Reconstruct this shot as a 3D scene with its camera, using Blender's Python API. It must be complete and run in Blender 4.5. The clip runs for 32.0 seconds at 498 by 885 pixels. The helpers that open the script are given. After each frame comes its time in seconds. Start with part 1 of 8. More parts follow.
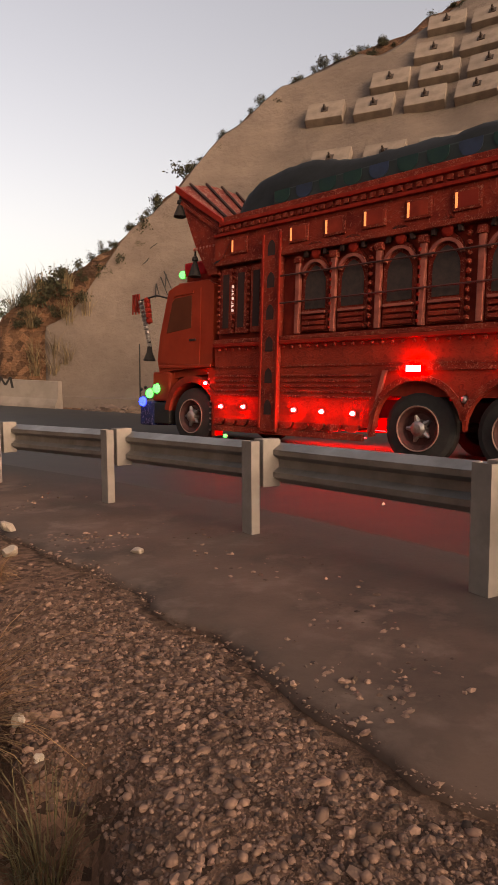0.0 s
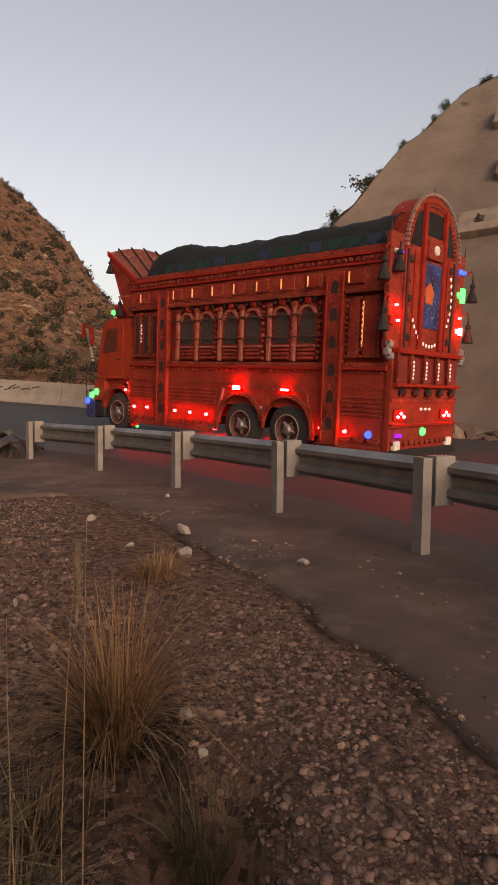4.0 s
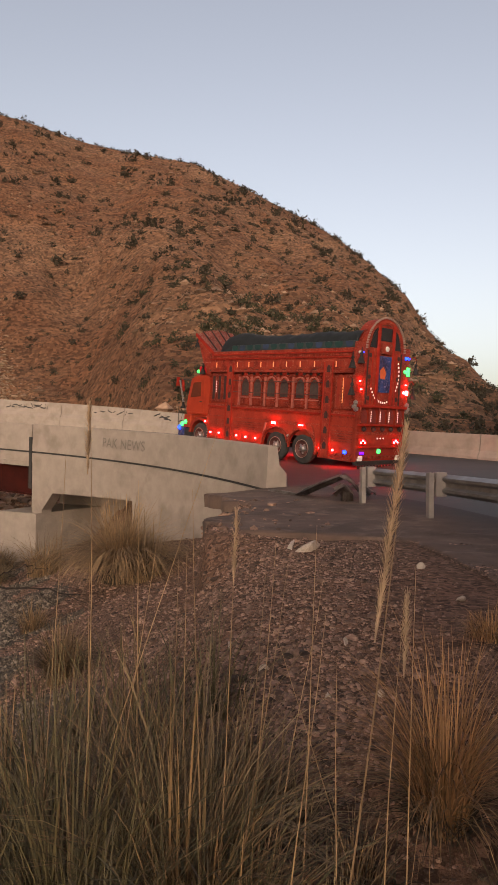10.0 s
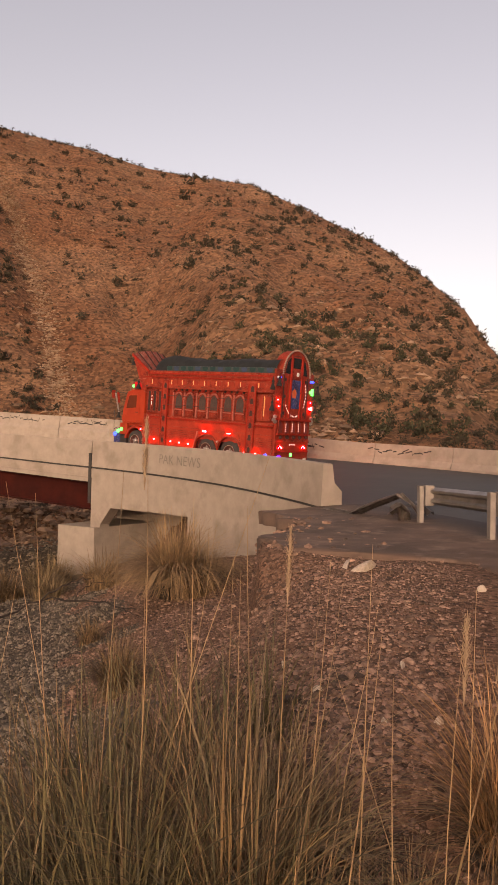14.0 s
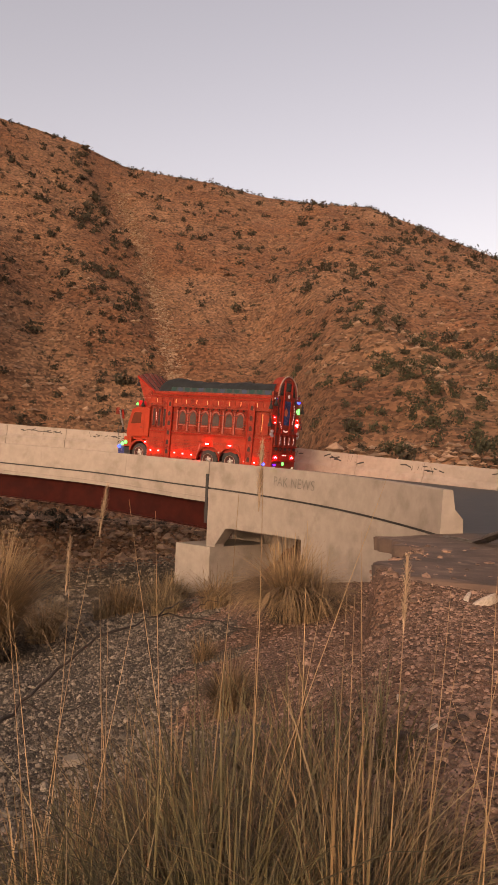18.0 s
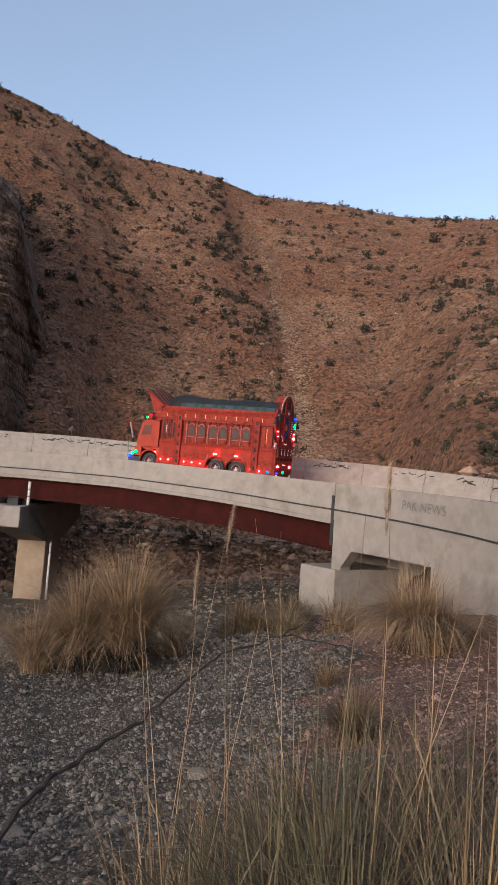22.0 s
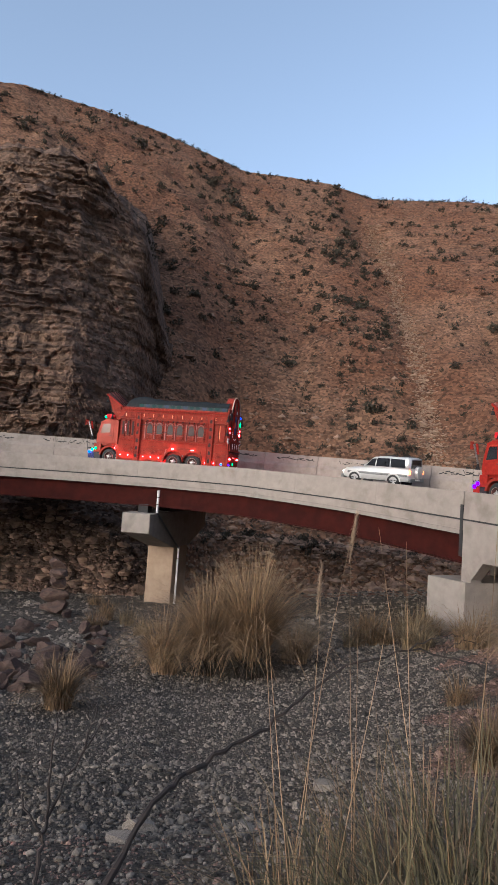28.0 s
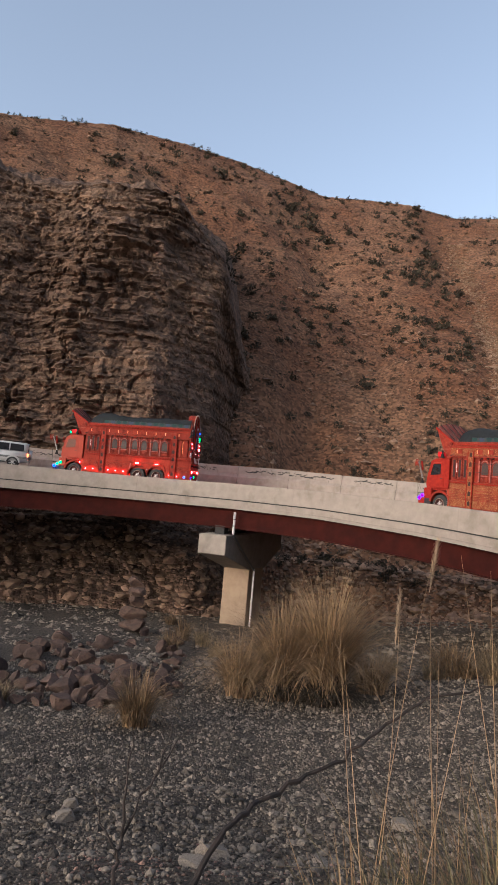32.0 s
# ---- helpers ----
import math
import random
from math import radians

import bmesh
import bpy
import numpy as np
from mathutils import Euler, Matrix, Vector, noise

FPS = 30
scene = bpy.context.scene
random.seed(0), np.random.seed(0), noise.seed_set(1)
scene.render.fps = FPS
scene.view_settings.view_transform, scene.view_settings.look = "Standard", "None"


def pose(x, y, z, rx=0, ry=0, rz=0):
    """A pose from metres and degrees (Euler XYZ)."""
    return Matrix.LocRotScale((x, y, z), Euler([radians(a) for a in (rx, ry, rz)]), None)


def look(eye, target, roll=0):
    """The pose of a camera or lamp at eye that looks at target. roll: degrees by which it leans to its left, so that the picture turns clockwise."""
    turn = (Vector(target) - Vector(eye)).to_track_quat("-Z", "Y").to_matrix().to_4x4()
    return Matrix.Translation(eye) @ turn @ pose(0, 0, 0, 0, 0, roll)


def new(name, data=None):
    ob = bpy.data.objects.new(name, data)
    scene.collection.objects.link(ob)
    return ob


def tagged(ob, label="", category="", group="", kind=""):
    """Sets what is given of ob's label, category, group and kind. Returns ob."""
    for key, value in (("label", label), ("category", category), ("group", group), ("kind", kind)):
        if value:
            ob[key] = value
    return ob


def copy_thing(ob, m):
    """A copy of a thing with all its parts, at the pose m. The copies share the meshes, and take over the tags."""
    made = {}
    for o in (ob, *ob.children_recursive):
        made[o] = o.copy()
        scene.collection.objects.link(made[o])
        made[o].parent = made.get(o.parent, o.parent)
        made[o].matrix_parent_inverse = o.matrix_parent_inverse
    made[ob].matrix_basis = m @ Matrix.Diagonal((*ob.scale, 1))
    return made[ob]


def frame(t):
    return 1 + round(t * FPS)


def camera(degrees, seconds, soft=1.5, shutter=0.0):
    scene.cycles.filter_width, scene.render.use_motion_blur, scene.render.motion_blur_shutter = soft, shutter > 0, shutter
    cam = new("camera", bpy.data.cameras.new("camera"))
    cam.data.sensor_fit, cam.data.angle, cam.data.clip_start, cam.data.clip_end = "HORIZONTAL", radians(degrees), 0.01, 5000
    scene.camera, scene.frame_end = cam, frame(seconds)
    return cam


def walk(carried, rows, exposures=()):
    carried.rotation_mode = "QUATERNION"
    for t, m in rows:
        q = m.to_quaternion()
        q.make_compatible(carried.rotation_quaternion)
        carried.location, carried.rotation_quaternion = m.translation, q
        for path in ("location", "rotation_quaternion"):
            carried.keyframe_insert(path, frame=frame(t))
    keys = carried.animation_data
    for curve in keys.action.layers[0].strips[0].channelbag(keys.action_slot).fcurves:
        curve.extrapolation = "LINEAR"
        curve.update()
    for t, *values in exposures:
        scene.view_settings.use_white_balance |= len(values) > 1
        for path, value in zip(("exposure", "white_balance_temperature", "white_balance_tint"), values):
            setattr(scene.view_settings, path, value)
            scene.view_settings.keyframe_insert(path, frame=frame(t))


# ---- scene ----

cam = camera(43.47, 32.0, soft=1.25)
PATH = [
    (0.0, pose(0, 0, 1.15, 85.04, 0.27, -10.74)),
    (0.5, pose(0, 0, 1.15, 84.71, 0.32, -8.85)),
    (1.0, pose(0, 0, 1.15, 84.22, 0.36, -6.52)),
    (1.5, pose(0, 0, 1.15, 85.36, 0.19, -2.85)),
    (2.0, pose(0, 0, 1.15, 84.81, 0.77, -0.07)),
    (2.5, pose(0, 0, 1.15, 84.98, 0.44, 1.97)),
    (4.5, pose(0, 0, 1.15, 86.79, -0.41, 6.51)),
    (5.0, pose(0, 0, 1.15, 87.30, -0.39, 9.32)),
    (5.5, pose(0, 0, 1.15, 87.39, -1.03, 12.22)),
    (6.0, pose(0, 0, 1.15, 87.18, -0.55, 14.61)),
    (6.5, pose(0, 0, 1.15, 87.53, -0.13, 17.46)),
    (7.0, pose(0, 0, 1.15, 87.81, -0.06, 19.76)),
    (7.5, pose(0, 0, 1.15, 88.36, -0.08, 22.52)),
    (8.0, pose(0, 0, 1.15, 89.05, 0.23, 25.54)),
    (8.5, pose(0, 0, 1.15, 85.04, -0.41, 28.91)),
    (9.0, pose(0, 0, 1.15, 88.04, -1.10, 32.01)),
    (9.5, pose(0, 0, 1.15, 88.73, -1.01, 32.49)),
    (10.0, pose(0, 0, 1.15, 90.15, -0.67, 34.52)),
    (10.5, pose(0, 0, 1.15, 90.00, -0.51, 35.08)),
    (11.0, pose(0, 0, 1.15, 90.04, -0.34, 36.57)),
    (11.5, pose(0, 0, 1.15, 89.70, -0.21, 39.18)),
    (12.0, pose(0, 0, 1.15, 90.41, -0.53, 40.54)),
    (12.5, pose(0, 0, 1.15, 90.51, -0.65, 41.92)),
    (13.0, pose(0, 0, 1.15, 90.68, -0.97, 41.01)),
    (13.5, pose(0, 0, 1.15, 91.46, -1.04, 39.53)),
    (15.5, pose(0, 0, 1.15, 92.20, -0.89, 40.36)),
    (16.0, pose(0, 0, 1.15, 92.42, -0.81, 42.98)),
    (16.5, pose(0, 0, 1.15, 92.93, -1.30, 45.20)),
    (17.0, pose(0, 0, 1.15, 93.46, -2.17, 46.38)),
    (17.5, pose(0, 0, 1.15, 93.51, -1.85, 48.26)),
    (18.0, pose(0, 0, 1.15, 93.42, -2.34, 49.98)),
    (18.5, pose(0, 0, 1.15, 93.27, -2.33, 51.61)),
    (19.0, pose(0, 0, 1.15, 92.96, -2.51, 52.95)),
    (19.5, pose(0, 0, 1.15, 93.95, -2.87, 57.30)),
    (20.0, pose(0, 0, 1.15, 93.87, -3.11, 58.20)),
    (20.5, pose(0, 0, 1.15, 93.65, -3.53, 58.74)),
    (21.0, pose(0, 0, 1.15, 93.98, -3.96, 59.79)),
    (21.5, pose(0, 0, 1.15, 94.41, -3.82, 60.85)),
    (22.0, pose(0, 0, 1.15, 94.71, -3.92, 61.46)),
    (22.5, pose(0, 0, 1.15, 94.31, -4.06, 61.85)),
    (23.0, pose(0, 0, 1.15, 94.33, -3.67, 63.93)),
    (23.5, pose(0, 0, 1.15, 94.62, -3.66, 64.73)),
    (24.0, pose(0, 0, 1.15, 94.66, -3.60, 65.57)),
    (24.5, pose(0, 0, 1.15, 94.96, -3.31, 66.58)),
    (25.0, pose(0, 0, 1.15, 95.17, -3.10, 67.53)),
    (25.5, pose(0, 0, 1.15, 95.19, -3.28, 68.39)),
    (27.5, pose(0, 0, 1.15, 94.54, -3.60, 71.33)),
    (28.0, pose(0, 0, 1.15, 94.72, -3.98, 72.57)),
    (28.5, pose(0, 0, 1.15, 94.91, -4.21, 72.77)),
    (29.0, pose(0, 0, 1.15, 95.22, -4.12, 73.26)),
    (29.5, pose(0, 0, 1.15, 95.30, -4.31, 73.86)),
    (30.0, pose(0, 0, 1.15, 95.32, -4.36, 73.94)),
    (30.5, pose(0, 0, 1.15, 95.54, -4.47, 74.86)),
    (31.0, pose(0, 0, 1.15, 95.42, -4.55, 76.47)),
    (31.5, pose(0, 0, 1.15, 95.86, -4.54, 77.58)),
    (32.0, pose(0, 0, 1.15, 96.25, -5.10, 79.52)),
]
EXPOSURES = [
    (0.0, 1.0, 8500, 22), (2.5, 0.84, 8100, 21), (5.0, 0.68, 7800, 20), (7.0, 1.02, 8500, 21), (8.0, 1.0, 8300, 21), (9.0, 0.76, 7300, 17), (11.0, 0.92, 7500, 20), (13.0, 1.02, 8300, 26), (16.0, 1.06, 8700, 27), (19.0, 1.08, 8400, 25),
    (20.0, 1.06, 7200, 16), (21.5, 1.06, 5900, 10), (23.0, 1.06, 5300, 9), (25.0, 1.06, 5300, 9), (28.0, 1.1, 5400, 8), (30.0, 1.12, 5400, 8), (32.0, 1.16, 5900, 10),
]
walk(cam, PATH, EXPOSURES)

# light: dusk, the sun just gone behind the viewer, a broad soft glow left
world = bpy.data.worlds.new("dusk_sky")
scene.world = world
world.use_nodes = True
wn = world.node_tree.nodes
sky = wn.new("ShaderNodeTexSky")
sky.sky_type = "NISHITA"
sky.sun_disc = False
sky.sun_elevation = radians(14)
sky.sun_rotation = radians(150)
sky.air_density = 1.0
sky.dust_density = 4.2
haze = wn.new("ShaderNodeHueSaturation")
haze.inputs["Saturation"].default_value = 0.64
world.node_tree.links.new(sky.outputs[0], haze.inputs["Color"])
world.node_tree.links.new(haze.outputs[0], wn["Background"].inputs[0])
wn["Background"].inputs[1].default_value = 0.15
sun = new("sun", bpy.data.lights.new("sun", "SUN"))
sun.data.energy = 0.14
sun.data.angle = radians(26)
sun.data.color = (1.0, 0.82, 0.66)
sun.matrix_world = look((32, -55.4, 14.5), (0, 0, 0))


# ---- materials ----
def mat(name, base, rough=0.8, metal=0.0, second=None, scale=4.0, detail=6.0, contrast=(0.35, 0.65), bump=0.0, bump_scale=None,
        third=None, third_scale=0.5, third_range=(0.5, 0.7), spec=0.4, island=0.0, rand=0.0):
    """A surface: base colour broken by noise at two scales, with relief."""
    m = bpy.data.materials.new(name)
    m.use_nodes = True
    n, l = m.node_tree.nodes, m.node_tree.links
    b = n["Principled BSDF"]
    b.inputs["Roughness"].default_value = rough
    b.inputs["Metallic"].default_value = metal
    b.inputs["Specular IOR Level"].default_value = spec
    tc = n.new("ShaderNodeTexCoord")
    col = None

    def noise_ramp(sc, lo, hi, det=detail):
        t = n.new("ShaderNodeTexNoise")
        t.inputs["Scale"].default_value = sc
        t.inputs["Detail"].default_value = det
        t.inputs["Roughness"].default_value = 0.6
        l.new(tc.outputs["Object"], t.inputs["Vector"])
        r = n.new("ShaderNodeMapRange")
        r.inputs[1].default_value, r.inputs[2].default_value = lo, hi
        l.new(t.outputs["Fac"], r.inputs[0])
        return t, r.outputs[0]

    def blend(fac, a, c):
        x = n.new("ShaderNodeMix")
        x.data_type = "RGBA"
        l.new(fac, x.inputs[0])
        for sock, v in ((x.inputs[6], a), (x.inputs[7], c)):
            if isinstance(v, tuple):
                sock.default_value = (*v, 1)
            else:
                l.new(v, sock)
        return x.outputs[2]

    second = second or tuple(c * 0.7 for c in base)
    t1, f1 = noise_ramp(scale, *contrast)
    col = blend(f1, base, second)
    if third:
        _, f2 = noise_ramp(third_scale, *third_range)
        col = blend(f2, col, third)
    if island or rand:
        src = n.new("ShaderNodeNewGeometry").outputs["Random Per Island"] if island else n.new("ShaderNodeObjectInfo").outputs["Random"]
        hsv = n.new("ShaderNodeHueSaturation")
        r = n.new("ShaderNodeMapRange")
        k = island or rand
        r.inputs[3].default_value, r.inputs[4].default_value = 1 - k, 1 + k
        l.new(src, r.inputs[0])
        l.new(r.outputs[0], hsv.inputs["Value"])
        l.new(col, hsv.inputs["Color"])
        col = hsv.outputs[0]
    l.new(col, b.inputs["Base Color"])
    if bump:
        bp = n.new("ShaderNodeBump")
        bp.inputs["Strength"].default_value = min(1.0, bump * 10)
        bp.inputs["Distance"].default_value = bump
        if bump_scale:
            t2, _ = noise_ramp(bump_scale, 0, 1)
            l.new(t2.outputs["Fac"], bp.inputs["Height"])
        else:
            l.new(t1.outputs["Fac"], bp.inputs["Height"])
        l.new(bp.outputs[0], b.inputs["Normal"])
    return m


def strata_mat(name, soil, dark, pale, bed_scale, bed_amount, grain=1.5, bump=0.2, tilt=0.12, patch=0.06, mottle=(0.42, 1.6)):
    """Bare rock and soil: patches, tilted beds and loose stones of uneven colour."""
    m = bpy.data.materials.new(name)
    m.use_nodes = True
    n, l = m.node_tree.nodes, m.node_tree.links
    b = n["Principled BSDF"]
    b.inputs["Roughness"].default_value = 0.95
    b.inputs["Specular IOR Level"].default_value = 0.2
    tc = n.new("ShaderNodeTexCoord")

    def tex(scale, lo, hi, detail=6.0, vec=None):
        t = n.new("ShaderNodeTexNoise")
        t.inputs["Scale"].default_value = scale
        t.inputs["Detail"].default_value = detail
        t.inputs["Roughness"].default_value = 0.65
        l.new(vec or tc.outputs["Object"], t.inputs["Vector"])
        r = n.new("ShaderNodeMapRange")
        r.inputs[1].default_value, r.inputs[2].default_value = lo, hi
        l.new(t.outputs["Fac"], r.inputs[0])
        return r.outputs[0]

    def mixc(fac, a, c):
        x = n.new("ShaderNodeMix")
        x.data_type = "RGBA"
        l.new(fac, x.inputs[0])
        for sock, v in ((x.inputs[6], a), (x.inputs[7], c)):
            if isinstance(v, tuple):
                sock.default_value = (*v, 1)
            else:
                l.new(v, sock)
        return x.outputs[2]

    def times(a, k):
        x = n.new("ShaderNodeMath")
        x.operation = "MULTIPLY"
        l.new(a, x.inputs[0])
        if isinstance(k, float):
            x.inputs[1].default_value = k
        else:
            l.new(k, x.inputs[1])
        return x.outputs[0]
    mp = n.new("ShaderNodeMapping")
    mp.inputs["Rotation"].default_value = (tilt, -tilt * 0.6, 0)
    mp.inputs["Scale"].default_value = (0.10, 0.10, 1.0)
    l.new(tc.outputs["Object"], mp.inputs["Vector"])
    col = mixc(tex(patch, 0.42, 0.62), soil, pale)
    col = mixc(times(tex(0.4, 0.45, 0.68), 0.55), col, dark)
    beds = tex(bed_scale, 0.48, 0.62, 5.0, mp.outputs[0])
    col = mixc(times(beds, times(tex(patch * 1.7, 0.35, 0.6), bed_amount)), col, dark)
    vo = n.new("ShaderNodeTexVoronoi")
    vo.inputs["Scale"].default_value = grain
    vo.inputs["Randomness"].default_value = 1.0
    l.new(tc.outputs["Object"], vo.inputs["Vector"])
    hs = n.new("ShaderNodeHueSaturation")
    sp = n.new("ShaderNodeSeparateColor")
    l.new(vo.outputs["Color"], sp.inputs[0])
    r = n.new("ShaderNodeMapRange")
    r.inputs[3].default_value, r.inputs[4].default_value = mottle
    l.new(sp.outputs[0], r.inputs[0])
    l.new(r.outputs[0], hs.inputs["Value"])
    l.new(col, hs.inputs["Color"])
    l.new(hs.outputs[0], b.inputs["Base Color"])
    bp = n.new("ShaderNodeBump")
    bp.inputs["Strength"].default_value = 1.0
    bp.inputs["Distance"].default_value = bump
    ad = n.new("ShaderNodeMath")
    ad.operation = "ADD"
    l.new(times(tex(grain * 1.2, 0.0, 1.0), 1.6), ad.inputs[0])
    l.new(times(beds, -0.7 * bed_amount), ad.inputs[1])
    l.new(ad.outputs[0], bp.inputs["Height"])
    l.new(bp.outputs[0], b.inputs["Normal"])
    return m


def glow(name, colour, strength):
    m = bpy.data.materials.new(name)
    m.use_nodes = True
    b = m.node_tree.nodes["Principled BSDF"]
    b.inputs["Base Color"].default_value = (*colour, 1)
    b.inputs["Emission Color"].default_value = (*colour, 1)
    b.inputs["Emission Strength"].default_value = strength
    b.inputs["Roughness"].default_value = 0.3
    return m


M = {
    "earth": strata_mat("dark_gully_earth", (0.128, 0.070, 0.047), (0.056, 0.032, 0.023), (0.165, 0.098, 0.069), 1.3, 0.0, 26.0, 0.02, 0.1, 0.4),
    "wash_bed": strata_mat("grey_wash_bed", (0.068, 0.053, 0.041), (0.030, 0.024, 0.020), (0.095, 0.077, 0.061), 1.3, 0.0, 34.0, 0.02, 0.1, 0.4),
    "hill": strata_mat("orange_hill_soil", (0.152, 0.070, 0.038), (0.070, 0.036, 0.023), (0.205, 0.112, 0.066), 1.6, 0.6, 3.0, 0.22, mottle=(0.5, 1.45)),
    "asphalt": mat("asphalt", (0.048, 0.044, 0.042), 0.65, second=(0.04, 0.038, 0.038), scale=3, third=(0.062, 0.055, 0.05), third_scale=0.3, bump=0.006, bump_scale=90, spec=0.22),
    "concrete": mat("concrete", (0.268, 0.222, 0.189), 0.85, second=(0.225, 0.184, 0.155), scale=2.5, third=(0.18, 0.142, 0.118), third_scale=1.1, third_range=(0.52, 0.72), bump=0.006, bump_scale=25),
    "shotcrete": mat("shotcrete", (0.172, 0.128, 0.103), 0.95, second=(0.124, 0.092, 0.075), scale=0.45, detail=9.0, third=(0.092, 0.071, 0.060), third_scale=0.3, third_range=(0.54, 0.74), bump=0.09, bump_scale=3),
    "girder": mat("girder_paint", (0.038, 0.0075, 0.0055), 0.85, second=(0.025, 0.006, 0.005), scale=1.5, spec=0.06),
    "galvanised": mat("galvanised_steel", (0.32, 0.295, 0.28), 0.45, 0.75, second=(0.20, 0.18, 0.168), scale=3),
    "rock": strata_mat("cliff_rock", (0.130, 0.080, 0.056), (0.046, 0.032, 0.026), (0.180, 0.112, 0.075), 1.7, 0.75, 2.6, 0.2, 0.06, 0.11, (0.55, 1.45)),
    "red": mat("red_paint", (0.50, 0.035, 0.02), 0.45, second=(0.40, 0.025, 0.016), scale=3),
    "tyre": mat("tyre_rubber", (0.018, 0.017, 0.017), 0.8, scale=8, bump=0.004),
    "tarp": mat("tarpaulin", (0.013, 0.014, 0.015), 0.7, second=(0.02, 0.022, 0.025), scale=2, bump=0.03, bump_scale=3, spec=0.12),
}


# ---- mesh helpers ----
def thing(name, label, category, m=None, group="", kind=""):
    """An empty at a thing's base that parents its parts."""
    ob = new(name)
    if m is not None:
        ob.matrix_basis = m
    return tagged(ob, label, category, group, kind)


def part(name, bm, material, parent=None, label="", smooth=False):
    """Link a bmesh as one mesh object under its thing or part."""
    me = bpy.data.meshes.new(name)
    if smooth:
        for f in bm.faces:
            f.smooth = True
    bm.to_mesh(me)
    bm.free()
    for m in material if isinstance(material, (list, tuple)) else [material]:
        me.materials.append(m)
    ob = new(name, me)
    if parent is not None:
        ob.parent = parent
    if label:
        ob["label"] = label
    return ob


def mesh_part(name, verts, faces, material, parent=None, label="", smooth=False):
    me = bpy.data.meshes.new(name)
    me.from_pydata([tuple(v) for v in verts], [], [tuple(int(i) for i in f) for f in faces])
    for m in material if isinstance(material, (list, tuple)) else [material]:
        me.materials.append(m)
    if smooth:
        me.polygons.foreach_set("use_smooth", [True] * len(me.polygons))
    me.update()
    ob = new(name, me)
    if parent is not None:
        ob.parent = parent
    if label:
        ob["label"] = label
    return ob


def box(bm, x0, y0, z0, x1, y1, z1, bevel=0.0):
    vs = [bm.verts.new(p) for p in ((x0, y0, z0), (x1, y0, z0), (x1, y1, z0), (x0, y1, z0), (x0, y0, z1), (x1, y0, z1), (x1, y1, z1), (x0, y1, z1))]
    fs = [bm.faces.new([vs[i] for i in q]) for q in ((3, 2, 1, 0), (4, 5, 6, 7), (0, 1, 5, 4), (1, 2, 6, 5), (2, 3, 7, 6), (3, 0, 4, 7))]
    if bevel:
        es = list({e for f in fs for e in f.edges})
        bmesh.ops.bevel(bm, geom=es, offset=bevel, segments=2, affect="EDGES", profile=0.6)
    return bm


def boxm(*a, bevel=0.0):
    return box(bmesh.new(), *a, bevel=bevel)


def cyl(bm, p, q, r0, r1=None, n=16, caps=True):
    """A tapered round bar from p to q."""
    p, q = Vector(p), Vector(q)
    r1 = r0 if r1 is None else r1
    turn = (q - p).to_track_quat("Z", "Y").to_matrix()
    rings = []
    for c, r in ((p, r0), (q, r1)):
        rings.append([bm.verts.new(c + turn @ Vector((r * math.cos(2 * math.pi * i / n), r * math.sin(2 * math.pi * i / n), 0))) for i in range(n)])
    for i in range(n):
        j = (i + 1) % n
        bm.faces.new((rings[0][i], rings[0][j], rings[1][j], rings[1][i]))
    if caps:
        bm.faces.new(rings[0][::-1])
        bm.faces.new(rings[1])
    return bm


def lathe(bm, profile, n=24, axis="X", at=(0, 0, 0), caps=True):
    """Turn a profile of (along the axis, radius) round the axis."""
    rings = []
    for a, r in profile:
        ring = []
        for i in range(n):
            c, s = r * math.cos(2 * math.pi * i / n), r * math.sin(2 * math.pi * i / n)
            v = {"X": (a, c, s), "Y": (s, a, c), "Z": (c, s, a)}[axis]
            ring.append(bm.verts.new(Vector(v) + Vector(at)))
        rings.append(ring)
    for a, b in zip(rings, rings[1:]):
        for i in range(n):
            j = (i + 1) % n
            bm.faces.new((a[i], a[j], b[j], b[i]))
    if caps:
        bm.faces.new(rings[0][::-1])
        bm.faces.new(rings[-1])
    return bm


def grid_faces(rows, cols, wrap=False):
    i = np.arange(rows - 1)[:, None] * cols
    c = np.arange(cols if wrap else cols - 1)[None, :]
    d = (c + 1) % cols
    return np.stack([i + c, i + d, i + cols + d, i + cols + c], -1).reshape(-1, 4)


def sheet(name, verts, faces, material, smooth=True):
    """A large quad mesh from arrays."""
    me = bpy.data.meshes.new(name)
    me.vertices.add(len(verts))
    me.vertices.foreach_set("co", np.asarray(verts, np.float32).ravel())
    me.loops.add(faces.size)
    me.loops.foreach_set("vertex_index", faces.astype(np.int32).ravel())
    me.polygons.add(len(faces))
    me.polygons.foreach_set("loop_start", np.arange(0, faces.size, faces.shape[1], dtype=np.int32))
    me.polygons.foreach_set("use_smooth", np.full(len(faces), smooth))
    for m in material if isinstance(material, (list, tuple)) else [material]:
        me.materials.append(m)
    me.update(calc_edges=True)
    me.validate()
    return new(name, me)


def smooth01(x, a, b):
    t = np.clip((np.asarray(x, float) - a) / (b - a), 0, 1)
    return t * t * (3 - 2 * t)


_perm = np.random.RandomState(7).permutation(512)


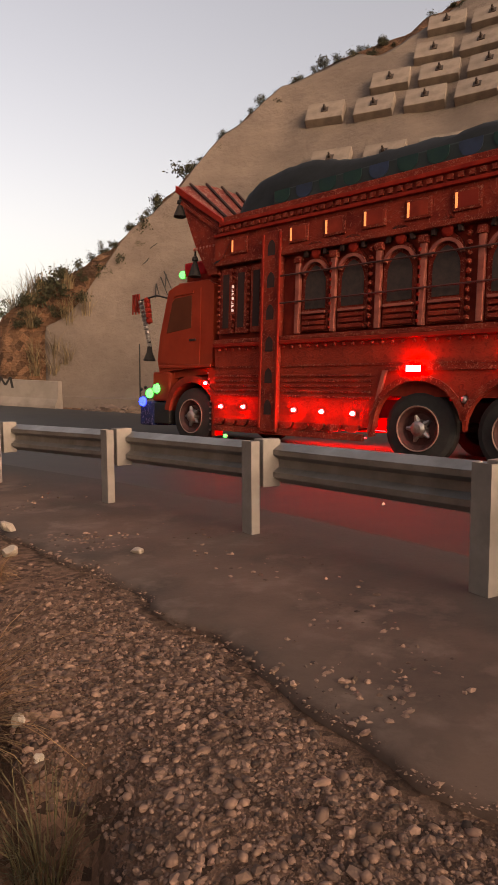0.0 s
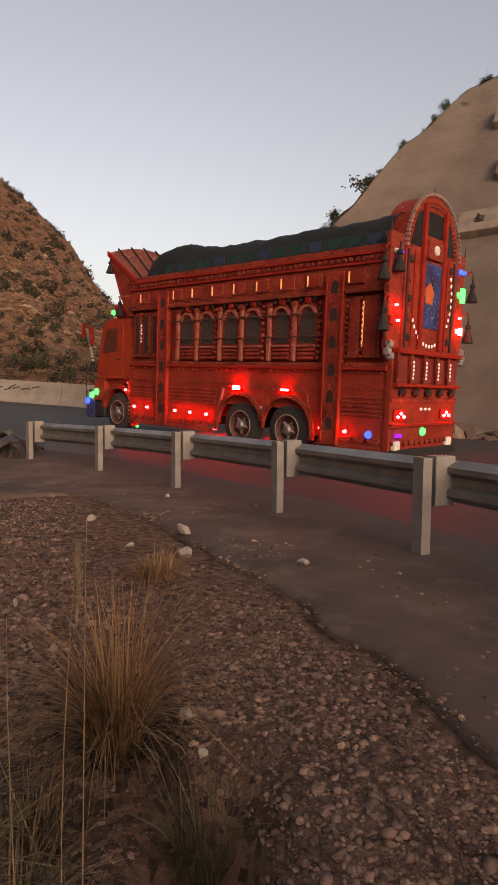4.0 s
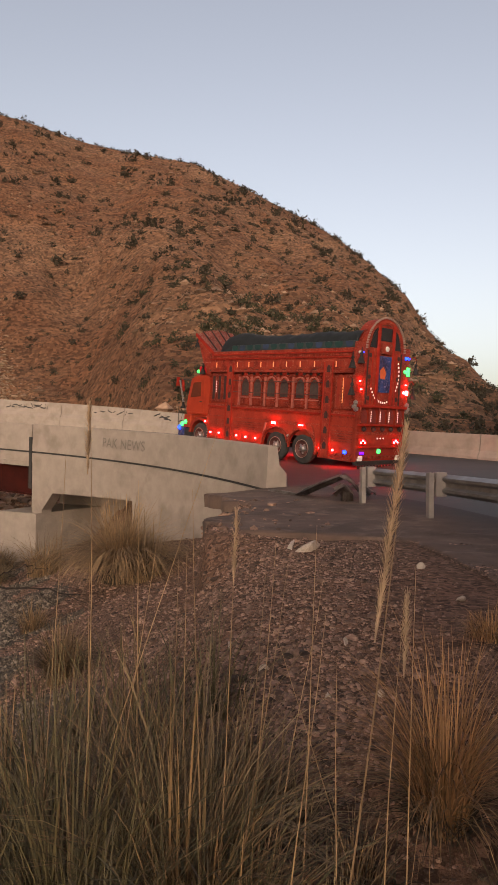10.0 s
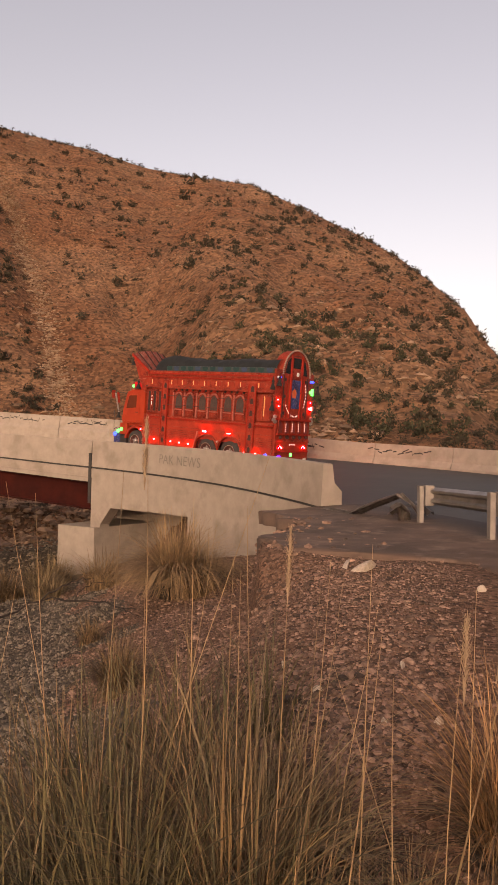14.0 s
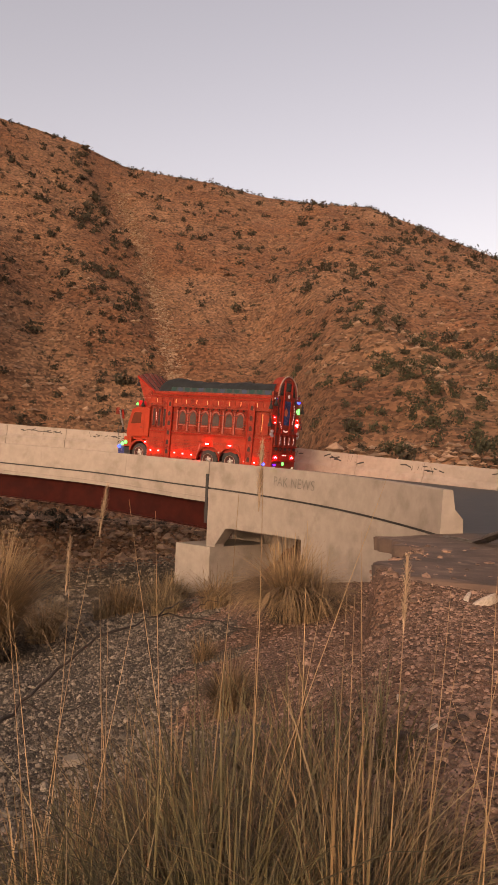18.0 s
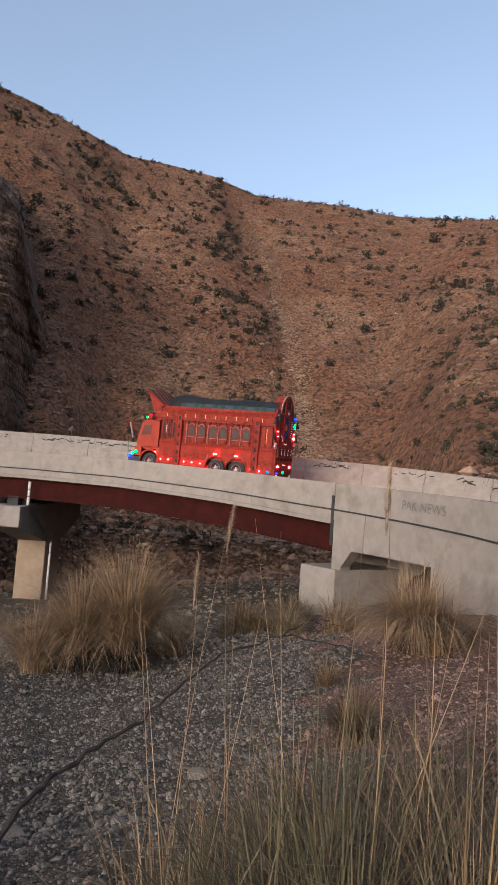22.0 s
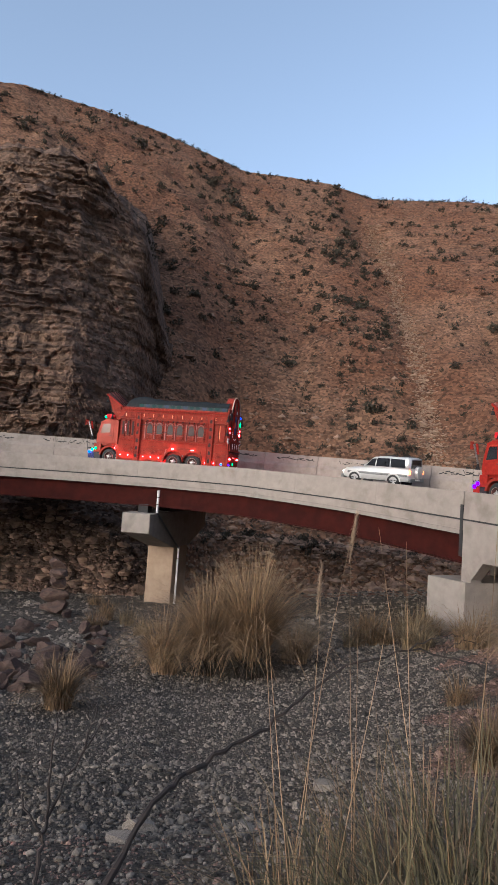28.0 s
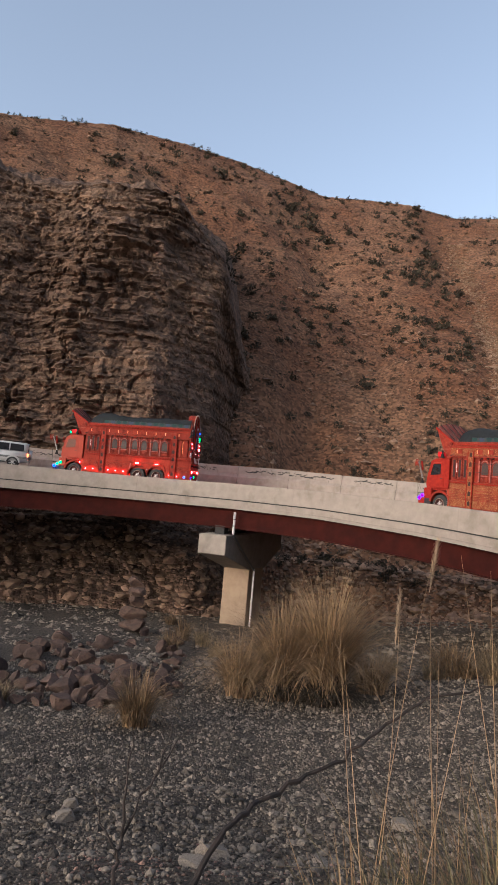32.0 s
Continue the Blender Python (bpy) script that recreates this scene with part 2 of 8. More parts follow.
def vnoise(x, y, seed=0):
    """Smooth value noise of arrays, -1 to 1."""
    x, y = np.asarray(x, float) + seed * 17.3, np.asarray(y, float) - seed * 9.1
    xi, yi = np.floor(x).astype(int), np.floor(y).astype(int)
    fx, fy = x - xi, y - yi
    fx, fy = fx * fx * (3 - 2 * fx), fy * fy * (3 - 2 * fy)

    def h(a, b):
        return _perm[(_perm[a & 511] + b) & 511] / 255.5 - 1
    return (h(xi, yi) * (1 - fx) + h(xi + 1, yi) * fx) * (1 - fy) + (h(xi, yi + 1) * (1 - fx) + h(xi + 1, yi + 1) * fx) * fy


def fbm(x, y, octaves=4, seed=0):
    s, a = 0, 1
    for k in range(octaves):
        s = s + a * vnoise(x * 2 ** k, y * 2 ** k, seed + k)
        a *= 0.5
    return s

# ---- the plan: a hairpin road on a circle, climbing to the left, banked inwards ----
CX, CY, RC = -18.03, -6.04, 26.95
R_IN, R_OUT = 21.35, 32.5            # road edges
TH_ROAD = (-90, 32.6, 40.5, 58.8, 72.2, 87.8, 99.6, 111.0, 128.2, 148.7, 166.2, 200, 260)
Z_ROAD = (0.0, 0.04, 0.07, 0.24, 0.52, 0.97, 1.36, 1.72, 2.11, 2.41, 2.5, 2.6, 3.0)
TH_BANK = (30, 50, 60, 72, 90, 105)
BANK = (0.0, 0.01, 0.03, 0.045, 0.055, 0.065)
TH_TOP = (55, 58, 76, 95, 102, 115, 132, 147, 170, 190, 230)
Z_TOP = (0.96, 1.03, 1.43, 1.80, 1.93, 2.22, 2.52, 2.62, 2.63, 2.64, 2.8)    # top of the inner parapet
TH_END, TH_JOINT = 61.6, 94.9


def parapet_depth(th):
    """Height of the inner parapet's outer face, shallower out on the span."""
    return float(np.interp(th, (100, 115, 135, 160), (1.45, 1.38, 1.30, 1.25)))


def barrier_lift(th):
    """Rise of the outer barrier above the road edge where the bend is banked hardest."""
    return float(np.interp(th, (85, 95, 106, 118, 128, 150, 185), (0, 0.15, 0.34, 0.48, 0.57, 0.78, 0.65)))


def road_z(th, r):
    return np.interp(th, TH_ROAD, Z_ROAD) + np.interp(th, TH_BANK, BANK) * (np.asarray(r) - RC)


def on_arc(th, r):
    a = np.radians(th)
    return CX + r * np.cos(a), CY + r * np.sin(a)


def arc_of(x, y):
    th = np.degrees(np.arctan2(np.asarray(y) - CY, np.asarray(x) - CX))
    return np.where(th < -100, th + 360, th), np.hypot(np.asarray(x) - CX, np.asarray(y) - CY)


def polar(az, d):
    """A place by its bearing to the left of north and its distance from the origin."""
    a = np.radians(az)
    return -np.sin(a) * d, np.cos(a) * d


# skyline of the hills round the place: bearing, rise of the crest in degrees
# bearings 134 to 260 are unseen hills, set low to let the sun in
RIDGE_AZ = (-60, -35, -28, -23.4, -18.7, -13.8, -8.8, -5.3, -1.3, 3.7, 7.9, 10.7, 12, 14.4, 16.7, 18.9, 20.6, 23.9, 26.4, 29.4, 34.5, 39.8, 45.1, 49.4, 54.6, 59.2, 62.7, 67, 70.8, 75, 78.4, 83.5, 88.7, 95.7, 105.4, 120, 134, 150, 175, 215, 260, 300)
RIDGE_EL = (28, 30, 29.2, 27.4, 26.3, 24.8, 21.4, 18.2, 14.5, 10.6, 8.3, 6.1, 4.2, 6.0, 8.1, 10.3, 13.2, 16.1, 18.0, 19.7, 22, 24.1, 24.5, 24.9, 25.8, 26.1, 26.3, 27.5, 27.9, 28.1, 29.1, 30.3, 31, 31.3, 29.8, 26, 14, 6, 4, 4, 7, 18)


def foot_distance(az, r):
    """Distance from the origin to the circle of radius r about the bend."""
    ux, uy = polar(az, 1.0)
    b = ux * CX + uy * CY
    return b + np.sqrt(b * b - (CX * CX + CY * CY) + r * r)


def crest_distance(az):
    el = np.tan(np.radians(np.interp(az, RIDGE_AZ, RIDGE_EL)))
    d0 = foot_distance(az, 34.0)
    near = (1.1 * d0 + 0.85) / (1.1 - el)
    far = np.interp(az, (12, 30, 60, 90, 130, 200), (120, 150, 150, 130, 110, 120))
    w = smooth01(az, 10.7, 13.0)
    w = np.where(az > 200, smooth01(az, 330, 310), w)
    return near * (1 - w) + far * w


def foot_radius(az):
    """Where the hill begins: close behind the road, farther off along the bridge."""
    return 36.0 + 7.0 * smooth01(az, 42, 52) * (1 - smooth01(az, 74, 80))


def heap_edge(d):
    """Bearing of the gravel heap's crumbling flank."""
    return np.interp(d, (1.2, 1.6, 2.1, 3.2), (2.5, 4.2, 10.2, 12.0))


def ground_z(x, y, rough=True):
    x, y = np.asarray(x, float), np.asarray(y, float)
    d = np.hypot(x, y)
    az = np.degrees(np.arctan2(-x, y))
    az = np.where(az < -75, az + 360, az)
    th, r = arc_of(x, y)
    # gully falling away to the left of the standing place
    k = smooth01(az, 18, 78) * (1 - smooth01(az, 170, 260))
    depth = np.interp(d, (0, 1.5, 4, 7, 12, 18, 26, 40, 52, 64), (0.3, 0.5, 1.3, 2.5, 3.5, 4.2, 4.9, 5.9, 7.1, 8.6))
    z = -depth * (0.12 + 0.88 * k)
    # level shoulder and roadside strip before the bridge
    pull = 1.1 * smooth01(th, 40, 44) * (1 - smooth01(th, 50, 54))
    flat = smooth01(r + pull - 16.8 - 1.2 * pull, 0, 2.4 - 1.2 * pull) * (1 - smooth01(th, 50, 60))
    flat = flat * (1 - smooth01(az, 38.2, 39.6) * smooth01(d, 6.5, 8.0) * (1 - smooth01(az, 200, 260)))
    shoulder = np.interp(d, (0, 1.2, 2.4, 3.6), (-0.24, -0.10, -0.055, -0.035)) * smooth01(r, 21.5, 20.0) * np.maximum(0.25, smooth01(r, 20.4, 19.4))
    shoulder = shoulder + (road_z(th, r) - 0.08) * smooth01(r, 20.2, 21.6)
    z = z * (1 - flat) + shoulder * flat
    # hollow beside the gravel heap
    z = z - 0.36 * np.exp(-(((x + 0.24) / 0.17) ** 2 + ((y - 1.6) / 0.38) ** 2))
    # lower bed of bare earth beside the heap
    z = z - 0.20 * smooth01(az - heap_edge(d), -0.6, 2.8) * smooth01(d, 0.9, 1.4) * (1 - smooth01(d, 2.1, 3.0)) * (1 - smooth01(az, 24, 32))
    # hillside beyond
    at_grade = 1 - smooth01(th, 84, 97)
    bed = road_z(np.minimum(th, 190), np.minimum(r, 34.0)) - 0.18
    fill = smooth01(r, 23.5, 24.3) * at_grade * smooth01(th, 50, 58)
    z = np.where((r > 23.5) & (th > 40) & (th < 215), z * (1 - fill) + bed * fill, z)
    d0 = foot_distance(az, foot_radius(az))
    d1 = crest_distance(az)
    el = np.tan(np.radians(np.interp(az, RIDGE_AZ, RIDGE_EL)))
    z1 = 1.15 + d1 * el
    span = smooth01(az, 42, 50) * (1 - smooth01(az, 150, 190))
    z0 = road_z(np.clip(th, -40, 190), 34.0) * (1 - span) + (1.15 - 0.150 * d0) * span
    s = np.clip((d - d0) / (d1 - d0), 0, 1)
    hill = z0 + (z1 - z0) * (s * 0.92 + 0.08 * s * s)
    hill = hill - np.clip(d - d1, 0, 1e9) * 0.18
    hill = np.maximum(hill, -3)
    w = smooth01(d - d0, -1.5, 1.5)
    z = z * (1 - w) + hill * w
    if rough:
        wob = fbm(x / 9, y / 9, 4, 3) * 1.0 + fbm(x / 2.2, y / 2.2, 3, 8) * 0.42
        z = z + wob * smooth01(d - d0, 2, 25) * (1 - smooth01(s, 0.9, 1.0)) * np.where(az < 11, 0.25, 1)
        mid = 4 * s * (1 - s) * np.where(az < 13, 0, 1)
        z = z - 1.1 * np.exp(-(((az - (54.5 + 10 * s)) / 2.0) ** 2)) * mid + 0.9 * np.exp(-(((az - (58.5 + 11.5 * s)) / 2.6) ** 2)) * mid * (1 + 0.5 * vnoise(x / 6, y / 6, 77))
        z = z + 0.9 * np.exp(-(((az - (53 + 28 * s)) / 2.6) ** 2)) * mid * smooth01(az, 62, 66)
        # rock beds standing out of the slope
        lay = (z + 0.10 * x - 0.05 * y) / 1.3 + 0.5 * vnoise(x / 16, y / 16, 71)
        z = z + (0.22 + 0.25 * smooth01(s, 0.6, 0.1)) * (np.abs(lay - np.floor(lay) - 0.5) * 2 - 0.5) * smooth01(vnoise(x / 19, y / 19, 73) + 0.35 * smooth01(az, 55, 66), 0.0, 0.5) * smooth01(d - d0, 1, 6) * (1 - smooth01(s, 0.85, 1)) * np.where(az < 13, 0, 1)
        z = z + 0.9 * np.sin((az - 24 * s) * 0.6 + 3 * vnoise(x / 30, y / 30, 61)) * mid * (1 - np.exp(-(((az - 60) / 9) ** 2)))
        z = z + fbm(x / 1.1, y / 1.1, 4, 5) * 0.06 * (1 - smooth01(r, 19, 20.5) * at_grade) * (1 - w)
        z = z + fbm(x / 40, y / 40, 3, 11) * 5 * smooth01(d - d1, 20, 200)
    return z


def build_ground():
    az = np.concatenate([np.arange(-40, 11, 0.5), np.arange(11, 106, 0.25), np.arange(106, 125, 0.5), np.arange(125, 320, 4.0)])
    d = np.concatenate([[0.05], np.geomspace(0.5, 40, 190), np.arange(40.5, 162, 0.6), np.geomspace(165, 3500, 30)])
    A, D = np.meshgrid(az, d)
    X, Y = polar(A, D)
    X, Y = X + 0.21, Y + 0.13
    Z = ground_z(X, Y)
    ob = sheet("ground", np.stack([X, Y, Z], -1).reshape(-1, 3), grid_faces(len(d), len(az), True)[:, ::-1], M["earth"])
    ob.data.materials.append(M["hill"])
    rr = arc_of(X, Y)[1]
    far = (rr > 34.5) | (D > 60)
    idx = (far[:-1] & far[1:]).astype(np.int32)
    idx = np.concatenate([idx[:, :-1], idx[:, -1:]], 1)
    ob.data.materials.append(M["wash_bed"])
    wash = (A + 5 * vnoise(X * 0.8, Y * 0.8, 21) > 54) & (A < 125) & (D > 2.2)
    idx = np.where(wash[:-1] & (idx == 0), 2, idx).reshape(-1)
    ob.data.polygons.foreach_set("material_index", idx)
    tagged(ob, "dry reddish earth and gravel rising to bare hills", "ground", kind="structure")


build_ground()


def ribbon(name, th0, th1, step, section, material, parent=None, label="", closed=True, caps=True):
    """Sweep a section of (radius, height) given by a function of the angle along the bend."""
    ths = np.linspace(th0, th1, max(2, int((th1 - th0) / step) + 1))
    rows = []
    for t in ths:
        pts = section(t)
        rows.append([(*on_arc(t, r), z) for r, z in pts])
    n = len(rows[0])
    f = grid_faces(len(rows), n, closed).tolist()
    if caps and closed:
        f.append(list(range(n)))
        f.append([(len(rows) - 1) * n + i for i in range(n)][::-1])
    return mesh_part(name, [p for row in rows for p in row], f, material, parent, label)


def build_road():
    def top(t):
        rs = np.linspace(R_IN + 0.1, R_OUT + 0.1, 9)
        return [(r, road_z(t, r)) for r in rs] + [(rs[-1], road_z(t, rs[-1]) - 0.06), (rs[0], road_z(t, rs[0]) - 0.06)]
    ob = ribbon("road", -85, 240, 1.0, top, M["asphalt"])
    tagged(ob, "worn grey asphalt road climbing round a hairpin bend", "road", kind="structure")


build_road()

M["dust"] = mat("dusty_pavement", (0.112, 0.070, 0.053), 0.95, second=(0.058, 0.038, 0.030), scale=1.1, detail=10.0, contrast=(0.38, 0.62), third=(0.150, 0.100, 0.078), third_scale=2.6, third_range=(0.52, 0.68), bump=0.02, bump_scale=28)


def thin_dust(m, r0, r1):
    """Dust that thins out over the asphalt towards the wheel tracks, r0 to r1 from the bend's centre."""
    n, l = m.node_tree.nodes, m.node_tree.links
    b = n["Principled BSDF"]
    old = b.inputs["Base Color"].links[0].from_socket
    tc = n.new("ShaderNodeTexCoord")
    gap = n.new("ShaderNodeVectorMath")
    gap.operation = "DISTANCE"
    gap.inputs[1].default_value = (CX, CY, 0)
    l.new(tc.outputs["Object"], gap.inputs[0])
    streak = n.new("ShaderNodeTexNoise")
    streak.inputs["Scale"].default_value = 1.6
    streak.inputs["Detail"].default_value = 5
    l.new(tc.outputs["Object"], streak.inputs["Vector"])
    add = n.new("ShaderNodeMath")
    add.operation = "MULTIPLY_ADD"
    add.inputs[1].default_value = 0.9
    l.new(streak.outputs["Fac"], add.inputs[0])
    l.new(gap.outputs["Value"], add.inputs[2])
    ramp = n.new("ShaderNodeMapRange")
    ramp.inputs[1].default_value, ramp.inputs[2].default_value = r0 + 0.45, r1 + 0.45
    l.new(add.outputs[0], ramp.inputs[0])
    x = n.new("ShaderNodeMix")
    x.data_type = "RGBA"
    l.new(ramp.outputs[0], x.inputs[0])
    l.new(old, x.inputs[6])
    x.inputs[7].default_value = (0.048, 0.043, 0.041, 1)
    l.new(x.outputs[2], b.inputs["Base Color"])


thin_dust(M["dust"], 21.1, 22.15)
M["rust"] = mat("rusted_steel", (0.27, 0.235, 0.21), 0.6, 0.4, second=(0.12, 0.09, 0.075), scale=4)
M["concrete_tan"] = mat("tan_concrete", (0.33, 0.235, 0.16), 0.9, second=(0.27, 0.185, 0.125), scale=1.6, third=(0.21, 0.15, 0.11), third_scale=0.6, bump=0.006, bump_scale=25)
M["post_steel"] = mat("weathered_post_steel", (0.265, 0.230, 0.207), 0.7, 0.15, second=(0.20, 0.172, 0.153), scale=5, third=(0.2, 0.15, 0.12), third_scale=2.5, third_range=(0.6, 0.72))
# shared by real rubber and by strips that paint groove and gap shade
M["dark_rubber_and_shade"] = mat("joint_rubber", (0.03, 0.028, 0.027), 0.8, scale=4)
M["pipe"] = mat("pipe_plastic", (0.62, 0.58, 0.54), 0.5, second=(0.5, 0.46, 0.43), scale=5)
M["pipe_dark"] = mat("pipe_grey", (0.10, 0.095, 0.095), 0.5, scale=5)
M["paint_black"] = mat("spray_paint", (0.018, 0.016, 0.015), 0.7, scale=20)
M["stain"] = mat("graffiti_faded", (0.195, 0.165, 0.145), 0.85, scale=9)
M["pad_concrete"] = mat("anchor_pad_concrete", (0.235, 0.182, 0.148), 0.92, second=(0.175, 0.135, 0.110), scale=1.8, third=(0.14, 0.11, 0.092), third_scale=0.9, bump=0.01, bump_scale=20)
M["bolt"] = mat("anchor_bolt_rust", (0.07, 0.05, 0.042), 0.7, 0.3, scale=9)


def build_shoulder():
    ths = np.arange(-36, 62, 0.35)
    rows = []
    for i, t in enumerate(ths):
        wob = 0.05 * vnoise(t * 0.9, 3.1) + 0.035 * vnoise(t * 3.3, 7.7) + (0.22 * vnoise(t * 0.8, 5.1) + 0.12 * vnoise(t * 2.4, 9.3)) * smooth01(t, 40, 43)
        edge = 20.36 + wob
        if t > 40:
            edge -= 2.3 * float(smooth01(t, 40.5, 44.5)) * (1 - 0.55 * float(smooth01(t, 45, 56)))
        rs = [edge + 0.02, edge] + list(np.linspace(edge + 0.05, 22.4, 7))
        row = []
        for k, r in enumerate(rs):
            z = 0.012 * vnoise(t * 2.0, r * 3) * float(smooth01(r, 21.4, 20.9)) + (road_z(t, r) + 0.012 if r > 21.6 else 0.02 + (road_z(t, 21.6) - 0.016) * float(smooth01(r, 19.5, 21.6)))
            if k == 0:
                z -= 0.12 if t < 40 else 0.3
            elif k == 1:
                z -= 0.02 + 0.02 * float(vnoise(t * 5.1, 1.7))
            row.append((*on_arc(t, r), z))
        rows.append(row)
    n = len(rows[0])
    ob = mesh_part("shoulder", [p for r in rows for p in r], grid_faces(len(rows), n)[:, ::-1].tolist(), M["dust"], smooth=True)
    tagged(ob, "dusty broken road shoulder with a crumbled edge", "shoulder", kind="structure")


build_shoulder()


def local(th, r, z):
    """A pose on the bend: x points outwards, y along the road, z up."""
    x, y = on_arc(th, r)
    return pose(x, y, z, 0, 0, th)


def w_beam(length, n=8):
    """A corrugated rail along y, facing x."""
    prof = [(0.0, -0.155), (0.035, -0.135), (0.085, -0.105), (0.085, -0.065), (0.03, -0.03), (0.03, 0.03), (0.085, 0.065), (0.085, 0.105), (0.035, 0.135), (0.0, 0.155)]
    bm = bmesh.new()
    rings = []
    for k in (0, 1):
        y = length * k
        rings.append([bm.verts.new((x, y, z)) for x, z in prof] + [bm.verts.new((x - 0.006, y, z)) for x, z in prof[::-1]])
    m = len(rings[0])
    for i in range(m):
        bm.faces.new((rings[0][i], rings[0][(i + 1) % m], rings[1][(i + 1) % m], rings[1][i]))
    return bm


def build_guardrail():
    rail = thing("guardrail", "weathered galvanised steel guardrail with channel posts beside the road", "guardrail")
    ths = [51.4, 45.6, 40.1, 34.55, 29.4, 24.4] + [19.0 - 5.2 * k for k in range(9)]
    prev = None
    for k, t in enumerate(ths):
        r = 21.28 + (51.4 - t) * 0.0195 if t > 15 else 21.98
        m = local(t, r, 0.0)
        bm = bmesh.new()
        # channel section: web towards the verge, flanges towards the road
        box(bm, -0.035, -0.065, -0.35, -0.029, 0.065, 0.755)
        box(bm, -0.029, -0.065, -0.35, 0.04, -0.059, 0.755)
        box(bm, -0.029, 0.059, -0.35, 0.04, 0.065, 0.755)
        post = part("post", bm, M["post_steel"], rail)
        post.matrix_basis = m @ pose(0, 0, 0, 0, 0, -6)
        bm = bmesh.new()
        box(bm, 0.07, -0.07, 0.40, 0.235, 0.055, 0.765, 0.008)
        block = part("spacer_block", bm, M["post_steel"], post)
        bm = bmesh.new()
        cyl(bm, (0.04, 0, 0.6), (0.27, 0, 0.6), 0.02, n=8)
        part("bolt", bm, M["rust"], post)
        p = m @ Vector((0.24, 0, 0.575))
        if prev is not None:
            d = p - prev
            beam = part("rail", w_beam(d.length + 0.12), M["galvanised"], rail)
            beam.matrix_basis = Matrix.Translation(prev - d.normalized() * 0.06 + Vector((0, 0, 0.003 * (k % 2)))) @ pose(0, 0, 0, 0, 0, math.degrees(math.atan2(-d.x, d.y)) + 180) @ pose(0, 0, 0, 0, 0, 180)
        prev = p
    # torn stub past the last post
    m = local(51.4, 21.28, 0.0)
    stub = part("torn_rail", w_beam(0.55), M["galvanised"], rail, "torn bent rail end")
    stub.matrix_basis = m @ pose(0.24, 0.0, 0.575, 0, 14, 4)


build_guardrail()


def bent_rail(name, label, pts, width, seed):
    """A torn length of corrugated rail, folded along a line of points."""
    rng = random.Random(seed)
    prof = [(-0.5, 0.0), (-0.3, 0.06), (-0.12, 0.06), (0.0, 0.0), (0.12, 0.0), (0.3, 0.06), (0.5, 0.01)]
    P = [Vector(p) for p in pts]
    bm = bmesh.new()
    rows = []
    for i, p in enumerate(P):
        d = (P[min(i + 1, len(P) - 1)] - P[max(i - 1, 0)]).normalized()
        side = d.cross(Vector((0, 0, 1))).normalized()
        up = side.cross(d)
        squash = rng.uniform(0.6, 1.2)
        rows.append([bm.verts.new(p + side * a * width + up * h * squash + Vector((rng.uniform(-1, 1), rng.uniform(-1, 1), rng.uniform(-1, 1))) * 0.012) for a, h in prof])
    fs = [bm.faces.new((rows[i][k], rows[i + 1][k], rows[i + 1][k + 1], rows[i][k + 1])) for i in range(len(P) - 1) for k in range(len(prof) - 1)]
    bmesh.ops.solidify(bm, geom=fs, thickness=0.01)
    ob = part(name, bm, M["rust"])
    tagged(ob, label, "scrap metal", group="wreckage at the parapet end")


def build_wreckage():
    a, b = Vector((*on_arc(57.0, 20.95), 0.07)), Vector((*on_arc(52.8, 21.15), 0.55))
    c = Vector((*on_arc(52.4, 21.5), 0.12))
    bent_rail("bent_rail_scrap", "torn steel rail folded like a tent on the broken edge", [a, a.lerp(b, 0.33), a.lerp(b, 0.66), b, b.lerp(c, 0.5) + Vector((0, 0, 0.05)), c], 0.30, 1)
    h, k = Vector((*on_arc(60.6, 20.9), 0.06)), Vector((*on_arc(57.1, 20.9), 0.08))
    bent_rail("bent_rail_scrap", "thin pale strip of torn rail lying along the parapet end", [h, h.lerp(k, 0.5), k], 0.14, 4)
    e = Vector((*on_arc(55.4, 21.5), 0.10))
    f = Vector((*on_arc(53.0, 21.6), 0.30))
    bent_rail("bent_rail_scrap", "flattened dark piece of torn rail lying on the dust", [e, e.lerp(f, 0.4) + Vector((0, 0, 0.10)), f, f + Vector((0.25, -0.2, -0.1))], 0.26, 2)
    g = Vector((*on_arc(52.4, 21.15), 0.09))
    bent_rail("bent_rail_scrap", "curled end of torn rail beside the last post", [g + Vector((0.0, 0.0, 0.0)), g + Vector((0.06, -0.1, 0.16)), g + Vector((0.0, -0.22, 0.30)), g + Vector((-0.1, -0.28, 0.22))], 0.24, 3)


build_wreckage()


# ---- bridge ----
def parapet_section(t):
    zt = float(np.interp(t, TH_TOP, Z_TOP))
    zb = zt - parapet_depth(t)
    zg = zt - 0.73 * parapet_depth(t)
    return [(21.05, zt - 0.02), (21.07, zt), (21.28, zt), (21.30, zt - 0.02), (21.36, zt - 0.45), (21.56, zt - 0.66), (21.56, zb), (21.0, zb), (21.0, zg - 0.035), (21.09, zg - 0.03), (21.09, zg + 0.03), (21.0, zg + 0.035)]


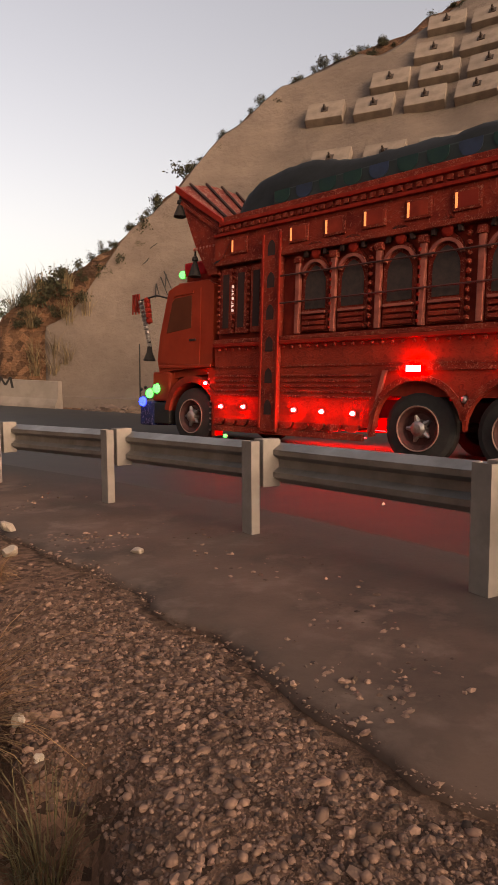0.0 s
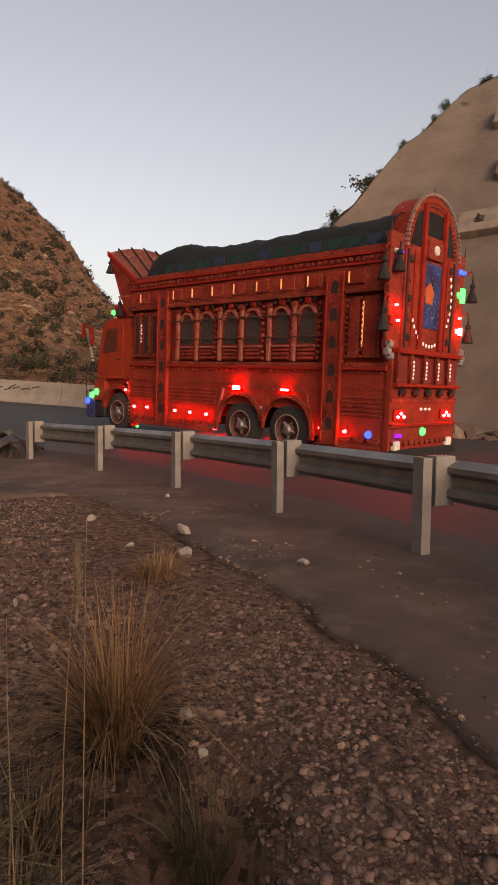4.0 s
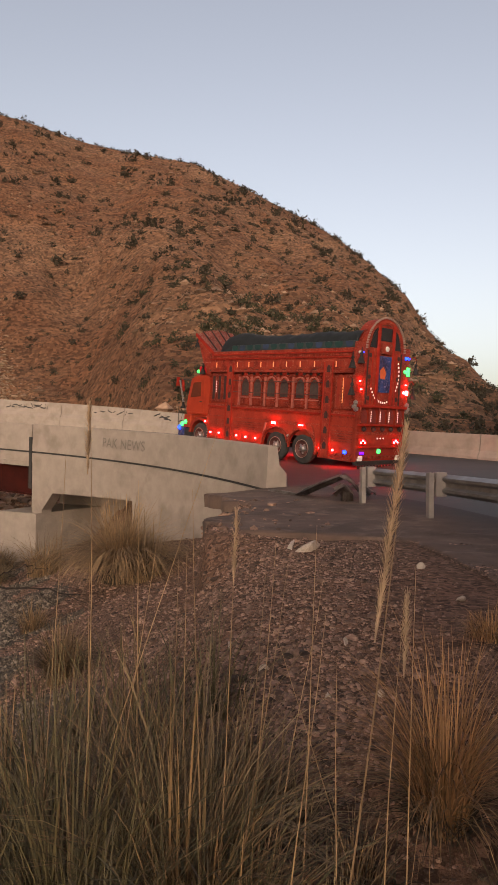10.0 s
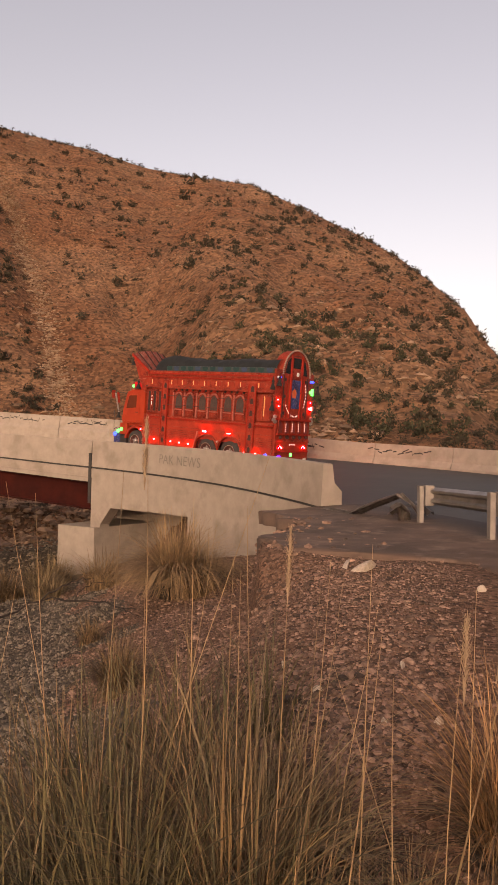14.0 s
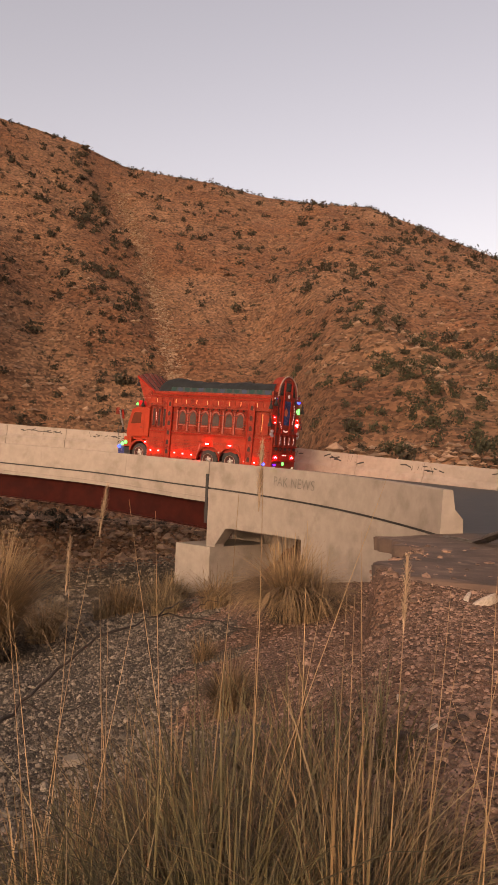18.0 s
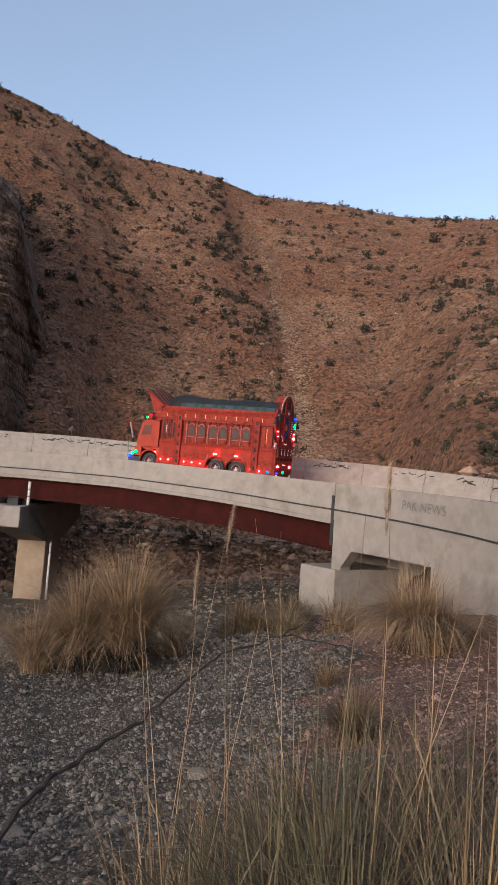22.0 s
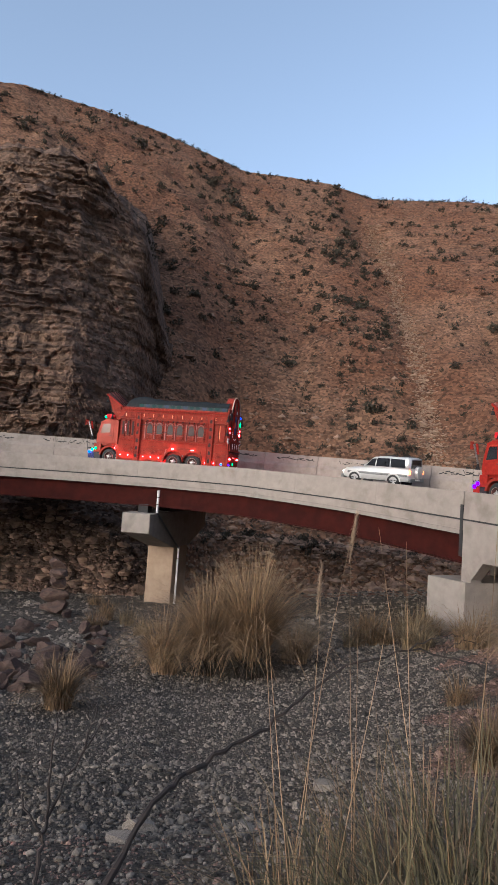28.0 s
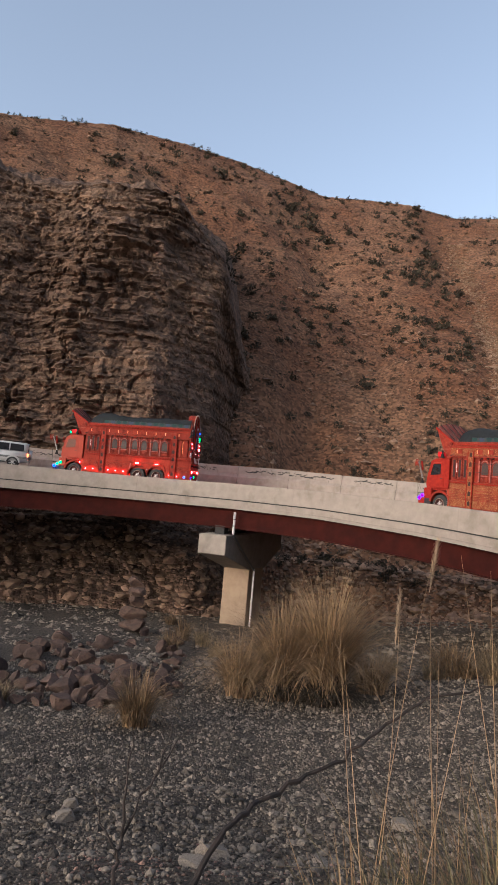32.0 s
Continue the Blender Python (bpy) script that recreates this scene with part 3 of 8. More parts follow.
def build_parapets():
    edges = list(np.arange(TH_JOINT + 1.15, 240, 13.4)) + [240]
    for a, b in zip(edges, edges[1:]):
        ob = ribbon("parapet_inner", a, b - 0.015, 1.0, parapet_section, M["concrete"])
        tagged(ob, "pale concrete bridge parapet with a thin drip groove", "parapet", kind="structure")
    end = [TH_END + 0.02, TH_JOINT + 1.0]

    def wing(t):
        s = parapet_section(t)
        # the end block slopes back towards the road
        return [(r, z) for r, z in s]
    ob = ribbon("parapet_wing", end[0], end[1], 1.0, wing, M["concrete"])
    tagged(ob, "pale concrete parapet over the abutment, scrawled and cracked", "parapet", kind="structure")

    # below the parapet this black strip paints the shaded gap at the girder's end
    def strip(t):
        zt = float(np.interp(t, TH_TOP, Z_TOP))
        return [(20.985, zt - 0.5), (21.2, zt - 0.5), (21.2, zt - 2.45), (20.985, zt - 2.45)]
    ob = ribbon("expansion_joint", TH_JOINT + 1.02, TH_JOINT + 1.42, 0.2, strip, M["dark_rubber_and_shade"])
    tagged(ob, "black strip over the expansion joint, lower down painting the girder gap's shade", "joint", kind="structure")

    # a dark strip inside the groove paints the shade its depth lacks
    def groove_dark(t):
        zg = float(np.interp(t, TH_TOP, Z_TOP)) - 0.73 * parapet_depth(t)
        return [(21.03, zg - 0.028), (21.03, zg + 0.028), (21.08, zg + 0.028), (21.08, zg - 0.028)]
    ob = ribbon("groove_seal", TH_END + 0.1, TH_JOINT + 0.95, 1.0, groove_dark, M["dark_rubber_and_shade"])
    tagged(ob, "dark strip painting the shade in the wing parapet's groove", "joint", kind="structure")
    ob = ribbon("groove_seal", TH_JOINT + 1.5, 239.9, 1.0, groove_dark, M["dark_rubber_and_shade"])
    tagged(ob, "dark strip painting the shade in the bridge parapet's groove", "joint", kind="structure")

    def outer(t):
        low = barrier_lift(t)
        z = float(road_z(t, R_OUT)) + low
        return [(R_OUT, z - 0.1 - low), (R_OUT + 0.03, z + 0.10), (R_OUT + 0.17, z + 0.33), (R_OUT + 0.24, z + 0.93), (R_OUT + 0.26, z + 0.95), (R_OUT + 0.42, z + 0.95), (R_OUT + 0.44, z + 0.93), (R_OUT + 0.5, z - 0.7 - low), (R_OUT, z - 0.7 - low)]
    a = 61.6
    k = 0
    while a < 240:
        b = min(a + 7.2, 240)
        ob = ribbon("barrier_outer", a, b - 0.06, 0.9, outer, M["concrete"])
        tagged(ob, "pale concrete crash barrier scrawled with black graffiti", "barrier", kind="structure")
        a = b
        k += 1


build_parapets()


def build_bridge():
    def deck(t):
        zt = float(np.interp(t, TH_TOP, Z_TOP))
        zo = float(road_z(t, R_OUT))
        zb = zt - parapet_depth(t)
        return [(21.02, zb - 0.01), (21.6, zb - 0.01), (R_OUT, zo - 0.72), (R_OUT + 0.45, zo - 0.72), (R_OUT + 0.45, zo - 0.95), (21.6, zb - 0.17), (21.02, zb - 0.17)]
    ob = ribbon("bridge_deck", TH_JOINT + 1.3, 240, 1.0, deck, M["concrete"])
    tagged(ob, "concrete bridge deck slab on steel girders", "bridge deck", kind="structure")
    for k, r in enumerate((21.35, 24.2, 27.0, 29.8, 32.2)):
        def girder(t, r=r):
            zt = float(np.interp(t, TH_TOP, Z_TOP)) - parapet_depth(t) - 0.17 + (r - 21.35) * 0.05
            return [(r - 0.22, zt), (r + 0.22, zt), (r + 0.22, zt - 0.04), (r + 0.02, zt - 0.04), (r + 0.02, zt - 1.06), (r + 0.22, zt - 1.06), (r + 0.22, zt - 1.1), (r - 0.22, zt - 1.1), (r - 0.22, zt - 1.06), (r - 0.02, zt - 1.06), (r - 0.02, zt - 0.04), (r - 0.22, zt - 0.04)]
        ob = ribbon("bridge_girder", TH_JOINT + 1.4, 240, 1.2, girder, M["girder"])
        tagged(ob, "dark red painted steel I girder under the deck", "girder", kind="structure")


build_bridge()


def arc_block(name, th0, th1, r0, r1, z0, z1, material, parent=None, label="", step=1.0, bottom=None):
    def sec(t):
        zb = z0 if bottom is None else bottom(t)
        return [(r0, z1 if not callable(z1) else z1(t)), (r1, z1 if not callable(z1) else z1(t)), (r1, zb), (r0, zb)]
    return ribbon(name, th0, th1, step, sec, material, parent, label)


def build_abutment():
    def top(t):
        return float(np.interp(t, TH_TOP, Z_TOP)) - 1.45
    ab = thing("abutment", "pale concrete bridge abutment with a wing wall and open bay", "abutment", kind="structure")
    arc_block("wing_wall", TH_END + 1.0, 81.0, 21.02, 21.5, -5.0, top, M["concrete"], ab)
    arc_block("bay_lintel", 81.0, 92.9, 21.02, 21.5, -0.76, top, M["concrete"], ab)
    # haunch from the lintel to the leg
    def haunch(t):
        zt = top(t)
        zb = -0.76 - 0.66 * float(np.clip((t - 92.9) / 1.55, 0, 1))
        return [(21.02, zt), (21.5, zt), (21.5, zb), (21.02, zb)]
    ribbon("haunch", 92.9, 94.45, 0.5, haunch, M["concrete"], ab)
    arc_block("leg", 94.45, 95.9, 21.02, 21.5, -1.6, top, M["concrete"], ab)
    arc_block("back_wall", 70.0, 100.0, 24.2, 24.6, -5.0, 0.1, M["concrete"], ab)
    arc_block("return_wall", 79.6, 81.0, 21.5, 24.2, -5.0, -0.3, M["concrete"], ab)
    arc_block("bearing_block", 94.45, 100.0, 20.75, 24.2, -4.6, -1.53, M["concrete"], ab)


build_abutment()


def build_pier():
    pier = thing("bridge_pier", "concrete hammerhead pier with a drain pipe beneath the bridge", "pier", kind="structure")
    pier.matrix_basis = local(148.5, 20.35, 0)
    # x outwards, y along the road; cap deepens towards the column
    bm = bmesh.new()
    prof = [(0, -0.35), (10.0, -0.05), (10.0, -1.3), (6.9, -2.45), (4.0, -2.45), (0, -1.45)]
    a = [bm.verts.new((x, -0.85, z)) for x, z in prof]
    b = [bm.verts.new((x, 0.85, z)) for x, z in prof]
    bm.faces.new(a)
    bm.faces.new(b[::-1])
    for i in range(len(prof)):
        j = (i + 1) % len(prof)
        bm.faces.new((a[j], a[i], b[i], b[j]))
    bmesh.ops.recalc_face_normals(bm, faces=bm.faces)
    bmesh.ops.bevel(bm, geom=list(bm.edges), offset=0.03, segments=1, affect="EDGES")
    part("cap", bm, M["concrete"], pier)
    bm = bmesh.new()
    box(bm, 4.1, -0.85, -9.5, 6.6, 0.85, -2.4, 0.05)
    part("column", bm, M["concrete_tan"], pier, "warm tan concrete column")
    for x in (1.2, 4.0, 6.8):
        part("bearing", boxm(x - 0.3, -0.3, -0.32, x + 0.3, 0.3, 0.16), M["dark_rubber_and_shade"], pier)
    bm = bmesh.new()
    y = -1.05
    for z0, z1 in ((1.0, 0.62), (0.58, 0.25), (0.2, -0.25)):
        cyl(bm, (0.45, y, z0), (0.45, y, z1), 0.07, n=10)
    drop = part("drain_pipe", bm, M["pipe"], pier, "white plastic drain pipe in three lengths")
    bm = bmesh.new()
    cyl(bm, (0.45, y, -0.25), (4.4, y, -2.5), 0.055, n=10)
    part("drain_elbow", bm, M["pipe_dark"], pier)
    bm = bmesh.new()
    cyl(bm, (4.4, y, -2.4), (4.4, y, -3.1), 0.065, n=10)
    cyl(bm, (4.4, y, -3.15), (4.4, y, -8.0), 0.065, n=10)
    part("downpipe", bm, M["pipe"], pier)


build_pier()


# ---- graffiti ----
def stroke_run(th0, th1, r, zf, height, n, seed, material, name, label, inner=False):
    """Unreadable scrawl: short curved strokes of paint on a barrier's face."""
    rng = random.Random(seed)
    bm = bmesh.new()
    for i in range(n):
        t = th0 + (th1 - th0) * (i + rng.uniform(0.1, 0.9)) / n
        z = zf(t) + rng.uniform(-0.3, 0.3) * height
        a = rng.uniform(-0.4, 0.4) if rng.random() < 0.6 else rng.uniform(1.0, 2.0)
        ln = height * rng.uniform(0.5, 1.3)
        pts = []
        for k in range(4):
            u = k / 3 - 0.5
            pts.append((t + math.degrees(ln * u * math.cos(a) / r), z + ln * u * math.sin(a) + 0.25 * ln * (u * u - 0.1) * rng.choice((-1, 1))))
        w = height * 0.085
        for (ta, za), (tb, zb) in zip(pts, pts[1:]):
            rr = r + ((za - zf(t)) * 0.11 if not inner else 0.0)
            ra = (lambda zz, tt: r + (zz - zf(tt)) * 0.117) if not inner else (lambda zz, tt: r)
            q = [(*on_arc(ta, ra(za - w, t)), za - w), (*on_arc(tb, ra(zb - w, t)), zb - w), (*on_arc(tb, ra(zb + w, t)), zb + w), (*on_arc(ta, ra(za + w, t)), za + w)]
            bm.faces.new([bm.verts.new(p) for p in q])
    ob = part(name, bm, material)
    return tagged(ob, label, "graffiti", kind="structure")


def build_graffiti():
    def zo(t):
        return float(road_z(t, R_OUT)) + barrier_lift(t) + 0.63
    runs = [(78, 84, 0.3, 14), (88.5, 92.5, 0.34, 14), (97, 101, 0.42, 16), (104, 109, 0.3, 14), (113.5, 118, 0.36, 20), (121, 131, 0.3, 34),
            (134, 139, 0.32, 18), (142, 154, 0.36, 46), (158, 171, 0.34, 46), (175, 188, 0.3, 40)]
    for k, (a, b, h, n) in enumerate(runs):
        stroke_run(a, b, R_OUT + 0.19, zo, h, n, 40 + k, M["paint_black"], "graffiti", "black sprayed scrawl on the pale barrier")

    def zi(t):
        return float(np.interp(t, TH_TOP, Z_TOP)) - 0.45
    stroke_run(64, 92, 21.03, lambda t: zi(t) - 0.9, 0.28, 9, 77, M["stain"], "graffiti", "faded brown scrawl and cracks on the wing wall", inner=True)
    # sprayed mark at the end of the outer barrier
    for k, (ta, za, tb, zb) in enumerate(((65.85, 1.20, 65.70, 1.60), (65.70, 1.60, 65.32, 1.30), (65.32, 1.30, 65.0, 1.60), (65.0, 1.60, 64.80, 1.20))):
        w = 0.05
        dt = math.degrees(w / 32.6)
        zr = float(road_z(65.3, R_OUT)) + 0.63
        P = [(*on_arc(q, R_OUT + 0.186 + (zq - zr) * 0.117), zq) for q, zq in ((ta - dt, za), (ta + dt, za), (tb + dt, zb), (tb - dt, zb))]
        mark = mesh_part("graffiti", P, [(0, 1, 2, 3)], M["paint_black"])
        tagged(mark, "thick black sprayed stroke on the end of the barrier", "graffiti", kind="structure")
    # lettering on the parapet
    cu = bpy.data.curves.new("lettering", "FONT")
    cu.body = "PAK NEWS"
    cu.size = 0.47
    cu.extrude = 0.001
    cu.space_character = 1.03
    tmp = bpy.data.objects.new("lettering", cu)
    me = tmp.to_mesh().copy()
    tmp.to_mesh_clear()
    me.materials.append(M["stain"])
    ob = new("lettering", me)
    t0, t1 = 85.5, 79.2
    a, b = Vector((*on_arc(t0, 20.985), 0)), Vector((*on_arc(t1, 20.985), 0))
    d = (b - a).normalized()
    z0 = float(np.interp(t0, TH_TOP, Z_TOP)) - 0.62
    z1 = float(np.interp(t1, TH_TOP, Z_TOP)) - 0.62
    slope = math.degrees(math.atan2(z1 - z0, (b - a).length))
    ob.matrix_basis = Matrix.Translation((a.x, a.y, z0)) @ pose(0, 0, 0, 0, 0, math.degrees(math.atan2(d.y, d.x))) @ pose(0, 0, 0, 90 - 0, 0, 0) @ pose(0, 0, 0, 0, 0, slope)
    tagged(ob, "faded hand-sprayed capital letters on the parapet", "graffiti", kind="structure")


build_graffiti()


# ---- cut slope with anchor blocks ----
def slope_hit(az, el):
    """Where the line of sight from the standing place meets the ground."""
    d = np.arange(8.0, 60.0, 0.02)
    x, y = polar(az, d)
    z = 1.15 + d * math.tan(radians(el))
    k = int(np.argmax(ground_z(x, y, False) >= z))
    return Vector((float(x[k]), float(y[k]), float(z[k])))


def slope_frame(p):
    """A pose at p with z off the slope and x level along it."""
    e = 0.6
    gx = float(ground_z(p.x + e, p.y, False) - ground_z(p.x - e, p.y, False)) / (2 * e)
    gy = float(ground_z(p.x, p.y + e, False) - ground_z(p.x, p.y - e, False)) / (2 * e)
    up = Vector((-gx, -gy, 1)).normalized()
    along = Vector((0, 0, 1)).cross(up).normalized()
    m = Matrix((along, up.cross(along), up)).transposed().to_4x4()
    m.translation = p
    return m


def build_cut_slope():
    az = np.arange(-42, 7.5, 0.25)
    v = np.linspace(0, 1, 110)
    A, V = np.meshgrid(az, v)
    d0 = foot_distance(A, 35.2)
    d1 = crest_distance(A)
    margin = 1.0 - 0.05 * (1 + 0.5 * vnoise(A * 0.4, V * 0)) - 0.25 * smooth01(A, -2, 7.5)
    D = d0 + (d1 - d0) * margin * V
    X, Y = polar(A, D)
    Z = ground_z(X, Y, False) + 0.42 + fbm(X / 3, Y / 3, 3, 21) * 0.10 + fbm(X / 0.8, Y / 0.8, 3, 23) * 0.05
    Z[0] -= 2.0
    Z[-1] -= 0.55
    Z[:, -1] -= 0.6
    ob = sheet("cut_slope", np.stack([X, Y, Z], -1).reshape(-1, 3), grid_faces(len(v), len(az))[:, ::-1], M["shotcrete"])
    tagged(ob, "smooth sprayed tan concrete cut slope above the road", "slope", kind="structure")
    rows = [((-17.7, 22.0), (-30.3, 22.6), 4), ((-23.2, 23.9), (-31.2, 24.2), 3), ((-26.7, 25.5), (-30.5, 25.6), 2), ((-27.7, 27.2), (-31.3, 27.2), 2), ((-18.2, 18.4), (-32.0, 18.9), 4), ((-11.1, 14.1), (-32.0, 14.5), 6)]
    made = None
    for (a0, e0), (a1, e1), n in rows:
        for k in range(n + 1):
            u = k / (n - 1)
            a, e = a0 + (a1 - a0) * u, e0 + (e1 - e0) * u
            p = slope_hit(a, e)
            m = slope_frame(p)
            if made is None:
                made = thing("slope_anchor", "square concrete anchor pad with a rusty bolt on the cut slope", "anchor block", group="anchor pads on the slope")
                part("pad", boxm(-0.92, -0.66, -0.3, 0.92, 0.66, 0.66, bevel=0.04), M["pad_concrete"], made)
                part("base_plate", boxm(-0.17, -0.17, 0.66, 0.17, 0.17, 0.70), M["bolt"], made)
                bm = bmesh.new()
                cyl(bm, (0, 0, 0.70), (0, 0, 0.82), 0.10, 0.08, n=8)
                cyl(bm, (0, 0, 0.82), (0, 0, 0.94), 0.045, n=8)
                part("bolt", bm, M["bolt"], made)
                made.matrix_basis = m
            else:
                copy_thing(made, m)
    # sprayed dark strokes on the slope
    for a0, e0, a1, e1 in ((-3.2, 9.3, -3.9, 7.6), (-2.9, 8.8, -3.5, 7.2), (-3.4, 9.0, -3.3, 7.9), (-2.5, 8.2, -2.4, 6.9), (-2.5, 8.2, -2.75, 7.2), (-2.0, 11.2, -2.7, 11.7), (-1.9, 10.4, -1.5, 9.9), (-1.8, 10.2, -1.3, 9.8)):
        p, q = slope_hit(a0, e0), slope_hit(a1, e1)
        up = slope_frame(p).to_3x3() @ Vector((0, 0, 1))
        side = (q - p).normalized().cross(up) * 0.03
        lift = Vector((0, 0, 0.5)) + up * 0.04
        mark = mesh_part("graffiti", [p + lift - side, p + lift + side, q + lift + side * 0.5, q + lift - side * 0.5], [(0, 1, 2, 3)], M["paint_black"])
        tagged(mark, "thin dark sprayed stroke on the cut slope", "graffiti", kind="structure")


build_cut_slope()


CLIFF_TOP_AZ = (76, 79, 81.5, 83.9, 87, 89.7, 93.9, 101.8, 115, 128)
CLIFF_TOP_EL = (6, 11.2, 15.6, 22.4, 24.6, 26.4, 25.8, 25.0, 26.5, 24)


def build_cliff():
    az = np.concatenate([np.arange(76, 106, 0.16), np.arange(106, 128, 0.6)])
    v = np.linspace(0, 1, 270)
    A, V = np.meshgrid(az, v)
    top = np.interp(A, CLIFF_TOP_AZ, CLIFF_TOP_EL)
    d0 = foot_distance(A, 34.5) + 1.5
    wig = 1.3 * vnoise(A * 0.13, V * 1.7, 2) + 0.9 * vnoise(A * 0.33 + 1.2 * V, V * 4.0, 4)
    # the buttress turns away from its corner
    turn = 90.0 + 1.2 * vnoise(V * 4, 0 * V, 31) + 1.1 * vnoise(V * 13, 0 * V, 33) - A
    notch = 0.72 * np.clip(turn, 0, 6) + 0.9 * np.clip(turn - 6, 0, 99) - 1.4 * np.clip(turn, 0, 12) * 0.5 * smooth01(V, 0.35, 0.0)
    lean = 12 * V + 5 * V ** 3 - 3.0
    ztop = 1.15 + (d0 + 16) * np.tan(np.radians(top))
    zb = -9.0
    Z = zb + (ztop - zb) * V
    # beds of uneven thickness, broken by joints, each set back from the one below
    zz = Z + 0.45 * vnoise(A * 0.16, Z * 0.12, 6) + 0.03 * A

    def beds(thick, seed, joint):
        b = zz / thick + 0.42 * vnoise(zz * 0.5, 0 * zz, seed)
        k = np.floor(b)
        u = b - k
        cell = A * joint * (1 + 0.25 * vnoise(k * 1.9, 0 * k, seed + 5)) + 1.7 * k + 0.25 * vnoise(zz * 0.8, A * 0.3, seed + 3)
        j = np.floor(cell)
        block = _perm[(_perm[(k.astype(int) * 7 + seed) & 511] + j.astype(int)) & 511] / 255.5 - 1
        gap = np.abs(cell - j - 0.5) > 0.44
        out = 0.5 * block + 0.7 * vnoise(k * 5.3 + 0.37, A * joint + 1.7 * k, seed + 2) - 0.35 * gap
        nose = np.where(u > 0.8, (u - 0.8) / 0.2, 0) - 0.5 * np.where(u < 0.2, 1 - u / 0.2, 0)
        return out, nose
    o1, n1 = beds(1.5, 40, 0.22)
    o2, n2 = beds(0.6, 50, 0.45)
    soft = 0.5 + 0.5 * smooth01(vnoise(A * 0.22, V * 5, 8), -0.4, 0.5)
    D = d0 + lean + wig + notch - (o1 * 1.0 + o2 * 0.5) * soft - (n1 * 0.75 + n2 * 0.5) * soft + 0.22 * fbm(A * 1.5, Z * 1.2, 4, 5)
    fade = smooth01(A + 1.6 * vnoise(V * 5, 0 * V, 27) + 4.0 * (0.35 - V), 82.5, 78.0)
    D = D + 8 * fade - 7.0 * np.clip((1.0 - Z - 0.8 * vnoise(A * 0.3, Z * 0.2, 29)) / 9.0, 0, 1.1)
    Z = Z + 0.12 * vnoise(A * 2, V * 30, 3)
    # brow running back into the hill
    k = np.arange(1, 26)[:, None] * 1.5
    A2 = A[-1:] + 0 * k
    D2 = D[-1:] + k
    Z2 = Z[-1:] + 0.48 * k + 0.9 * fbm(A2 * 0.6, k * 0.4, 3, 23) - 0.4 * smooth01(k, 20, 37)
    A, D, Z = np.concatenate([A, A2]), np.concatenate([D, D2]), np.concatenate([Z, Z2])
    X, Y = polar(A, D)
    ob = sheet("rock_cliff", np.stack([X, Y, Z], -1).reshape(-1, 3), grid_faces(len(v) + 25, len(az))[:, ::-1], M["rock"], smooth=False)
    tagged(ob, "dark layered rock cliff with weathered ledges", "cliff", kind="structure")
    return X, Y, Z


CLIFF = build_cliff()

# ---- vehicles ----
def art_paint(name, a, b, gold, scale=9.0, amount=0.62, rough=0.6):
    """Densely painted and carved panel: two reds, with small curls of lighter colour in relief."""
    m = mat(name, a, rough, second=b, scale=2.5, spec=0.06)
    n, l = m.node_tree.nodes, m.node_tree.links
    bs = n["Principled BSDF"]
    old = bs.inputs["Base Color"].links[0].from_socket
    tc = n.new("ShaderNodeTexCoord")
    wave = n.new("ShaderNodeTexNoise")
    wave.inputs["Scale"].default_value = scale
    wave.inputs["Detail"].default_value = 2
    wave.inputs["Distortion"].default_value = 2.2
    l.new(tc.outputs["Object"], wave.inputs["Vector"])
    r = n.new("ShaderNodeMapRange")
    r.inputs[1].default_value, r.inputs[2].default_value = amount - 0.04, amount + 0.10
    l.new(wave.outputs["Fac"], r.inputs[0])
    x = n.new("ShaderNodeMix")
    x.data_type = "RGBA"
    l.new(r.outputs[0], x.inputs[0])
    l.new(old, x.inputs[6])
    x.inputs[7].default_value = (*gold, 1)
    l.new(x.outputs[2], bs.inputs["Base Color"])
    bp = n.new("ShaderNodeBump")
    bp.inputs["Strength"].default_value = 0.7
    bp.inputs["Distance"].default_value = 0.02
    l.new(wave.outputs["Fac"], bp.inputs["Height"])
    l.new(bp.outputs[0], bs.inputs["Normal"])
    return m


M["red_plain"] = mat("red_panel_paint", (0.27, 0.036, 0.021), 0.6, spec=0.06, second=(0.17, 0.022, 0.015), scale=5, detail=9.0, third=(0.20, 0.022, 0.016), third_scale=0.9, bump=0.003, bump_scale=18)
# painted pattern whose dark and pinkish tones also carry the carving's shadows and highlights
M["red_art"] = art_paint("red_carved_paint_shaded", (0.27, 0.036, 0.021), (0.13, 0.016, 0.012), (0.30, 0.085, 0.055), 11.0)
M["red_fine"] = art_paint("red_fine_carving_shaded", (0.25, 0.034, 0.020), (0.11, 0.013, 0.010), (0.29, 0.095, 0.062), 18.0, 0.58)
M["red_skirt"] = art_paint("red_skirt_paint", (0.29, 0.038, 0.022), (0.22, 0.027, 0.017), (0.19, 0.024, 0.016), 12.0, 0.56)
M["red_bright"] = mat("bright_red_enamel", (0.29, 0.024, 0.014), 0.6, spec=0.06, second=(0.20, 0.015, 0.011), scale=6)
M["wood_post"] = mat("rose_painted_post", (0.34, 0.095, 0.068), 0.5, second=(0.22, 0.05, 0.038), scale=7)
M["cab_orange"] = mat("orange_red_cab_paint", (0.31, 0.036, 0.016), 0.5, spec=0.2, second=(0.24, 0.026, 0.012), scale=2)
M["roof_red"] = mat("signal_red_cloth", (0.58, 0.016, 0.022), 0.6, second=(0.42, 0.012, 0.018), scale=8, spec=0.1)
# paints recess shade on flat plates; dark trim parts share it
M["dark_trim_shade"] = mat("dark_recess", (0.035, 0.012, 0.010), 0.8, scale=6)
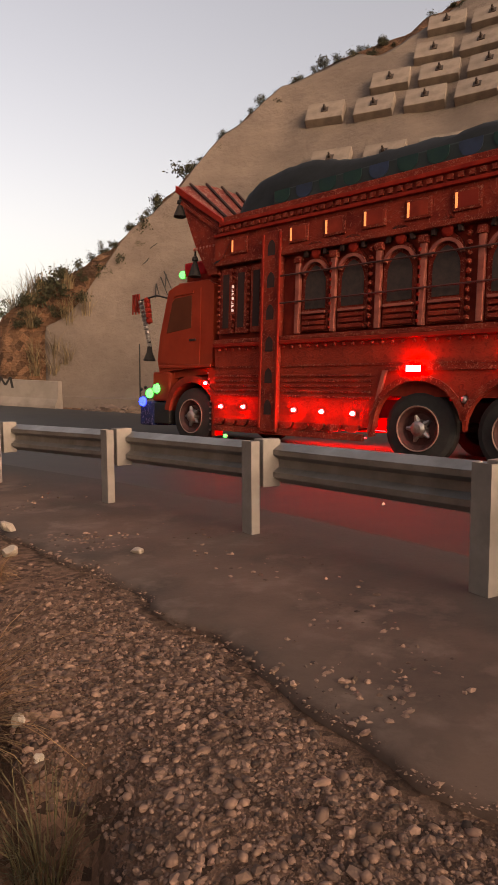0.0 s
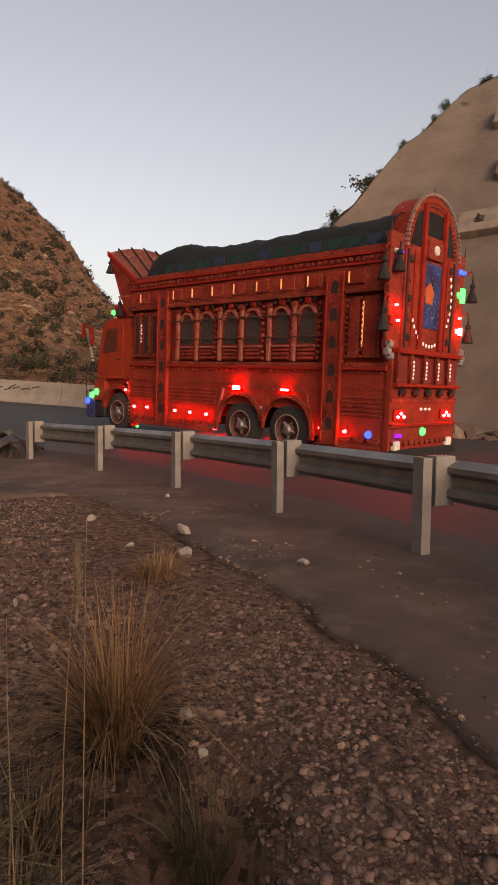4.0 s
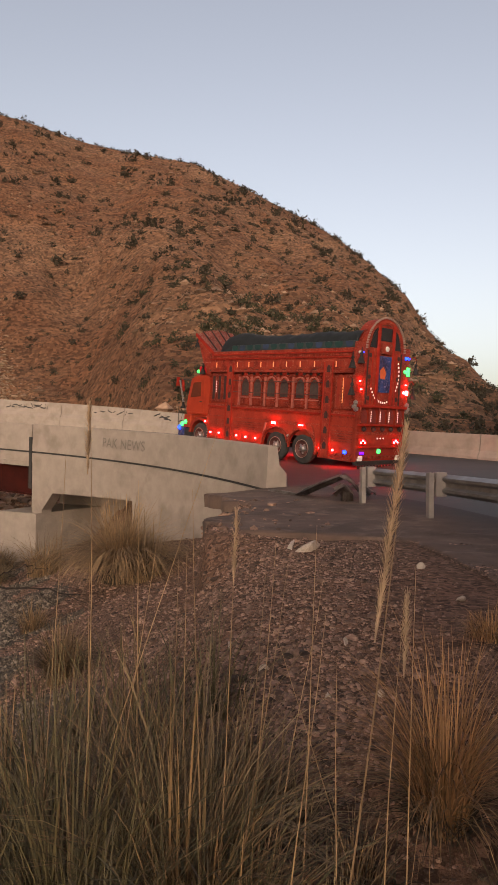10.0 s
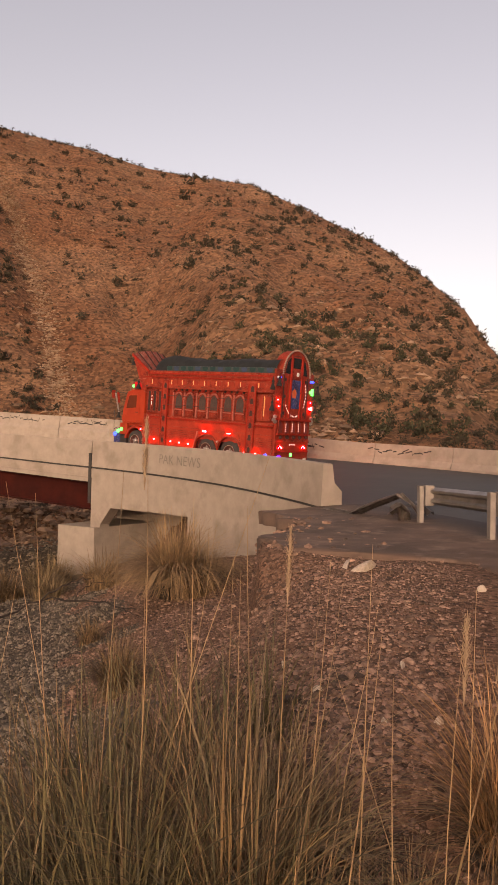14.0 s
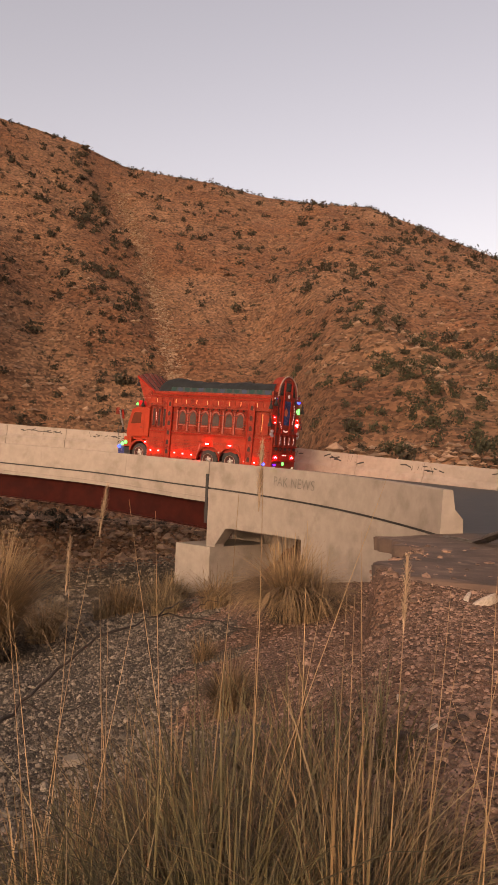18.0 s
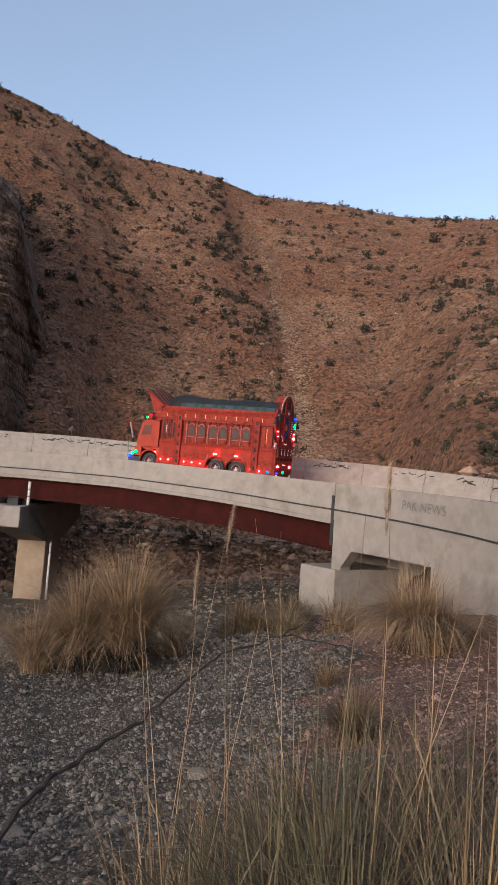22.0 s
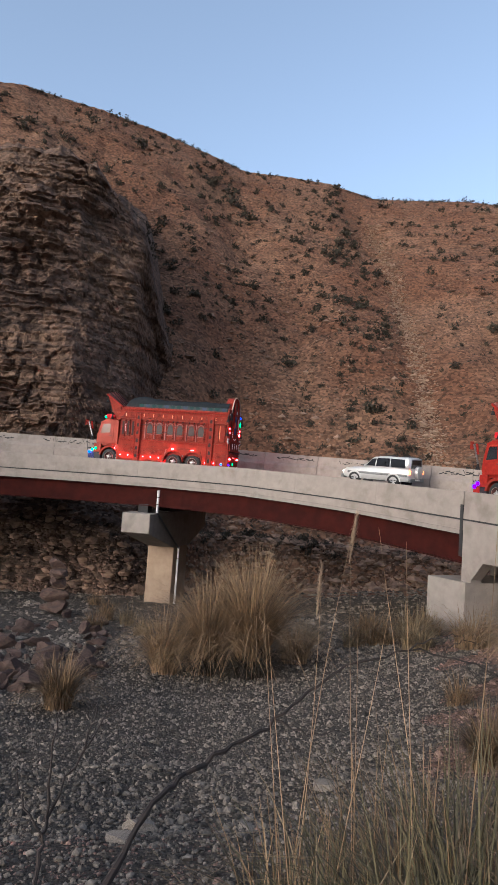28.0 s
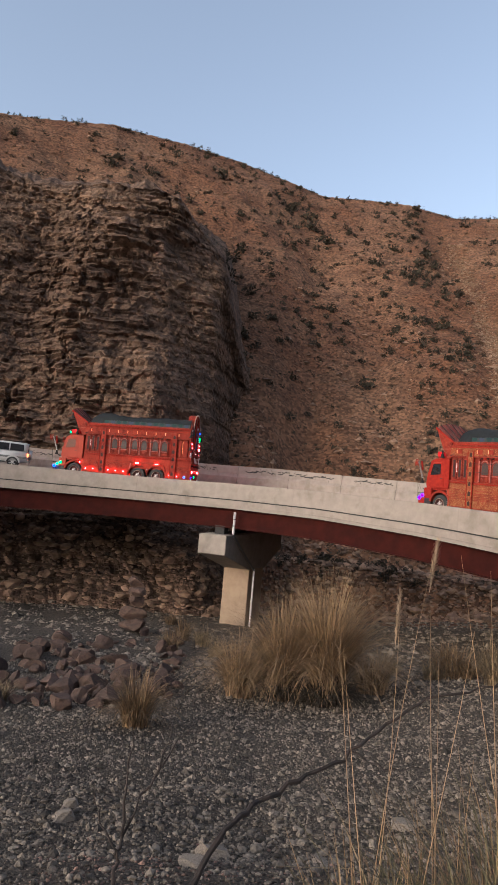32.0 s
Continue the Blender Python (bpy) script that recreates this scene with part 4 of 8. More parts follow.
M["screen"] = mat("dark_mesh_screen", (0.055, 0.035, 0.030), 0.6, second=(0.03, 0.022, 0.02), scale=14)
M["tarp_edge"] = mat("tarpaulin_border", (0.014, 0.020, 0.021), 0.6, second=(0.02, 0.03, 0.032), scale=3)
M["teal"] = mat("teal_border_cloth", (0.018, 0.046, 0.039), 0.85, spec=0.15, second=(0.015, 0.035, 0.04), scale=4)
M["tarp_blue"] = mat("blue_border_cloth", (0.020, 0.035, 0.080), 0.7, second=(0.014, 0.024, 0.045), scale=4)
M["rubber_worn"] = mat("tyre_rubber_worn", (0.03, 0.028, 0.027), 0.85, second=(0.02, 0.019, 0.019), scale=10, bump=0.004, bump_scale=40)
M["rim_red"] = mat("red_dusty_rim", (0.085, 0.026, 0.021), 0.6, 0.1, second=(0.05, 0.018, 0.016), scale=8)
M["rim_pale"] = mat("dusty_rim_edge", (0.36, 0.24, 0.20), 0.5, 0.3, second=(0.26, 0.17, 0.14), scale=9)
M["crown"] = art_paint("pink_crown_paint", (0.30, 0.075, 0.06), (0.22, 0.05, 0.045), (0.40, 0.24, 0.20), 12.0, 0.56)
# body red darkened to stand for shade inside the gallery arches
M["red_niche_shade"] = mat("deep_red_recess", (0.17, 0.018, 0.013), 0.6, second=(0.11, 0.014, 0.011), scale=7)
M["cab_glass"] = mat("reddish_cab_glass", (0.11, 0.028, 0.016), 0.2, second=(0.08, 0.02, 0.012), scale=1.5, spec=0.5)
M["chrome"] = mat("dull_chrome", (0.42, 0.38, 0.36), 0.35, 0.85, second=(0.28, 0.25, 0.24), scale=9)
M["black"] = mat("black_metal", (0.02, 0.019, 0.019), 0.6, scale=6)
M["tassel"] = mat("black_yak_tassel", (0.018, 0.014, 0.014), 0.9, scale=40, bump=0.01)
M["glass"] = mat("dark_glass", (0.02, 0.022, 0.026), 0.08, spec=0.6, scale=3)
M["art_blue"] = art_paint("blue_painted_picture", (0.03, 0.05, 0.16), (0.025, 0.02, 0.05), (0.20, 0.16, 0.30), 12.0, 0.60)
M["art_orange"] = mat("orange_painted_patch", (0.55, 0.10, 0.03), 0.5, scale=6)
M["white_lens"] = mat("white_lens", (0.7, 0.66, 0.62), 0.3, scale=6)
M["gold_art"] = art_paint("gold_olive_carving", (0.22, 0.055, 0.024), (0.15, 0.028, 0.015), (0.32, 0.16, 0.075), 16.0, 0.55)
M["l_red"] = glow("red_lamp", (1.0, 0.010, 0.012), 170)
M["l_red_hot"] = glow("bright_red_lamp", (1.0, 0.012, 0.014), 120)
M["l_green"] = glow("green_lamp", (0.0, 1.0, 0.14), 1.7)
M["l_blue"] = glow("blue_lamp", (0.0, 0.02, 1.0), 7)
M["l_purple"] = glow("violet_lamp", (0.03, 0.0, 1.0), 9)
M["l_red_strip"] = glow("red_light_strip", (1.0, 0.010, 0.012), 32)
M["l_white"] = glow("white_led", (1.0, 0.72, 0.70), 0.22)
M["l_amber"] = glow("amber_led", (1.0, 0.32, 0.12), 0.45)


def bx(name, parent, material, x0, y0, z0, x1, y1, z1, bevel=0.0, label=""):
    return part(name, boxm(min(x0, x1), y0, z0, max(x0, x1), y1, z1, bevel=bevel), material, parent, label)


def slab(pts, x0, x1):
    """A flat outline of (y, z) with a thickness along x."""
    bm = bmesh.new()
    a = [bm.verts.new((x0, y, z)) for y, z in pts]
    b = [bm.verts.new((x1, y, z)) for y, z in pts]
    bm.faces.new(a)
    bm.faces.new(b[::-1])
    for i in range(len(pts)):
        j = (i + 1) % len(pts)
        bm.faces.new((a[j], a[i], b[i], b[j]))
    bmesh.ops.recalc_face_normals(bm, faces=bm.faces)
    return bm


def slab_y(pts, y0, y1):
    """A flat outline of (x, z) with a thickness along y."""
    bm = bmesh.new()
    a = [bm.verts.new((x, y0, z)) for x, z in pts]
    b = [bm.verts.new((x, y1, z)) for x, z in pts]
    bm.faces.new(a)
    bm.faces.new(b[::-1])
    for i in range(len(pts)):
        j = (i + 1) % len(pts)
        bm.faces.new((a[j], a[i], b[i], b[j]))
    bmesh.ops.recalc_face_normals(bm, faces=bm.faces)
    return bm


def ogee(c, w, z0, z1, n=6):
    """A pointed arch outline: sides up to a springing, then curves to a point."""
    zs = z1 - w * 0.75
    pts = [(c - w / 2, z0), (c - w / 2, zs)]
    for k in range(1, n):
        u = k / n
        pts.append((c - w / 2 * math.cos(u * math.pi / 2) ** 0.9, zs + (z1 - zs) * (math.sin(u * math.pi / 2) * 0.75 + 0.25 * u * u)))
    pts.append((c, z1))
    right = [(2 * c - y, z) for y, z in pts[:-1]][::-1]
    return pts + right


def arc_strip(cy, cz, r0, r1, a0, a1, x0, x1, n=14):
    pts = [(cy + r1 * math.cos(radians(a0 + (a1 - a0) * k / n)), cz + r1 * math.sin(radians(a0 + (a1 - a0) * k / n))) for k in range(n + 1)]
    pts += [(cy + r0 * math.cos(radians(a1 + (a0 - a1) * k / n)), cz + r0 * math.sin(radians(a1 + (a0 - a1) * k / n))) for k in range(n + 1)]
    bm = bmesh.new()
    m = n + 1
    A = [bm.verts.new((x0, y, z)) for y, z in pts]
    B = [bm.verts.new((x1, y, z)) for y, z in pts]
    for i in range(n):
        o, p = 2 * n + 1 - i, 2 * n - i
        bm.faces.new((A[i], A[i + 1], A[p], A[o]))
        bm.faces.new((B[o], B[p], B[i + 1], B[i]))
        bm.faces.new((A[i + 1], A[i], B[i], B[i + 1]))
        bm.faces.new((A[o], A[p], B[p], B[o]))
    bmesh.ops.recalc_face_normals(bm, faces=bm.faces)
    return bm


def beads(pts, r):
    bm = bmesh.new()
    for p in pts:
        bmesh.ops.create_icosphere(bm, subdivisions=1, radius=r, matrix=Matrix.Translation(p))
    return bm


def make_wheel(truck, x, y, s, r=0.52, w=0.28):
    """A truck wheel: tyre with tread, dished rim and a hub; x is the outer face."""
    prof = [(0, r * 0.56), (0.02, r * 0.62), (0.035, r * 0.86), (0.06, r * 0.97), (0.09, r), (w - 0.09, r), (w - 0.06, r * 0.97), (w - 0.03, r * 0.86), (w, r * 0.6)]
    tyre = part("wheel", lathe(bmesh.new(), [(-s * a, b) for a, b in prof], 32, "X", caps=False), M["rubber_worn"], truck, smooth=False)
    tyre.location = (x, y, r)
    bm = lathe(bmesh.new(), [(-s * 0.015, r * 0.58), (-s * 0.0, r * 0.55), (-s * 0.03, r * 0.50), (-s * 0.05, r * 0.46), (-s * 0.10, r * 0.40), (-s * 0.10, r * 0.02)], 28, "X", caps=False)
    part("rim", bm, M["rim_red"], tyre)
    bm = lathe(bmesh.new(), [(-s * 0.10, r * 0.24), (s * 0.0, r * 0.2), (s * 0.03, r * 0.12), (s * 0.04, r * 0.03)], 16, "X")
    part("hub", bm, M["chrome"], tyre)
    bm = bmesh.new()
    for k in range(5):
        a = k * math.pi / 2.5
        c, q = math.cos(a), math.sin(a)
        cyl(bm, (-s * 0.06, 0.10 * c, 0.10 * q), (-s * 0.05, r * 0.36 * c, r * 0.36 * q), 0.05, 0.022, n=6)
    part("spokes", bm, M["chrome"], tyre)
    bm = lathe(bmesh.new(), [(s * 0.004, r * 0.60), (s * 0.012, r * 0.585), (s * 0.004, r * 0.56)], 32, "X", caps=False)
    part("rim_ring", bm, M["rim_pale"], tyre, "dusty pale rim edge")
    return tyre


def tassel(parent, x, y, z, size=0.42, hook=True, s=1):
    bm = bmesh.new()
    lathe(bm, [(z, 0.012), (z - size * 0.25, 0.02), (z - size * 0.3, 0.05), (z - size * 0.42, 0.06), (z - size * 0.45, 0.03), (z - size * 0.55, 0.05), (z - size * 0.98, 0.12), (z - size, 0.11)], 10, "Z", (x, y, 0))
    ob = part("tassel", bm, M["tassel"], parent, "black hanging tassel")
    if hook:
        bm = bmesh.new()
        cyl(bm, (x - s * 0.38, y, z - 0.02), (x - s * 0.1, y, z + 0.1), 0.015, n=6)
        cyl(bm, (x - s * 0.1, y, z + 0.1), (x, y, z), 0.015, n=6)
        part("hook", bm, M["red_bright"], ob)


def lamp(parent, material, x, y, z, s, r=0.045, label="", name="side_lamp", axis="X"):
    r *= 0.8
    bm = lathe(bmesh.new(), [(0, r * 1.25), (0.02, r * 1.2), (0.025, r)], 12, axis)
    body = part(name, bm, M["chrome"], parent, label)
    d = s
    if axis == "X":
        lens = lathe(bmesh.new(), [(d * 0.0, r), (d * 0.045, r * 0.85), (d * 0.06, r * 0.3)], 12, "X")
    else:
        lens = lathe(bmesh.new(), [(d * 0.0, r), (d * 0.045, r * 0.85), (d * 0.06, r * 0.3)], 12, "Y")
    part("lens", lens, material, body)
    body.location = (x, y, z)
    return body


WINDOWS = (1.75, 1.09, 0.34, -0.32, -1.10, -1.75)


def make_truck(second=False):
    """A three-axle cargo truck with a carved and painted body. y forward, x right; the origin lies under the first rear axle."""
    lower = M["gold_art"] if second else M["red_skirt"]
    art, fine = (M["red_art"], M["red_fine"]) if not second else (M["gold_art"], M["red_fine"])
    t = thing("cargo_truck", "red and gold carved cargo truck with a dark tarpaulin" if second else
              "red carved and painted cargo truck with coloured lamps", "truck")
    bx("chassis", t, M["black"], -0.5, -3.4, 0.62, 0.5, 5.6, 0.9, 0.02)
    bx("cargo_box", t, M["red_plain"], -1.17, -3.5, 0.95, 1.17, 3.88, 3.85)
    bx("floor_pan", t, M["dark_trim_shade"], -1.1, 2.0, 0.35, 1.1, 3.8, 0.95)
    for y in (4.52, 0.0, -1.31):
        part("axle", cyl(bmesh.new(), (-0.95, y, 0.52), (0.95, y, 0.52), 0.09, n=10), M["black"], t)
    for s in (-1, 1):
        X = s * 1.25
        near = s < 0
        # lower side with two wheel openings
        ys = sorted({3.88, -3.55, 2.0, -2.6, *[round(c + 0.64 * math.cos(math.pi * k / 12), 4) for c in (0.0, -1.31) for k in range(13)]})
        cols = []
        for y in ys:
            zb = 0.30
            for c in (0.0, -1.31):
                if abs(y - c) <= 0.6401:
                    zb = max(zb, 0.52 + math.sqrt(max(0.0, 0.64 ** 2 - (y - c) ** 2)))
            cols.append((y, zb))
        bm = bmesh.new()
        grid = [[bm.verts.new((x, y, z)) for x, z in ((s * 1.17, zb), (X, zb), (X, 1.73), (s * 1.17, 1.73))] for y, zb in cols]
        for a, b in zip(grid, grid[1:]):
            for k in range(4):
                bm.faces.new((a[k], a[(k + 1) % 4], b[(k + 1) % 4], b[k]))
        bm.faces.new(grid[0])
        bm.faces.new(grid[-1][::-1])
        bmesh.ops.recalc_face_normals(bm, faces=bm.faces)
        part("side_skirt", bm, lower, t)
        # planks and bead lines
        for z in (0.92, 1.0, 1.08, 1.16, 1.24):
            for y0, y1 in ((2.75, 3.84), (0.72, 2.36), (-2.14, -2.1), (-3.5, -2.64)):
                if y1 - y0 > 0.3:
                    bx("moulding", t, M["red_fine"], X, y0, z - 0.018, X + s * 0.022, y1, z + 0.018, 0.006)
        bx("upper_moulding", t, M["red_fine"], X, -3.5, 1.38, X + s * 0.02, 3.84, 1.41)
        # wheel surround
        part("wheel_arch", arc_strip(0.0, 0.52, 0.64, 0.72, -12, 168, X - s * 0.02, X + s * 0.05), M["red_fine"], t)
        part("wheel_arch", arc_strip(-1.31, 0.52, 0.64, 0.72, 12, 192, X - s * 0.02, X + s * 0.05), M["red_fine"], t)
        part("arch_panel", slab([(0.50, 1.30), (0.44, 1.37), (-1.72, 1.37), (-1.80, 1.30)], X, X + s * 0.03), M["red_fine"], t)
        part("mud_bar", slab([(0.74, 0.42), (0.69, 0.42), (0.46, 1.30), (0.52, 1.30)], X, X + s * 0.05), M["wood_post"], t, "pale painted bar before the wheel")
        part("mud_bar", slab([(-2.06, 0.45), (-2.0, 0.45), (-1.76, 1.30), (-1.82, 1.30)], X, X + s * 0.04), M["red_fine"], t)
        lamp(t, M["chrome"], X, -0.655, 0.92, s, 0.06, "round chrome boss between the wheels", "boss")
        # fringe under the skirt
        for y0, y1 in ((2.75, 3.84), (0.85, 2.36), (-3.5, -2.64)):
            n = int((y1 - y0) / 0.27)
            for k in range(n):
                c = y0 + (k + 0.5) * (y1 - y0) / n
                bm = slab([(c + 0.125 * math.cos(a), 0.52 - 0.11 * math.sin(a)) for a in [math.pi * j / 8 for j in range(9)]], X, X + s * 0.05)
                part("scallop", bm, M["red_fine"], t)
        bx("skirt_rail", t, M["red_fine"], X, 0.8, 0.30, X + s * 0.04, 3.86, 0.40, 0.01)
        bx("skirt_rail", t, M["red_fine"], X, -3.5, 0.30, X + s * 0.04, -2.1, 0.40, 0.01)
        # belt
        bx("belt", t, M["red_bright"], X - s * 0.08, -3.55, 1.73, X + s * 0.07, 3.88, 1.79, 0.012)
        bx("belt", t, fine, X - s * 0.08, -3.55, 1.79, X + s * 0.05, 3.88, 1.86, 0.012)
        part("belt_beads", beads([(X + s * 0.03, -3.45 + 0.16 * k, 1.69) for k in range(46)], 0.028), M["red_fine"], t)
        # tall pillars; flat dark plates paint the shade of pointed niches
        for yp, w in ((2.56, 0.34), (-2.42, 0.36)):
            bx("pillar", t, art, X - s * 0.05, yp - w / 2, 0.34, X + s * 0.09, yp + w / 2, 3.5, 0.02)
            for k in range(6):
                z = 0.62 + 0.50 * k
                part("niche", slab(ogee(yp, 0.15, z, z + 0.24), X + s * 0.088, X + s * 0.096), M["dark_trim_shade"], t)
            for e in (-1, 1):
                bx("pillar_edge", t, M["red_bright"], X + s * 0.08, yp + e * w / 2 - 0.02, 0.4, X + s * 0.115, yp + e * w / 2 + 0.02, 3.45, 0.008)
        # window bays
        for k, c in enumerate(WINDOWS):
            part("bay_frame", slab(ogee(c, 0.50, 1.9, 3.06), X - s * 0.08, X - s * 0.01), fine, t)
            part("screen", slab(ogee(c, 0.37, 2.24, 2.88), X - s * 0.012, X + s * 0.004), M["screen"], t, "dark mesh window screen")
            part("window_hood", arc_strip(c, 2.72, 0.20, 0.245, 10, 170, X - s * 0.01, X + s * 0.05, 10), M["wood_post"], t)
            bx("window_sill", t, M["wood_post"], X - s * 0.02, c - 0.22, 2.16, X + s * 0.05, c + 0.22, 2.20, 0.008)
            for z in (1.92, 2.0, 2.08):
                bx("slat", t, M["red_art"], X - s * 0.02, c - 0.21, z, X + s * 0.03, c + 0.21, z + 0.055, 0.008)
            part("medallion_arch", arc_strip(c, 3.02, 0.16, 0.21, 0, 180, X - s * 0.02, X + s * 0.05, 10), M["dark_trim_shade"], t)
            part("medallion", lathe(bmesh.new(), [(X, 0.085), (X + s * 0.03, 0.08), (X + s * 0.045, 0.05)], 12, "X", (0, c, 3.06)), M["red_bright"], t)
            bx("post", t, M["wood_post"], X - s * 0.02, c + 0.27, 1.88, X + s * 0.055, c + 0.35, 3.02, 0.012)
            bx("post_capital", t, M["red_fine"], X - s * 0.02, c + 0.25, 2.94, X + s * 0.075, c + 0.37, 3.04, 0.01)
            yb = c - 0.31
            part("bead_column", beads([(X + s * 0.03, yb, 1.94 + 0.115 * j) for j in range(10)], 0.042), M["red_fine"] if k % 2 else M["red_bright"], t)
        for z in (2.36, 2.78):
            part("hand_rail", cyl(bmesh.new(), (X + s * 0.08, -2.25, z), (X + s * 0.08, 2.4, z), 0.014, n=6), M["rim_red"], t)
        # panels before the first and behind the last pillar
        for c, w in ((3.62, 0.26), (3.27, 0.26), (2.93, 0.26), (-2.82, 0.24), (-3.2, 0.34)):
            bx("panel_frame", t, fine, X - s * 0.08, c - w / 2, 1.95, X + s * 0.02, c + w / 2, 3.05, 0.02)
            bx("panel", t, M["dark_trim_shade"] if c > 0 else M["red_plain"], X + s * 0.018, c - w / 2 + 0.06, 2.05, X + s * 0.026, c + w / 2 - 0.06, 2.95)
            part("panel_bead", beads([(X + s * 0.03, c + w / 2 + 0.03, 1.98 + 0.1 * j) for j in range(11)], 0.03), M["red_fine"], t)
        bx("led_strip", t, M["l_amber"], X + s * 0.026, -3.03, 2.15, X + s * 0.036, -3.0, 2.95)
        if near:
            bm = bmesh.new()
            for j in range(7):
                box(bm, X - 0.04, 3.43, 2.32 + 0.065 * j, X - 0.025, 3.47, 2.365 + 0.065 * j)
            part("led_strip", bm, M["l_white"], t, "white dotted light strip")
        # cornice
        bx("cornice", t, fine, X - s * 0.08, -3.55, 3.10, X + s * 0.08, 3.88, 3.18, 0.015)
        bx("frieze", t, art, X - s * 0.08, -3.55, 3.18, X + s * 0.05, 3.88, 3.58)
        for k in range(9):
            c = 2.05 - 0.66 * k if k < 7 else (-2.85, 3.3)[k - 7]
            bx("frieze_box", t, M["red_fine"], X + s * 0.05, c - 0.19, 3.25, X + s * 0.075, c + 0.19, 3.52, 0.02)
            bx("frieze_inset", t, M["red_plain"], X + s * 0.075, c - 0.14, 3.29, X + s * 0.08, c + 0.14, 3.48)
            bx("led_strip", t, M["l_amber"], X + s * 0.08, c + 0.12, 3.29, X + s * 0.09, c + 0.15, 3.48)
        bx("cornice", t, M["red_bright"], X - s * 0.08, -3.55, 3.58, X + s * 0.10, 3.88, 3.63, 0.012)
        bx("cornice", t, M["red_plain"], X - s * 0.08, -3.55, 3.63, X + s * 0.07, 3.80, 3.74, 0.012)
        bm = bmesh.new()
        for k in range(52):
            y = -3.48 + 0.14 * k
            box(bm, X + s * 0.07 if s > 0 else X - 0.11, y, 3.655, X + s * 0.11 if s > 0 else X - 0.07, y + 0.07, 3.725)
        part("dentil_band", bm, M["red_fine"], t)
        bx("cornice", t, M["red_bright"], X - s * 0.08, -3.55, 3.74, X + s * 0.13, 3.72, 3.80, 0.012)
        bx("cornice", t, fine, X - s * 0.08, -3.55, 3.80, X + s * 0.08, 3.66, 3.90, 0.012)
        # cab side and door
        cab = M["cab_orange"] if not second else M["red_bright"]
        part("cab_side", slab([(4.0, 1.42), (4.0, 2.86), (4.15, 2.94), (5.0, 2.92), (5.22, 2.84), (5.46, 2.0), (5.52, 1.55), (5.45, 1.30), (5.05, 1.36)], s * 1.08, s * 1.2), cab, t)
        door = part("door", slab([(4.32, 1.45), (4.32, 2.82), (5.02, 2.80), (5.14, 2.70), (5.36, 2.0), (5.40, 1.50)], s * 1.2, s * 1.215), cab, t)
        part("window", slab([(4.55, 2.12), (4.55, 2.70), (5.0, 2.68), (5.08, 2.62), (5.24, 2.05)], s * 1.214, s * 1.222), M["glass"] if second else M["cab_glass"], door, "dark side window" if second else "dark reddish side window")
        part("window_rim", slab([(4.50, 2.74), (4.50, 2.79), (5.02, 2.77), (5.1, 2.70), (5.06, 2.68), (5.0, 2.72)], s * 1.214, s * 1.235), M["cab_orange"], door)
        bx("door_handle", door, M["black"], s * 1.215, 4.42, 1.88, s * 1.245, 4.58, 1.92, 0.006)
        bx("cab_rib", t, cab, s * 1.2, 4.02, 1.40, s * 1.23, 5.45, 1.46, 0.01)
        part("front_fender", arc_strip(4.52, 0.52, 0.62, 0.74, 8, 172, s * 0.9, s * 1.23, 12), M["red_plain"], t)
        part("fender_flap", slab([(3.90, 0.2), (3.90, 1.38), (4.12, 1.38), (4.0, 0.9), (3.98, 0.2)], s * 1.0, s * 1.2), M["cab_orange"], t)
        part("flap_beads", beads([(s * 1.22, 4.0 + 0.02 * (j > 6) * (j - 6), 0.3 + 0.1 * j) for j in range(11)], 0.022), M["chrome"], t)
        # step and front corner
        bx("step", t, M["black"], s * 0.85, 5.15, 0.35, s * 1.2, 5.6, 0.75, 0.02)
        bx("corner_panel", t, cab, s * 0.95, 5.15, 0.78, s * 1.2, 5.66, 1.34, 0.04)
        # lamps
        if not second:
            for y0, y1 in ((0.9, 3.8), (-3.4, -2.2)):
                bx("led_strip", t, M["l_red_strip"], X - s * 0.22, y0, 0.335, X - s * 0.10, y1, 0.348, 0, "red light strip beneath the skirt")
        lights = [(3.65, 0.72), (3.12, 0.73), (2.05, 0.71), (1.52, 0.70), (0.97, 0.69), (-2.22, 0.63), (-2.77, 0.61)]
        if not second:
            for y, z in lights:
                lamp(t, M["l_red"], X + s * 0.05, y, z, s, 0.042, "round red side lamp")
            lamp(t, M["l_blue"], X + s * 0.05, -3.27, 0.59, s, 0.085, "round blue side lamp")
            bx("marker_lamp", t, M["l_red_hot"], X + s * 0.05, -0.06, 1.27, X + s * 0.10, 0.14, 1.36, 0.01, "bright red marker lamp above the wheel")
            bx("marker_lamp", t, M["l_red_hot"], X + s * 0.05, -1.40, 1.29, X + s * 0.08, -1.20, 1.34, 0.01, "bright red marker lamp above the wheel")
            lamp(t, M["l_red"], s * 1.23, 4.12, 1.12, s, 0.04, "small red lamp behind the front wheel")
            lamp(t, M["l_green"], X + s * 0.02, 3.55, 0.22, s, 0.04, "low green lamp")
        lamp(t, M["l_purple"] if second else M["l_green"], s * 1.2, 5.74, 0.92, s, 0.12, "violet front corner lamp" if second else "green front corner lamp")
        lamp(t, M["l_purple"] if second else M["l_blue"], s * 1.2, 5.95, 0.76, s, 0.12, "violet front corner lamp" if second else "blue front corner lamp")
        if not second:
            lamp(t, M["l_green"], s * 1.2, 5.52, 1.02, s, 0.12, "green front corner lamp")
            lamp(t, M["l_green"], s * 1.0, 5.05, 3.15, s, 0.09, "green roof lamp")
        # hanging ornaments at the cab's front corner
        arm = bmesh.new()
